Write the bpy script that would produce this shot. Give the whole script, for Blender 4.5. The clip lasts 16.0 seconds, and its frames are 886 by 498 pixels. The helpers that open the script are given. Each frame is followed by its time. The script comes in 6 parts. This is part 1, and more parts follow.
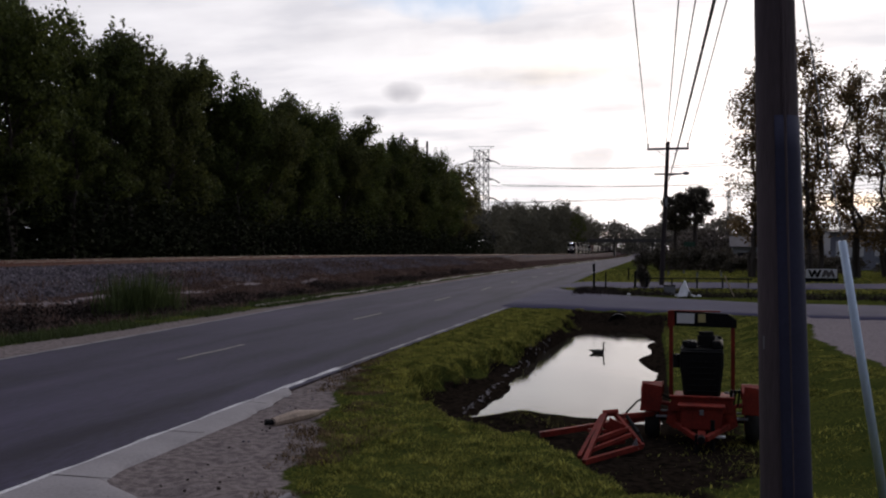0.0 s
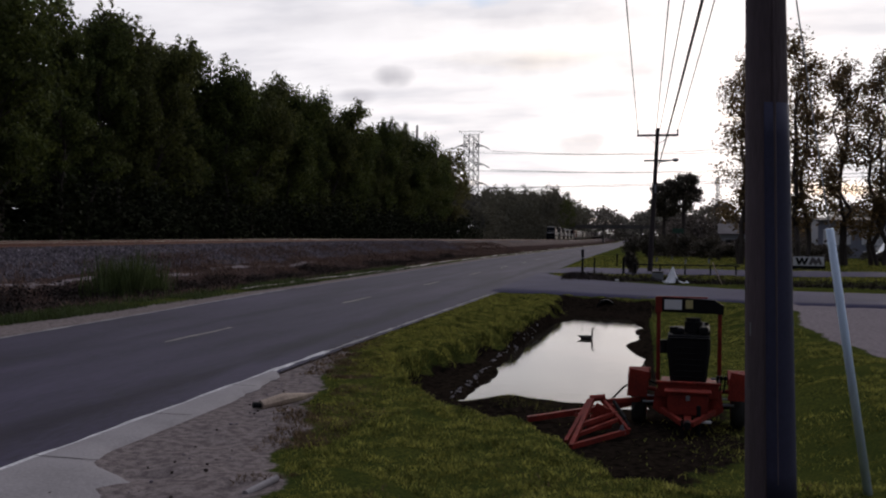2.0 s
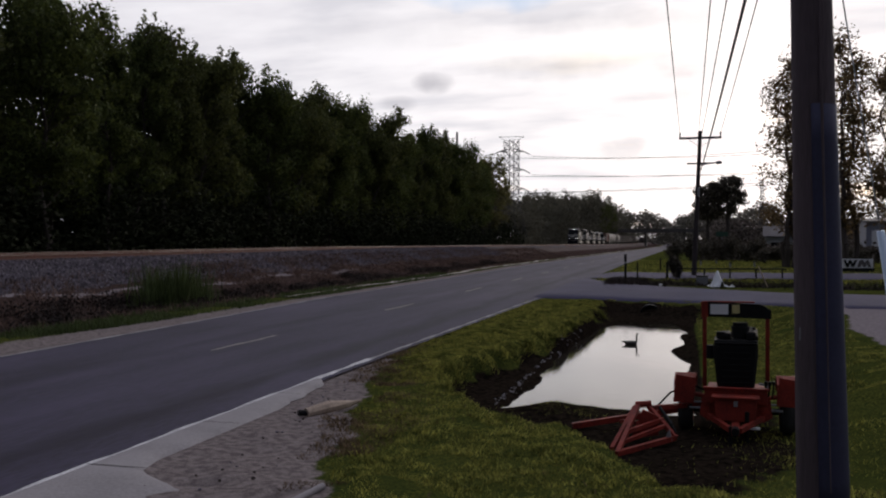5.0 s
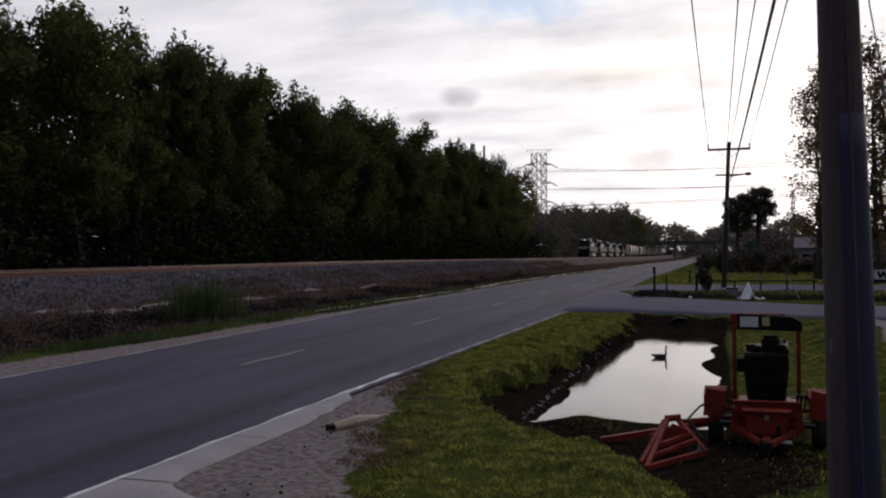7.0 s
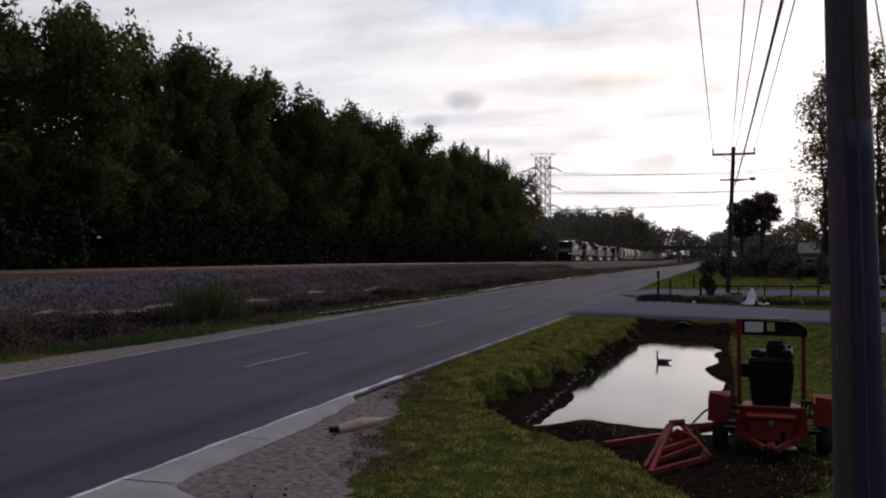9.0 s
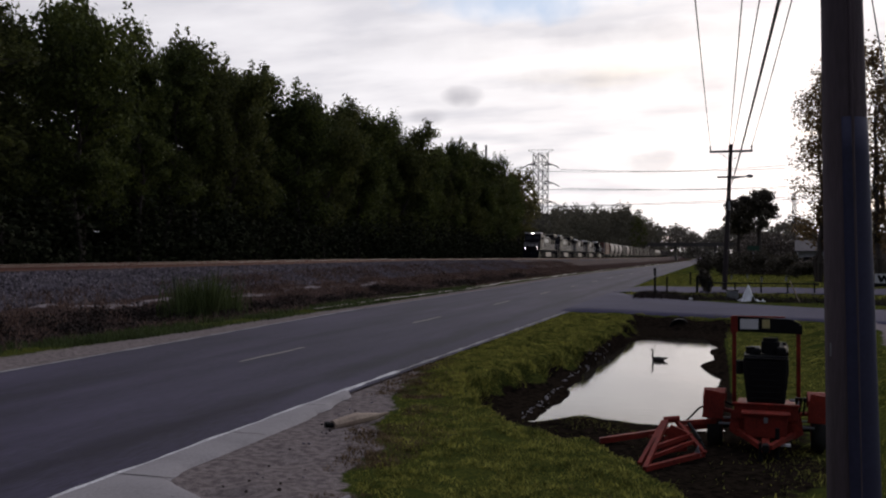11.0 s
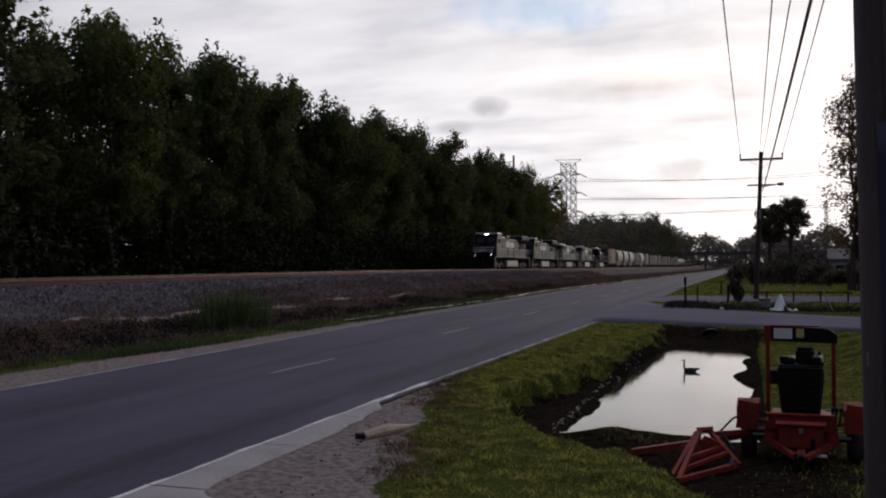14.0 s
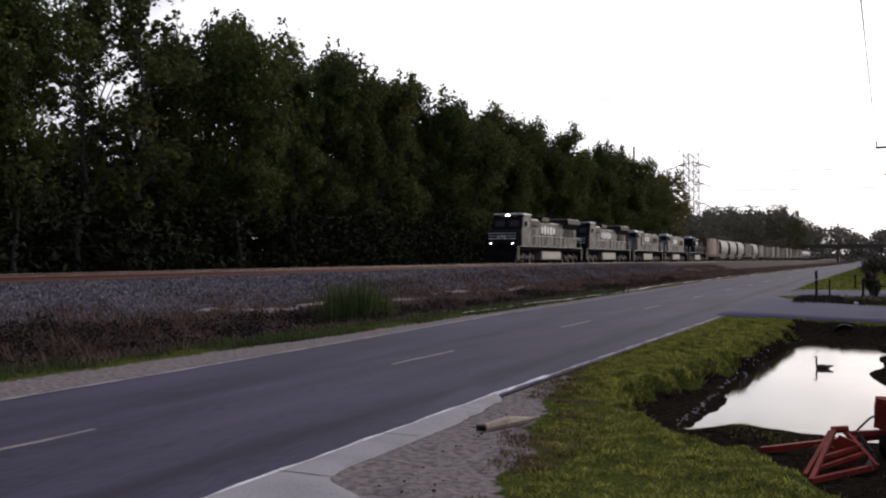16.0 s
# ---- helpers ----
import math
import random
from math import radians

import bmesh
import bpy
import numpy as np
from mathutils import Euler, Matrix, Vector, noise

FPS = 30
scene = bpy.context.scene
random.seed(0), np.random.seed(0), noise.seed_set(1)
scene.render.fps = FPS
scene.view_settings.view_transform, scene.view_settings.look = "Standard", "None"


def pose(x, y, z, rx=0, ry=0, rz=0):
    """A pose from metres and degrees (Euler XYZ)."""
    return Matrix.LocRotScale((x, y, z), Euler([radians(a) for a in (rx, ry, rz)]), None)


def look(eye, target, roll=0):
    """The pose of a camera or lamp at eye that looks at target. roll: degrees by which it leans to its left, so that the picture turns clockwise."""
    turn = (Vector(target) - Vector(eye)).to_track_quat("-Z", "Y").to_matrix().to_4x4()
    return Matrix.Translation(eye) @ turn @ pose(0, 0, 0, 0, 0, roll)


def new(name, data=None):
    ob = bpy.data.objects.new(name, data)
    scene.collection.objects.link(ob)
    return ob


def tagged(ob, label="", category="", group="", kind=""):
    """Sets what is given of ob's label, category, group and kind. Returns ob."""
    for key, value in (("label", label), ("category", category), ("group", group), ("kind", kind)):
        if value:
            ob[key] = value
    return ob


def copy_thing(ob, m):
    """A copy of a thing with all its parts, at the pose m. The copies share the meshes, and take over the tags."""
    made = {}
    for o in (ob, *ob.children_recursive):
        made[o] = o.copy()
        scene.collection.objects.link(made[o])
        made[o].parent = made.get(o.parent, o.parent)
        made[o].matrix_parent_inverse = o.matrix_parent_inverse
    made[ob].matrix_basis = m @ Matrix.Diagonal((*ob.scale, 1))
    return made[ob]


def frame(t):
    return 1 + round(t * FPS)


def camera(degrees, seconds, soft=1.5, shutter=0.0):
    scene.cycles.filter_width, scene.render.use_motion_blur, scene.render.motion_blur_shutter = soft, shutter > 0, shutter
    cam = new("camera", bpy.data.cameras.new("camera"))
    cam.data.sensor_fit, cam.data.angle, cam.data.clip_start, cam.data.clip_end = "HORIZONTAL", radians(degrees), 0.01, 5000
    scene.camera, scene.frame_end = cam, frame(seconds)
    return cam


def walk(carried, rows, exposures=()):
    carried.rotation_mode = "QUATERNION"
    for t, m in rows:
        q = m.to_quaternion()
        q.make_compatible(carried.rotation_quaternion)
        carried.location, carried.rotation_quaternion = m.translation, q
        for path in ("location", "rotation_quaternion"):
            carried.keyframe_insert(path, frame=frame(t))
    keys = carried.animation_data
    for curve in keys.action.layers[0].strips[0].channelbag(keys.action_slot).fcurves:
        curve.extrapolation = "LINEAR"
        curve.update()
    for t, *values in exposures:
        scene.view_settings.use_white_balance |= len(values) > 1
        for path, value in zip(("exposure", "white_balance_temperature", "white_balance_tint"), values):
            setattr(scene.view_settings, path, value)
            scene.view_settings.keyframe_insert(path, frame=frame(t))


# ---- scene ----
cam = camera(49.85, 16.0, soft=2.1)
PATH = [
    (0.0, 0.000, 2.100, 0.000, 0.000, 12.400), (0.5, 0.022, 2.101, 0.109, -0.137, 12.161),
    (1.0, 0.019, 2.098, -0.716, -0.121, 11.681), (1.5, 0.008, 2.095, -0.942, -0.314, 11.481),
    (2.0, 0.001, 2.097, -0.921, -0.491, 11.748), (2.5, -0.012, 2.099, -1.101, -0.734, 11.878),
    (3.0, -0.021, 2.101, -0.877, -0.659, 11.780), (3.5, -0.020, 2.106, -0.743, -0.506, 12.426),
    (6.0, -0.005, 2.103, -0.259, 0.413, 15.260), (6.5, 0.005, 2.099, 0.196, 0.450, 15.804),
    (7.0, 0.002, 2.106, 0.285, 0.574, 15.887), (7.5, -0.003, 2.102, 0.369, 0.423, 15.808),
    (8.0, -0.003, 2.105, 0.345, 0.322, 15.888), (8.5, -0.013, 2.105, 0.376, 0.221, 16.126),
    (9.0, -0.015, 2.105, 0.475, 0.200, 16.097), (11.5, 0.003, 2.104, 0.132, -0.147, 15.861),
    (12.0, -0.003, 2.102, 0.080, -0.147, 15.758), (12.5, -0.015, 2.102, 0.351, -0.038, 15.900),
    (13.0, -0.018, 2.102, 0.791, 0.057, 16.460), (13.5, -0.020, 2.100, 0.809, 0.142, 17.019),
    (14.0, -0.018, 2.103, 0.877, 0.316, 17.623), (14.5, -0.015, 2.098, 1.076, 0.494, 18.325),
    (15.0, -0.039, 2.090, 0.831, 0.512, 21.096), (15.5, -0.046, 2.098, 0.644, 0.453, 22.868),
    (16.0, -0.049, 2.093, 0.507, 0.338, 24.711)]
walk(cam, [(t, pose(x, 0, z, 90 + pitch, roll, yaw)) for t, x, z, pitch, roll, yaw in PATH],
     [(0, 0.0), (3.5, -0.03), (12.5, -0.06), (14.5, -0.10), (15.0, -0.02), (15.5, 0.32), (16, 0.66)])

# ---- world and light ----
SUN_AZ, SUN_EL = 3.0, 5.0        # degrees right of the road's direction, degrees up


def build_world():
    w = bpy.data.worlds.new("dusk_sky")
    scene.world = w
    w.use_nodes = True
    nt = w.node_tree
    nt.nodes.clear()
    N, L = nt.nodes.new, nt.links.new

    def math_node(op, a, b=None, clamp=False):
        n = N("ShaderNodeMath")
        n.operation, n.use_clamp = op, clamp
        for i, v in enumerate((a, b)):
            if v is None:
                continue
            if isinstance(v, (int, float)):
                n.inputs[i].default_value = v
            else:
                L(v, n.inputs[i])
        return n.outputs[0]

    def ramp(fac, stops):
        r = N("ShaderNodeValToRGB")
        L(fac, r.inputs[0])
        r.color_ramp.elements.remove(r.color_ramp.elements[1])
        for i, (p, c) in enumerate(stops):
            e = r.color_ramp.elements[0] if i == 0 else r.color_ramp.elements.new(p)
            e.position, e.color = p, (*c, 1)
        return r.outputs[0]

    tc = N("ShaderNodeTexCoord")
    sep = N("ShaderNodeSeparateXYZ")
    L(tc.outputs["Generated"], sep.inputs[0])
    sky = N("ShaderNodeTexSky")
    sky.sky_type, sky.sun_disc = "NISHITA", False
    sky.sun_elevation, sky.sun_rotation = radians(SUN_EL), radians(SUN_AZ)
    sky_dim = N("ShaderNodeMix")
    sky_dim.data_type, sky_dim.blend_type = "RGBA", "MULTIPLY"
    sky_dim.inputs[0].default_value = 1
    L(sky.outputs[0], sky_dim.inputs["A"])
    sky_dim.inputs["B"].default_value = (0.115, 0.125, 0.14, 1)
    # cloud sheet: a flat layer seen in perspective
    zc = math_node("MAXIMUM", sep.outputs[2], 0.0)
    zz = math_node("ADD", zc, 0.16)
    u, v = math_node("DIVIDE", sep.outputs[0], zz), math_node("DIVIDE", sep.outputs[1], zz)
    comb = N("ShaderNodeCombineXYZ")
    L(u, comb.inputs[0]), L(v, comb.inputs[1])
    mp = N("ShaderNodeMapping")
    mp.inputs["Scale"].default_value = (0.75, 1.35, 1)
    mp.inputs["Location"].default_value = (3.1, 1.2, 0)
    L(comb.outputs[0], mp.inputs[0])
    n1, n2 = N("ShaderNodeTexNoise"), N("ShaderNodeTexNoise")
    n1.inputs["Scale"].default_value, n1.inputs["Detail"].default_value = 1.1, 5
    n2.inputs["Scale"].default_value, n2.inputs["Detail"].default_value = 2.6, 6
    L(mp.outputs[0], n1.inputs["Vector"]), L(mp.outputs[0], n2.inputs["Vector"])
    cover = ramp(n1.outputs[0], [(0.30, (0.86,) * 3), (0.42, (1,) * 3)])
    # brightness of the cloud sheet falls off away from the low sun
    sd = Vector((math.sin(radians(SUN_AZ)), math.cos(radians(SUN_AZ)), 0.10)).normalized()
    dot = N("ShaderNodeVectorMath")
    dot.operation = "DOT_PRODUCT"
    L(tc.outputs["Generated"], dot.inputs[0])
    dot.inputs[1].default_value = sd
    half = math_node("MULTIPLY_ADD", dot.outputs["Value"], 0.5)
    half.node.inputs[2].default_value = 0.5
    glow = ramp(half, [(0.0, (0.15, 0.16, 0.21)), (0.30, (0.24, 0.255, 0.32)), (0.5, (0.40, 0.42, 0.51)), (0.725, (0.54, 0.55, 0.62)), (0.90, (0.84, 0.83, 0.88)),
                       (0.965, (0.96, 0.94, 0.97)), (0.9925, (1.10, 1.06, 1.06)), (1.0, (1.45, 1.34, 1.28))])
    shade = ramp(n2.outputs[0], [(0.36, (0.80, 0.80, 0.83)), (0.50, (0.96, 0.95, 0.96)), (0.62, (1.06, 1.05, 1.05))])
    cl = N("ShaderNodeMix")
    cl.data_type, cl.blend_type = "RGBA", "MULTIPLY"
    cl.inputs[0].default_value = 1
    L(glow, cl.inputs["A"]), L(shade, cl.inputs["B"])
    # a few small grey clouds: azimuth, elevation, half width, half height (degrees), strength
    az = math_node("MULTIPLY", math_node("ARCTAN2", sep.outputs[0], sep.outputs[1]), 180 / math.pi)
    el = math_node("MULTIPLY", math_node("ARCSINE", sep.outputs[2]), 180 / math.pi)
    wob = N("ShaderNodeTexNoise")
    wob.inputs["Scale"].default_value, wob.inputs["Detail"].default_value = 22, 3
    L(tc.outputs["Generated"], wob.inputs["Vector"])
    wv = math_node("SUBTRACT", wob.outputs[0], 0.5)
    total = None
    for a0, e0, ha, he, k in ((-14.7, 9.3, 1.2, 0.6, 0.52), (-16.9, 8.1, 1.1, 0.45, 0.30), (-3.6, 5.2, 2.4, 0.8, 0.34),
                              (-4.5, 10.0, 6.5, 0.9, 0.28), (-4.0, 12.6, 5.0, 0.8, 0.24), (-1.5, 8.3, 3.0, 0.5, 0.16), (-17.0, 12.2, 5.0, 1.0, 0.14)):
        da = math_node("DIVIDE", math_node("ADD", az, -a0), ha)
        de = math_node("DIVIDE", math_node("ADD", el, -e0), he)
        r2 = math_node("ADD", math_node("MULTIPLY", da, da), math_node("MULTIPLY", de, de))
        r2 = math_node("ADD", r2, math_node("MULTIPLY", wv, 3.0))
        s = math_node("MULTIPLY", math_node("SUBTRACT", 1.0, math_node("MULTIPLY", r2, 0.7), True), k)
        total = s if total is None else math_node("ADD", total, s)
    grey = N("ShaderNodeMix")
    grey.data_type, grey.blend_type = "RGBA", "MIX"
    L(math_node("MINIMUM", total, 0.6), grey.inputs[0])
    L(cl.outputs["Result"], grey.inputs["A"])
    grey.inputs["B"].default_value = (0.30, 0.29, 0.34, 1)
    mix = N("ShaderNodeMix")
    mix.data_type = "RGBA"
    L(cover, mix.inputs[0]), L(sky_dim.outputs["Result"], mix.inputs["A"]), L(grey.outputs["Result"], mix.inputs["B"])
    da, de = math_node("DIVIDE", math_node("ADD", az, 11.2), 6.5), math_node("DIVIDE", math_node("ADD", el, -14.7), 1.25)
    r2 = math_node("ADD", math_node("ADD", math_node("MULTIPLY", da, da), math_node("MULTIPLY", de, de)), math_node("MULTIPLY", wv, 2.5))
    gap = math_node("MULTIPLY", math_node("SUBTRACT", 1.0, math_node("MULTIPLY", r2, 0.8), True), 0.75)
    blue = N("ShaderNodeMix")
    blue.data_type = "RGBA"
    L(gap, blue.inputs[0]), L(mix.outputs["Result"], blue.inputs["A"])
    blue.inputs["B"].default_value = (0.52, 0.66, 0.88, 1)
    mix = blue
    # away from the sun an overcast sky is about three times darker at the horizon than overhead
    rise = N("ShaderNodeMapRange")
    rise.inputs["From Max"].default_value, rise.inputs["To Min"].default_value, rise.inputs["To Max"].default_value = 0.8, 0.36, 1.28
    L(zc, rise.inputs["Value"])
    near_sun = N("ShaderNodeMapRange")
    near_sun.inputs["From Min"].default_value, near_sun.inputs["From Max"].default_value = 0.76, 0.92
    L(half, near_sun.inputs["Value"])
    dome = N("ShaderNodeMix")
    L(near_sun.outputs[0], dome.inputs[0]), L(rise.outputs[0], dome.inputs[2])
    dome.inputs[3].default_value = 1.0
    graded_sky = N("ShaderNodeVectorMath")
    graded_sky.operation = "SCALE"
    L(mix.outputs["Result"], graded_sky.inputs[0]), L(dome.outputs[0], graded_sky.inputs["Scale"])
    bg, out = N("ShaderNodeBackground"), N("ShaderNodeOutputWorld")
    L(graded_sky.outputs[0], bg.inputs[0])
    bg.inputs[1].default_value = 1.0
    L(bg.outputs[0], out.inputs[0])


build_world()
sun = new("sun", bpy.data.lights.new("sun", "SUN"))
sun.data.energy, sun.data.angle, sun.data.color = 0.6, radians(14), (1.0, 0.86, 0.70)
sun.matrix_world = look((0, 0, 60), (-60 * math.sin(radians(SUN_AZ + 14)), -60 * math.cos(radians(SUN_AZ + 14)), 60 - 60 * math.tan(radians(11))))

# ---- materials ----


def material(name, color, rough=0.8, metal=0.0, vary=0.25, scale=8.0, fine=60.0, bump=0.2, color2=None, coat=0.0, island=0.0,
             stretch=(1, 1, 1), spec=0.5, mask=None, transl=0.0, obrandom=0.0, emit=0.0):
    """Two noises vary the colour between color and color2; a fine one gives relief."""
    m = bpy.data.materials.new(name)
    m.use_nodes = True
    nt = m.node_tree
    N, L = nt.nodes.new, nt.links.new
    b = nt.nodes["Principled BSDF"]
    tc, mp = N("ShaderNodeTexCoord"), N("ShaderNodeMapping")
    mp.inputs["Scale"].default_value = stretch
    L(tc.outputs["Object"], mp.inputs[0])
    big, small = N("ShaderNodeTexNoise"), N("ShaderNodeTexNoise")
    for n, s, d in ((big, scale, 4), (small, fine, 5)):
        n.inputs["Scale"].default_value, n.inputs["Detail"].default_value = s, d
        L(mp.outputs[0], n.inputs["Vector"])
    add = N("ShaderNodeMath")
    add.operation = "ADD"
    L(big.outputs[0], add.inputs[0]), L(small.outputs[0], add.inputs[1])
    rng = N("ShaderNodeMapRange")
    rng.inputs["From Min"].default_value, rng.inputs["From Max"].default_value = 0.72, 1.28
    L(add.outputs[0], rng.inputs["Value"])
    mix = N("ShaderNodeMix")
    mix.data_type = "RGBA"
    c2 = color2 or tuple(c * (1 - vary) for c in color)
    c1 = color if color2 else tuple(min(1, c * (1 + vary)) for c in color)
    mix.inputs["A"].default_value, mix.inputs["B"].default_value = (*c2, 1), (*c1, 1)
    L(rng.outputs[0], mix.inputs[0])
    col = mix.outputs["Result"]
    if island or obrandom:
        info = N("ShaderNodeNewGeometry") if island else N("ShaderNodeObjectInfo")
        hsv, mr = N("ShaderNodeHueSaturation"), N("ShaderNodeMapRange")
        k = island or obrandom
        mr.inputs["To Min"].default_value, mr.inputs["To Max"].default_value = 1 - k, 1 + k
        L(info.outputs["Random Per Island" if island else "Random"], mr.inputs["Value"])
        L(mr.outputs[0], hsv.inputs["Value"]), L(col, hsv.inputs["Color"])
        col = hsv.outputs[0]
    L(col, b.inputs["Base Color"])
    rr = N("ShaderNodeMapRange")
    rr.inputs["To Min"].default_value, rr.inputs["To Max"].default_value = max(0.03, rough - 0.1), min(1, rough + 0.1)
    L(small.outputs[0], rr.inputs["Value"]), L(rr.outputs[0], b.inputs["Roughness"])
    b.inputs["Metallic"].default_value, b.inputs["Coat Weight"].default_value = metal, coat
    b.inputs["Specular IOR Level"].default_value = spec
    if bump:
        bp = N("ShaderNodeBump")
        bp.inputs["Strength"].default_value, bp.inputs["Distance"].default_value = bump, 0.02
        L(add.outputs[0], bp.inputs["Height"]), L(bp.outputs[0], b.inputs["Normal"])
    if transl:
        tr, ms = N("ShaderNodeBsdfTranslucent"), N("ShaderNodeMixShader")
        ms.inputs[0].default_value = transl
        L(col, tr.inputs[0]), L(b.outputs[0], ms.inputs[1]), L(tr.outputs[0], ms.inputs[2])
        L(ms.outputs[0], nt.nodes["Material Output"].inputs[0])
    if emit:
        b.inputs["Emission Color"].default_value, b.inputs["Emission Strength"].default_value = (*color, 1), emit
    return m


def ground_material():
    """Grass, with bare dirt, mud, brown litter, gravel and wood floor where the attributes say so, ragged at the
    borders. Mud and wood floor also carry painted shade.
    """
    m = bpy.data.materials.new("lawn_and_soil")
    m.use_nodes = True
    nt = m.node_tree
    N, L = nt.nodes.new, nt.links.new
    b = nt.nodes["Principled BSDF"]
    tc = N("ShaderNodeTexCoord")

    def noise_tex(s, d=5):
        n = N("ShaderNodeTexNoise")
        n.inputs["Scale"].default_value, n.inputs["Detail"].default_value = s, d
        L(tc.outputs["Object"], n.inputs["Vector"])
        return n.outputs[0]

    def mixed(f, a, c):
        mx = N("ShaderNodeMix")
        mx.data_type = "RGBA"
        for s, k in ((f, 0), (a, "A"), (c, "B")):
            if isinstance(s, tuple):
                mx.inputs[k].default_value = (*s, 1)
            else:
                L(s, mx.inputs[k])
        return mx.outputs["Result"]

    def ranged(v, lo, hi):
        r = N("ShaderNodeMapRange")
        r.inputs["From Min"].default_value, r.inputs["From Max"].default_value = lo, hi
        L(v, r.inputs["Value"])
        return r.outputs[0]

    big, mid, fine, grain = noise_tex(0.6), noise_tex(3.5), noise_tex(28), noise_tex(11, 12)
    grass = mixed(ranged(big, 0.35, 0.65), (0.048, 0.056, 0.013), (0.105, 0.102, 0.023))
    grass = mixed(ranged(mid, 0.45, 0.72), grass, (0.100, 0.096, 0.020))
    grass = mixed(ranged(fine, 0.62, 0.42), grass, (0.030, 0.042, 0.012))
    # wet mud, taken darker still to hold the shade of the gully
    soils = {"dirt": ((0.225, 0.190, 0.185), (0.125, 0.104, 0.102)), "litter": ((0.075, 0.050, 0.045), (0.024, 0.018, 0.016)),
             "mud_and_shade": ((0.022, 0.016, 0.012), (0.006, 0.005, 0.004)), "gravel": ((0.25, 0.215, 0.225), (0.18, 0.155, 0.16)),
             "forest_shade": ((0.028, 0.024, 0.016), (0.012, 0.012, 0.008))}
    col = grass
    for name, (c1, c2) in soils.items():
        at = N("ShaderNodeAttribute")
        at.attribute_name = name
        wob = N("ShaderNodeMath")
        wob.operation = "MULTIPLY_ADD"
        L(mid, wob.inputs[0])
        wob.inputs[1].default_value = 0.9
        L(at.outputs["Fac"], wob.inputs[2])
        w2 = N("ShaderNodeMath")
        w2.operation = "MULTIPLY_ADD"
        L(fine, w2.inputs[0])
        w2.inputs[1].default_value = 0.5
        L(wob.outputs[0], w2.inputs[2])
        col = mixed(ranged(w2.outputs[0], 1.10, 1.28), col, mixed(ranged(grain, 0.36, 0.62), c2, c1))
    L(col, b.inputs["Base Color"])
    b.inputs["Roughness"].default_value, b.inputs["Specular IOR Level"].default_value = 0.95, 0.0
    bp = N("ShaderNodeBump")
    bp.inputs["Strength"].default_value, bp.inputs["Distance"].default_value = 0.6, 0.05
    L(fine, bp.inputs["Height"]), L(bp.outputs[0], b.inputs["Normal"])
    return m


M_GROUND = ground_material()
M_ASPHALT = material("worn_asphalt", (0.043, 0.0365, 0.062), 0.72, scale=0.9, fine=30, vary=0.5, bump=0.45, spec=0.12, stretch=(1.0, 0.14, 1.0))


def stained_track(m, x0, width, amount):
    """A long dark oily band along x0, ragged at both sides."""
    nt = m.node_tree
    N, L = nt.nodes.new, nt.links.new
    b = nt.nodes["Principled BSDF"]
    col = b.inputs["Base Color"].links[0].from_socket
    tc, sep, mp, nz = N("ShaderNodeTexCoord"), N("ShaderNodeSeparateXYZ"), N("ShaderNodeMapping"), N("ShaderNodeTexNoise")
    L(tc.outputs["Object"], sep.inputs[0]), L(tc.outputs["Object"], mp.inputs[0])
    mp.inputs["Scale"].default_value = (1.6, 0.35, 1)
    nz.inputs["Scale"].default_value, nz.inputs["Detail"].default_value = 1.3, 6
    L(mp.outputs[0], nz.inputs["Vector"])
    off, ab, ad, rg, mx = N("ShaderNodeMath"), N("ShaderNodeMath"), N("ShaderNodeMath"), N("ShaderNodeMapRange"), N("ShaderNodeMix")
    off.inputs[1].default_value, ab.operation, ad.operation = -x0, "ABSOLUTE", "MULTIPLY_ADD"
    L(sep.outputs[0], off.inputs[0]), L(off.outputs[0], ab.inputs[0])
    L(nz.outputs[0], ad.inputs[0]), L(ab.outputs[0], ad.inputs[2])
    ad.inputs[1].default_value = 1.1
    rg.inputs["From Min"].default_value, rg.inputs["From Max"].default_value = width + 0.75, width + 0.35
    L(ad.outputs[0], rg.inputs["Value"])
    mx.data_type = "RGBA"
    sc = N("ShaderNodeMath")
    sc.operation = "MULTIPLY"
    sc.inputs[1].default_value = amount
    L(rg.outputs[0], sc.inputs[0]), L(sc.outputs[0], mx.inputs[0]), L(col, mx.inputs["A"])
    mx.inputs["B"].default_value = (0.017, 0.014, 0.024, 1)
    L(mx.outputs["Result"], b.inputs["Base Color"])


stained_track(M_ASPHALT, -6.25, 0.22, 0.75)
stained_track(M_ASPHALT, -9.6, 0.25, 0.45)
M_DRIVE = material("grey_drive", (0.054, 0.049, 0.086), 0.8, scale=0.4, fine=30, vary=0.2, bump=0.3, spec=0.12)
M_LINE = material("worn_white_paint", (0.74, 0.73, 0.74), 0.8, scale=3, fine=40, color2=(0.30, 0.29, 0.30), bump=0.2)
M_GREYLINE = material("thin_grey_paint", (0.34, 0.33, 0.33), 0.8, scale=1.5, fine=30, color2=(0.10, 0.095, 0.10), bump=0.2)
M_OLDLINE = material("faded_grey_paint", (0.20, 0.185, 0.19), 0.8, scale=2, fine=30, color2=(0.07, 0.065, 0.072), bump=0.2)
M_DASH = material("faded_pale_paint", (0.25, 0.225, 0.20), 0.8, scale=3, fine=40, color2=(0.11, 0.10, 0.095), bump=0.2)
M_CONCRETE = material("old_concrete", (0.240, 0.220, 0.228), 0.85, scale=1.2, fine=30, vary=0.2, bump=0.3)
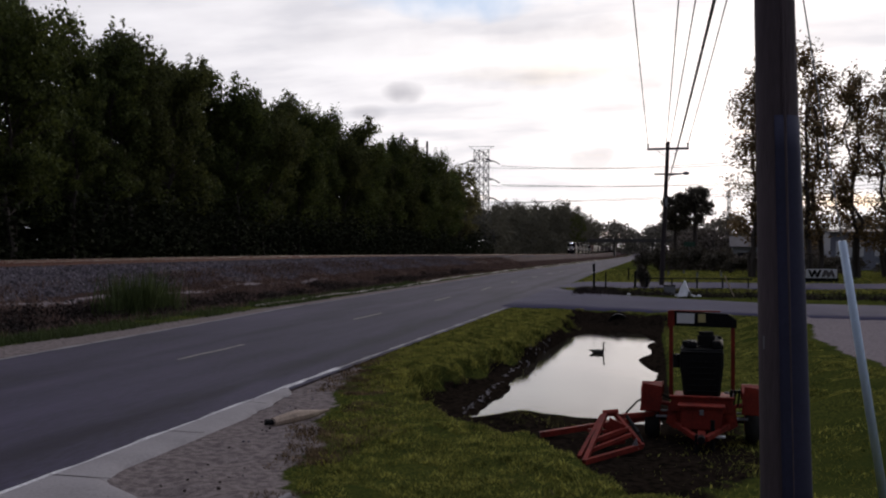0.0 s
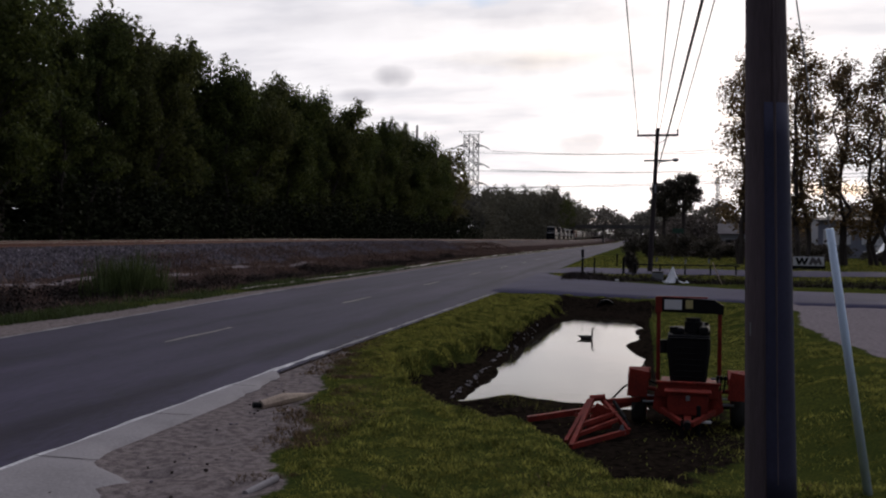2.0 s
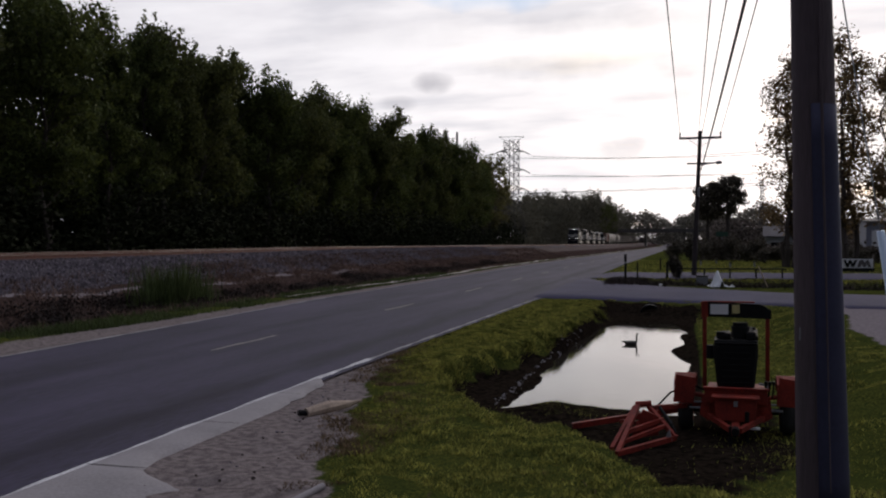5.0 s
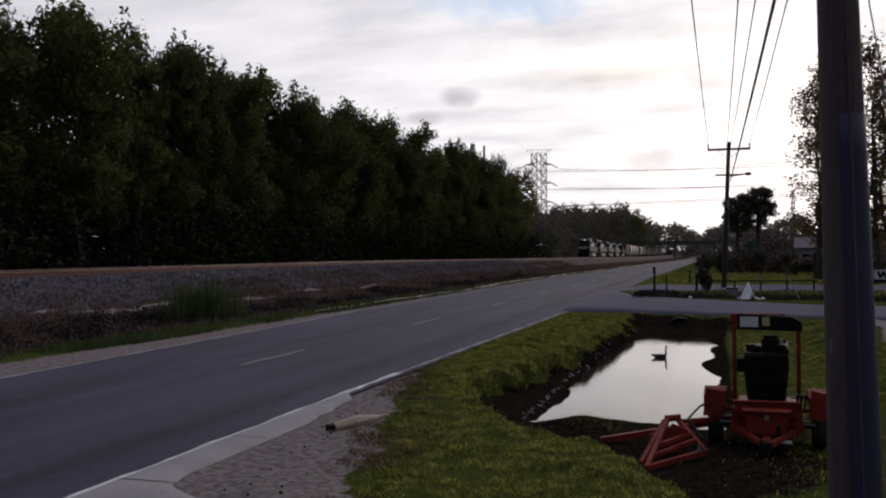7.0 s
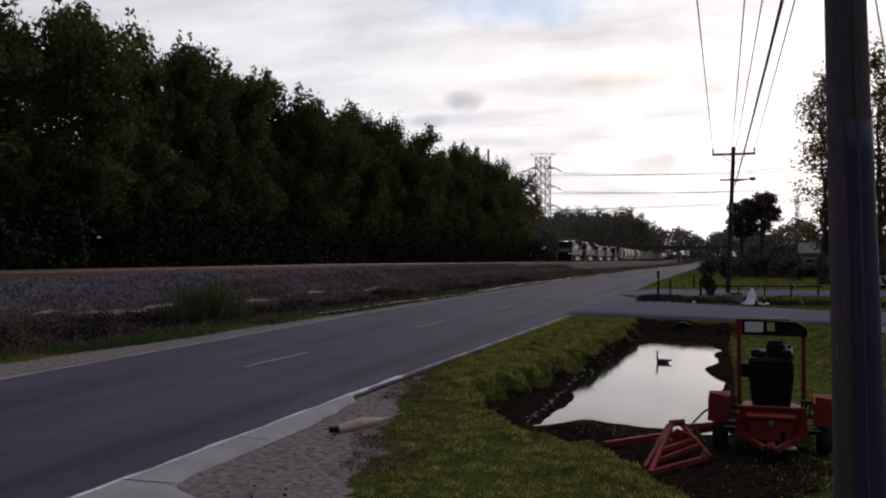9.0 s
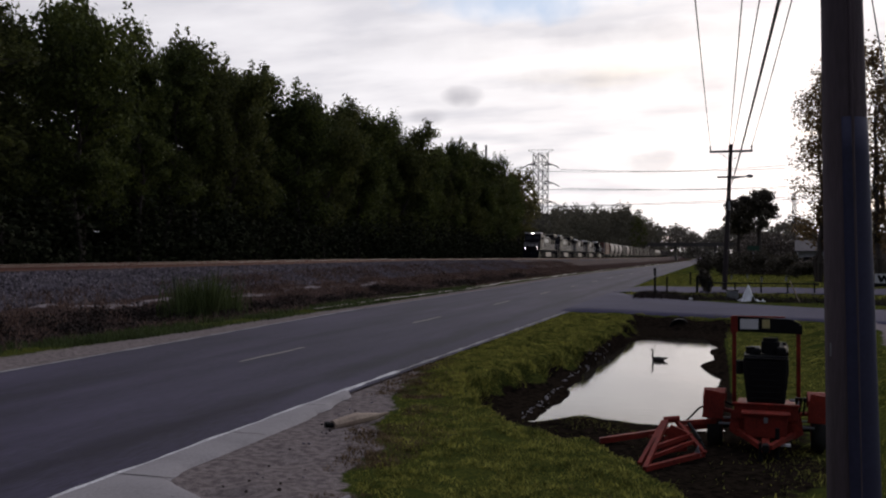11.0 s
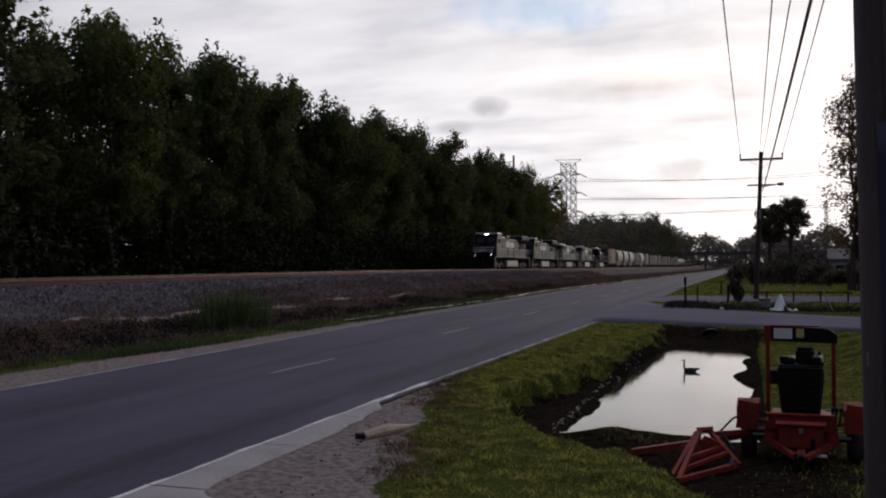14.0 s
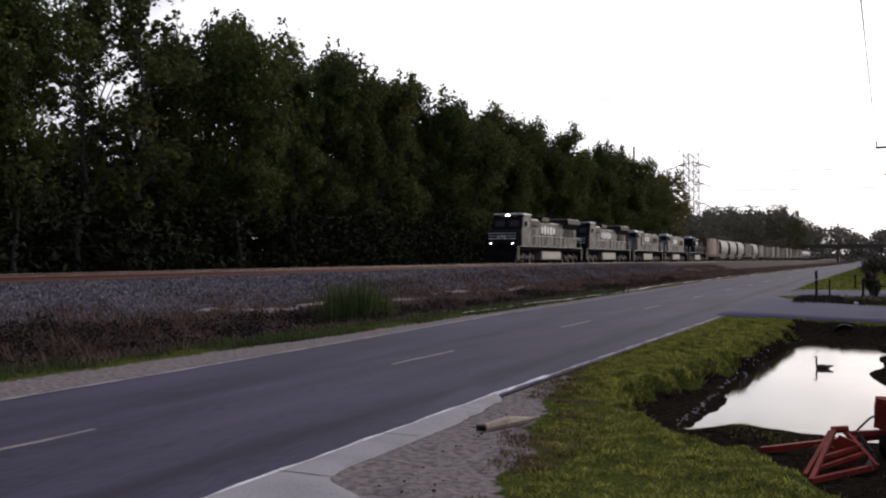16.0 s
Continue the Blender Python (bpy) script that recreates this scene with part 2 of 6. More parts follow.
M_KERB = material("pale_sandy_concrete", (0.56, 0.51, 0.46), 0.9, scale=0.7, fine=12, color2=(0.25, 0.21, 0.18), bump=0.3, spec=0.1)
# far foliage and thicket are paled and greyed, haze painted as leaf colour
M_FARWOOD_HAZE = material("hazed_distant_foliage", (0.135, 0.128, 0.095), 0.9, scale=0.08, fine=1, color2=(0.085, 0.080, 0.064), bump=0, island=0.25, transl=0.3, spec=0.1)
M_FARHAZE = material("haze_grey_far_foliage", (0.20, 0.18, 0.15), 0.9, scale=0.05, fine=1, color2=(0.12, 0.11, 0.092), bump=0, island=0.4, transl=0.1, spec=0.1)
M_THICKET = material("hazed_brown_thicket", (0.135, 0.112, 0.095), 0.9, scale=0.3, fine=3, color2=(0.065, 0.055, 0.050), bump=0, island=0.5, transl=0.1, spec=0.1)
M_DARKPOLE = material("dark_brown_pole_wood", (0.034, 0.025, 0.025), 0.9, scale=3, fine=40, vary=0.35, bump=0.6, stretch=(3, 3, 0.15))
M_BALLAST = material("ballast_stone", (0.088, 0.075, 0.086), 0.9, scale=0.6, fine=9, color2=(0.036, 0.031, 0.036), bump=1.0, spec=0.04)
M_STONE = material("crushed_stone", (0.112, 0.097, 0.112), 0.9, scale=6, fine=40, vary=0.3, bump=0.4, island=0.6, spec=0.2)
M_RAIL = material("rusty_rail", (0.110, 0.040, 0.030), 0.75, 0.3, scale=5, fine=60, vary=0.3)
M_RAILTOP = material("polished_rail_head", (0.45, 0.42, 0.40), 0.32, 1.0, scale=3, fine=50, vary=0.15, bump=0.05)
M_TIE = material("creosoted_timber", (0.070, 0.052, 0.042), 0.9, scale=4, fine=30, vary=0.35, stretch=(0.3, 2, 2))
M_BARK = material("grey_brown_bark", (0.052, 0.041, 0.036), 0.95, scale=4, fine=25, vary=0.35, bump=0.8, stretch=(1, 1, 0.25))
M_LEAF = material("dark_green_leaves", (0.105, 0.125, 0.032), 0.75, scale=0.35, fine=3, color2=(0.030, 0.042, 0.014), bump=0, island=0.5, transl=0.38, spec=0.2)
M_BRUSH = material("dead_brush", (0.050, 0.038, 0.034), 0.95, scale=0.6, fine=4, color2=(0.016, 0.013, 0.012), bump=0, island=0.5, spec=0.1)
# near-black leaves: the shade inside the wood is put into their colour
M_UNDER_SHADE = material("shade_dark_shrub_leaves", (0.026, 0.030, 0.014), 0.9, scale=0.35, fine=3, color2=(0.010, 0.012, 0.006), bump=0, island=0.4, transl=0.05, spec=0.1)
M_LEAF_PALE = material("young_pale_leaves", (0.17, 0.155, 0.06), 0.75, scale=0.4, fine=3, color2=(0.09, 0.085, 0.035), bump=0, island=0.4, transl=0.45, spec=0.2)
M_LEAF_OLIVE = material("olive_leaves", (0.115, 0.125, 0.038), 0.75, scale=0.35, fine=3, color2=(0.036, 0.044, 0.016), bump=0, island=0.5, transl=0.40, spec=0.2)
M_LEAF_BROWN = material("reddish_brown_leaves", (0.22, 0.150, 0.075), 0.75, scale=0.5, fine=3, color2=(0.10, 0.072, 0.04), bump=0, island=0.4, transl=0.52, spec=0.2)
# needles lightened a little to carry the haze
M_PINE = material("hazed_pine_needles", (0.100, 0.086, 0.066), 0.85, scale=0.5, fine=3, color2=(0.052, 0.046, 0.036), bump=0, island=0.4, transl=0.2, spec=0.2)
M_POLE = material("weathered_pole_wood", (0.080, 0.058, 0.068), 0.9, scale=3, fine=40, vary=0.35, bump=0.7, stretch=(3, 3, 0.15))
M_WIRE = material("black_cable", (0.02, 0.02, 0.022), 0.6, bump=0)
M_STEEL = material("galvanised_steel", (0.22, 0.225, 0.24), 0.55, 0.4, vary=0.15, bump=0.1)
M_TOWER = material("dull_dark_steel", (0.085, 0.08, 0.085), 0.7, 0.2, vary=0.15, bump=0.1, spec=0.1)
M_COVER = material("dark_blue_grey_cover", (0.036, 0.036, 0.070), 0.6, scale=3, fine=30, vary=0.15, bump=0.1, spec=0.2)
M_LITTER = material("brown_slope_litter", (0.098, 0.066, 0.064), 0.95, scale=0.5, fine=6, color2=(0.035, 0.026, 0.026), bump=0.8, spec=0.04)
M_RED = material("faded_orange_red_paint", (0.25, 0.030, 0.018), 0.6, scale=5, fine=40, color2=(0.095, 0.013, 0.010), bump=0.15, spec=0.2)
M_BLACK = material("black_oily_metal", (0.007, 0.007, 0.008), 0.6, scale=6, fine=50, vary=0.3, bump=0.2, spec=0.12)
M_RUBBER = material("black_tyre_rubber", (0.022, 0.022, 0.022), 0.9, vary=0.2, bump=0.4)
M_WHITE = material("white_plate", (0.62, 0.62, 0.64), 0.5, vary=0.06, bump=0.05)
M_YELLOW = material("yellow_sticker", (0.42, 0.36, 0.16), 0.5, vary=0.1, bump=0)
M_GUARD = material("pale_blue_plastic_guard", (0.56, 0.69, 0.86), 0.45, vary=0.06, scale=2, bump=0.05)
M_TARP = material("white_tarp", (0.70, 0.72, 0.76), 0.6, vary=0.1, scale=5, bump=0.2)
M_LOCO = material("gloss_black_engine_paint", (0.012, 0.012, 0.015), 0.6, 0.0, scale=0.5, fine=8, vary=0.5, bump=0.05, spec=0.0)
# grey base paints the sky's grazing sheen on the engine sides
M_LOCO_SHEEN = material("sheen_grey_engine_paint", (0.27, 0.24, 0.215), 0.6, 0.0, scale=0.8, fine=3, color2=(0.06, 0.054, 0.050), bump=0.05, spec=0.10)
M_LOCO_SILL = material("dusty_tank_grey", (0.32, 0.29, 0.25), 0.55, scale=1, fine=10, vary=0.25, bump=0.1)
M_TRUCK = material("grimy_truck_steel", (0.17, 0.15, 0.13), 0.8, scale=2, fine=12, color2=(0.05, 0.045, 0.04), bump=0.1, spec=0.2)
M_LOCO_DARK = material("dark_panel_engine_paint", (0.030, 0.028, 0.030), 0.6, scale=1.1, fine=4, color2=(0.012, 0.011, 0.012), bump=0.05, spec=0.10)
# white for real stripes and rails, and for painted sky highlights on roofs
M_STRIPE_TOPLIT = material("white_stripe_and_skylit_top", (0.66, 0.66, 0.68), 0.45, vary=0.08, bump=0)
M_GLASS = material("dark_cab_glass", (0.010, 0.011, 0.014), 0.15, vary=0.1, bump=0, spec=0.25)
M_LAMP = material("headlight_glow", (1.0, 0.93, 0.88), 0.4, vary=0, bump=0, emit=26.0)
M_BOXCAR = material("oxide_brown_boxcar", (0.125, 0.042, 0.030), 0.65, scale=0.5, fine=8, vary=0.3, bump=0.1)
M_HOPPER = material("dirty_white_hopper", (0.30, 0.27, 0.255), 0.7, scale=0.9, fine=6, vary=0.45, bump=0.1, obrandom=0.08)
M_COALCAR = material("grey_gondola", (0.085, 0.070, 0.068), 0.65, scale=0.5, fine=6, vary=0.25, bump=0.1, obrandom=0.2)
M_HOUSE = material("grey_siding", (0.34, 0.35, 0.38), 0.8, scale=2, fine=20, vary=0.1, stretch=(0.3, 0.3, 5))
M_ROOF = material("weathered_grey_roof", (0.10, 0.088, 0.092), 0.85, scale=1, fine=15, vary=0.25)
M_SHED = material("blue_grey_metal_shed", (0.20, 0.21, 0.26), 0.6, scale=1, fine=10, vary=0.1, stretch=(4, 4, 0.2))
M_BRIDGE = material("bridge_concrete", (0.085, 0.078, 0.075), 0.9, scale=0.3, fine=4, vary=0.2)
M_WOOD = material("grey_timber", (0.17, 0.14, 0.12), 0.9, scale=3, fine=30, vary=0.3, stretch=(1, 1, 0.3))
M_LOG = material("pale_driftwood", (0.36, 0.28, 0.22), 0.9, scale=5, fine=30, vary=0.3, bump=0.6)
M_FEATHER = material("dark_grey_feathers", (0.030, 0.027, 0.025), 0.8, scale=20, fine=80, vary=0.3)
M_STRAW = material("dead_straw", (0.19, 0.13, 0.075), 0.9, scale=1.5, fine=6, color2=(0.07, 0.05, 0.03), bump=0, island=0.4, transl=0.2, spec=0.1)
M_GRASS = material("grass_blades", (0.385, 0.365, 0.088), 0.8, scale=3.2, fine=11, color2=(0.034, 0.050, 0.012), bump=0, island=0.5, transl=0.34, spec=0.03)
M_WEED = material("dead_brown_weeds", (0.16, 0.105, 0.085), 0.9, scale=0.5, fine=4, color2=(0.06, 0.04, 0.035), bump=0, island=0.5, transl=0.2, spec=0.1)
M_REED = material("green_reeds", (0.075, 0.10, 0.035), 0.8, scale=0.5, fine=4, color2=(0.04, 0.055, 0.02), bump=0, island=0.4, transl=0.3, spec=0.15)
M_CARWHITE = material("white_car_paint", (0.65, 0.66, 0.70), 0.3, vary=0.05, bump=0, coat=0.6)
M_CARDARK = material("dark_car_paint", (0.05, 0.055, 0.07), 0.3, vary=0.1, bump=0, coat=0.6)
M_GREEN = material("green_road_sign", (0.012, 0.055, 0.034), 0.5, vary=0.1, bump=0)


def water_material():
    m = bpy.data.materials.new("still_pond_water")
    m.use_nodes = True
    nt = m.node_tree
    N, L = nt.nodes.new, nt.links.new
    b = nt.nodes["Principled BSDF"]
    b.inputs["Base Color"].default_value = (0.030, 0.026, 0.020, 1)
    b.inputs["Roughness"].default_value, b.inputs["IOR"].default_value = 0.04, 1.33
    tc, mp, n = N("ShaderNodeTexCoord"), N("ShaderNodeMapping"), N("ShaderNodeTexNoise")
    mp.inputs["Scale"].default_value = (0.6, 4.0, 1)
    n.inputs["Scale"].default_value, n.inputs["Detail"].default_value = 2.0, 2
    L(tc.outputs["Object"], mp.inputs[0]), L(mp.outputs[0], n.inputs["Vector"])
    bp = N("ShaderNodeBump")
    bp.inputs["Strength"].default_value, bp.inputs["Distance"].default_value = 0.06, 0.03
    L(n.outputs[0], bp.inputs["Height"]), L(bp.outputs[0], b.inputs["Normal"])
    return m


M_WATER = water_material()

# ---- mesh helpers ----


def mesh_object(name, bm, mats, smooth=False):
    me = bpy.data.meshes.new(name)
    bm.to_mesh(me)
    bm.free()
    for mm in mats if isinstance(mats, (list, tuple)) else [mats]:
        me.materials.append(mm)
    if smooth:
        me.shade_smooth()
    return new(name, me)


def part(name, bm, mat, parent, label="", smooth=False):
    ob = mesh_object(name, bm, mat, smooth)
    ob.parent = parent
    return tagged(ob, label=label) if label else ob


def raw_object(name, verts, faces, mats, smooth=False):
    me = bpy.data.meshes.new(name)
    me.from_pydata([tuple(v) for v in verts], [], [tuple(int(i) for i in f) for f in faces])
    for mm in mats if isinstance(mats, (list, tuple)) else [mats]:
        me.materials.append(mm)
    if smooth:
        me.shade_smooth()
    me.update()
    return new(name, me)


def box(bm, c, s, bevel=0.0, m=None):
    """A box with centre c and size s; bevelled edges."""
    r = bmesh.ops.create_cube(bm, size=1.0, matrix=(m or Matrix()) @ Matrix.Translation(c) @ Matrix.Diagonal((*s, 1)))
    if bevel:
        es = list({e for v in r["verts"] for e in v.link_edges})
        bmesh.ops.bevel(bm, geom=es, offset=bevel, segments=2, affect="EDGES", profile=0.5)
    return bm


def boxes(*items, bevel=0.0):
    bm = bmesh.new()
    for c, s in items:
        box(bm, c, s, bevel)
    return bm


def tube(bm, p, q, r0, r1=None, n=10):
    """A tapered round bar from p to q."""
    p, q = Vector(p), Vector(q)
    m = Matrix.Translation((p + q) / 2) @ (q - p).to_track_quat("Z", "Y").to_matrix().to_4x4()
    bmesh.ops.create_cone(bm, cap_ends=True, segments=n, radius1=r0, radius2=r0 if r1 is None else r1, depth=(q - p).length, matrix=m)
    return bm


def tubes(*items, n=10):
    bm = bmesh.new()
    for p, q, r in items:
        tube(bm, p, q, r, n=n)
    return bm


def beam(bm, p, q, w, h):
    """A square bar from p to q."""
    p, q = Vector(p), Vector(q)
    m = Matrix.Translation((p + q) / 2) @ (q - p).to_track_quat("Y", "Z").to_matrix().to_4x4()
    return box(bm, (0, 0, 0), (w, (q - p).length, h), 0, m)


def extruded(profile, axis, a, b, bevel=0.0):
    """A closed outline pushed from a to b along 'x' or 'y'; the outline lies in the other axis and z."""
    bm = bmesh.new()
    put = (lambda u, v, t: (t, u, v)) if axis == "x" else (lambda u, v, t: (u, t, v))
    v0 = [bm.verts.new(put(u, v, a)) for u, v in profile]
    v1 = [bm.verts.new(put(u, v, b)) for u, v in profile]
    bm.faces.new(v0), bm.faces.new(v1[::-1])
    n = len(profile)
    for i in range(n):
        bm.faces.new((v0[i], v1[i], v1[(i + 1) % n], v0[(i + 1) % n]))
    bmesh.ops.recalc_face_normals(bm, faces=bm.faces)
    if bevel:
        bmesh.ops.bevel(bm, geom=list(bm.edges), offset=bevel, segments=2, affect="EDGES", profile=0.5)
    return bm


def empty(name, label, category, group="", m=None):
    ob = tagged(new(name), label, category, group)
    if m is not None:
        ob.matrix_world = m
    return ob

# ---- ground ----


def smooth01(v):
    v = np.clip(v, 0, 1)
    return v * v * (3 - 2 * v)


def wave(x, y, s, seed=0.0):
    return (np.sin(x * s + 1.7 * np.sin(y * s * 0.61 + seed)) + np.sin(y * s * 1.13 + 2.1 * np.sin(x * s * 0.47 + 1.3 + seed))) * 0.5


def grade(y):
    """The valley floor falls gently away beyond the driveway."""
    return -0.0045 * np.clip(np.asarray(y, float) - 80, 0, 420)


def lip(x):
    return np.interp(x, [-4, -3.4, -2.66, -2, -1.26, -0.86, -0.48, -0.16, 0.6, 2.2, 4], [14.6, 13.3, 12.0, 11.1, 10.5, 9.7, 8.9, 8.3, 8.0, 8.6, 10])


def bank(y):
    return np.interp(y, [12.5, 14.8, 16.4, 17.6, 20, 24, 28, 34], [-4.05, -4.05, -3.80, -3.68, -3.45, -3.15, -2.95, -2.8])


def drive_near(x):
    return np.interp(x, [-5.4, -4.2, -2.8, -1, 0.6, 3.1, 4.3, 6.4, 30, 80], [34.6, 33.8, 33.4, 32.6, 31.8, 31.2, 30.6, 30.4, 29, 26])


def pit(x, y):
    w = 0.16 * wave(x, y, 2.3) + 0.13 * wave(x, y, 5.1, 2.0) + 0.08 * wave(x, y, 9.7, 1.0) + 0.04 * wave(x, y, 17.3, 2.0)
    a = np.minimum.reduce([(y - lip(x)) * 1.0, x - bank(y) + w * np.interp(y, [13.5, 17], [0.45, 1.0]), (drive_near(x) - 0.15 - y) * 0.4, (3.4 - x) * 0.35])
    e = np.interp(y, [13.5, 19.7, 22.2, 23.4, 26.8, 29.5], [0.1, 0.10, -0.26, -0.05, 0.0, -0.1])
    left = np.interp(y, [13.5, 16.5, 21.5, 27.2, 29.2], [2.74, 2.60, 2.72, 2.45, 1.95])
    lobes = 0.09 * np.sin(1.9 * y + 0.8) + 0.03 * np.sin(4.3 * y + 2.0)
    b = np.minimum.reduce([(x + left) * 1.6 + w * 0.5, (e - x + lobes) * 2.4, (y - 14.05) * 0.8 + w * 0.4, (29.2 - y) * 0.5 + w])
    return a, b


def height(x, y):
    x, y = np.asarray(x, float), np.asarray(y, float)
    z = 0.38 * smooth01((8.5 - y) / 8) * smooth01((x + 4.5) / 3.5)
    a, b = pit(x, y)
    face = np.where(x < 0.6, np.interp(y, [13, 17, 20, 26, 30], [0.30, 0.40, 0.62, 0.70, 0.6]), 0.7)      # how far the bank's face leans
    z = z - (0.37 + 0.02 * smooth01((y - 12.6) / 1.6) * smooth01((0.6 - x) / 0.8)) * smooth01((a - 0.04) / face) - 0.6 * smooth01((b + 0.12) / 0.7)
    # turf rolls over towards the bank; a heap of dug soil lies by the water
    z = z + 0.07 * smooth01(1 - np.abs(x + 4.35) / 0.75) * smooth01((y - 14) / 4) * smooth01((33.5 - y) / 2)
    z = z + 0.17 * np.exp(-((x + 1.75) / 0.55) ** 2 - ((y - 13.5) / 0.42) ** 2) + 0.08 * np.exp(-((x + 1.0) / 0.5) ** 2 - ((y - 13.75) / 0.25) ** 2)
    lump = 1 + 1.7 * smooth01(1 - np.abs(a - 0.2) / 0.4)
    z = z + (0.022 * wave(x, y, 1.9) + (0.018 * wave(x, y, 4.7, 3) + 0.012 * wave(x, y, 8.9, 1)) * lump) * smooth01((x + 5.0) / 0.6)
    z = z + (0.20 + 0.10 * wave(x, y, 2.2, 4)) * smooth01(1 - np.abs(x - 0.75) / 0.65) * smooth01(1 - np.abs(y - 22.0) / 5.5)
    # far ditch beyond the driveway
    z = z - 0.35 * smooth01(1 - np.abs(y - 46.5 + 0.25 * x) / 2.6) * smooth01((x + 2.6) / 1.5)
    # railway side: verge, ditch, bank of the track bed
    d = -12.4 - x
    under = d - (9.3 - 2.6 * smooth01((34 - y) / 18))
    d = d + 2.6 * smooth01((34 - y) / 18) * smooth01((d - 4.0) / 3) * (1 - smooth01((d - 11) / 4))
    z = z + np.interp(d, [0, 1.2, 2.4, 3.8, 5.5, 7.5, 9.6, 12.4, 13, 23.5, 27, 31, 60], [0, 0.02, 0.0, -0.35, -0.38, 0.0, 0.42, 1.18, 1.2, 1.2, 0.3, 0.1, 0.4])
    z = z + (0.06 * wave(x, y, 0.9, 1) + 0.05 * wave(x, y, 2.7, 4)) * smooth01((d - 1.4) / 2) * (1 - smooth01((d - 9) / 2))
    z = z - 0.3 * smooth01(under / 0.8) * (1 - smooth01((under - 12) / 2))
    road = ((x < -4.9) & (x > -12.9)) | ((y < 7.6) & (x < -3.9) & (x > -6))
    z = z - 0.03 * road
    return z + grade(y)


def graded(lo, a, b, hi, step, grow=1.22):
    mid = list(np.arange(a, b + 1e-6, step))
    s, v, left, right = step, a, [], []
    while v > lo:
        s *= grow
        v -= s
        left.append(max(v, lo))
    s, v = step, mid[-1]
    while v < hi:
        s *= grow
        v += s
        right.append(min(v, hi))
    return np.array(left[::-1] + mid + right)


def dirt_edge(x, y):
    e = np.interp(y, [5, 7.6, 8.2, 9.3, 10.5, 12, 13.6, 15.5, 17, 19], [-2.7, -3.0, -3.2, -3.5, -3.85, -4.2, -4.6, -4.95, -5.2, -5.6])
    return e + 0.13 * wave(x, y, 2.6, 2) + 0.08 * wave(x, y, 6.3, 5)


def bed_reach(y):
    return 2.6 * smooth01((34 - np.asarray(y, float)) / 18)


def slope_level(x, y):
    """The visible surface between road and rails: ground or stone bed, whichever is higher."""
    x, y = np.asarray(x, float), np.asarray(y, float)
    s = (x + 25.2) / (3.0 + bed_reach(y))
    bed = np.where(s < 1, 1.3 - 0.8 * np.clip(s, 0, 1), 0.5 - 0.45 * (s - 1) * 3)
    return np.maximum(height(x, y), np.where(x > -25.2, bed, 1.3) + grade(y))


def build_ground():
    xs, ys = graded(-1800, -26, 8, 1800, 0.2), graded(-400, 4, 52, 2800, 0.2, 1.08)
    xs = np.unique(np.round(np.concatenate([xs[(xs < -4.9) | (xs > 1.2)], np.arange(-4.9, 1.21, 0.065)]), 4))
    ys = np.unique(np.round(np.concatenate([ys[(ys < 7.5) | (ys > 33.5)], np.arange(7.5, 20, 0.09), np.arange(20, 33.51, 0.13)]), 4))
    X, Y = np.meshgrid(xs, ys)
    Z = height(X, Y)
    nx, ny = len(xs), len(ys)
    idx = np.arange(nx * ny).reshape(ny, nx)
    F = np.stack([idx[:-1, :-1], idx[:-1, 1:], idx[1:, 1:], idx[1:, :-1]], -1).reshape(-1, 4)
    ob = raw_object("ground", np.stack([X, Y, Z], -1).reshape(-1, 3), F, M_GROUND, True)
    a, b = pit(X, Y)
    d = -12.4 - X
    masks = {}
    dx = dirt_edge(X, Y)
    masks["dirt"] = np.maximum(smooth01((dx - X + 0.25) / 0.5) * (X > -12) * (Y < 20), smooth01(1 - np.abs(d - 0.5) / np.interp(Y, [0, 12, 22, 40], [1.9, 1.5, 1.15, 0.95])) * 0.95)
    # bare bank face, its shadow painted in with the dark soil
    steep = smooth01((a - np.interp(Y, [14, 17.5, 21, 27], [0.16, 0.27, 0.40, 0.36]) - 0.16 * wave(X, Y, 2.6, 1)) / 0.2) * 0.9 * (X < 0.3) * np.interp(Y, [12, 20, 27, 31], [1.0, 0.95, 0.75, 0.9])
    masks["mud_and_shade"] = np.maximum(steep * smooth01((2.0 - X) / 1.5), smooth01((b + 0.42) / 0.28))
    # gully round the machine: dark soil spread wider to paint its shade
    masks["mud_and_shade"] = np.maximum(masks["mud_and_shade"], 0.8 * smooth01((a - 0.08) / 0.3) * smooth01((15 - Y) / 1.0) * smooth01((np.interp(Y, [8, 10, 11.3, 15], [0.7, 1.2, 2.0, 1.8]) - X) / 1.1))
    masks["mud_and_shade"] = np.maximum(masks["mud_and_shade"], smooth01((Y - 28.4) / 0.8) * smooth01((33.6 - Y) / 0.6) * smooth01((a - 0.05) / 0.15) * smooth01((0.8 - X) / 0.6))
    masks["litter"] = smooth01((d - 2.6 + 0.5 * wave(X, Y, 1.1)) / 1.2) * (1 - 0.7 * smooth01((d - 9.6) / 1)) * (d < 14)
    masks["litter"] = np.maximum(masks["litter"], 0.9 * smooth01(1 - np.abs(Y - 46.5 + 0.25 * X) / 2.8) * (X > -2.6) * (X < 40))
    masks["gravel"] = smooth01((X - np.interp(Y, [16, 18, 20, 24, 28, 31], [5.5, 3.9, 3.6, 3.5, 4.1, 3.0])) / 0.5) * (Y < 31.5) * (Y > 15.5)
    masks["gravel"] = np.maximum(masks["gravel"], smooth01(1 - np.abs(d - 8.4 - 0.3 * wave(X, Y, 0.4)) / 0.5) * 0.75 * (Y > 22) * (Y < 60))
    # wood floor, its colour sunk towards black for the shade under the trees
    masks["forest_shade"] = smooth01((d - 24) / 3)
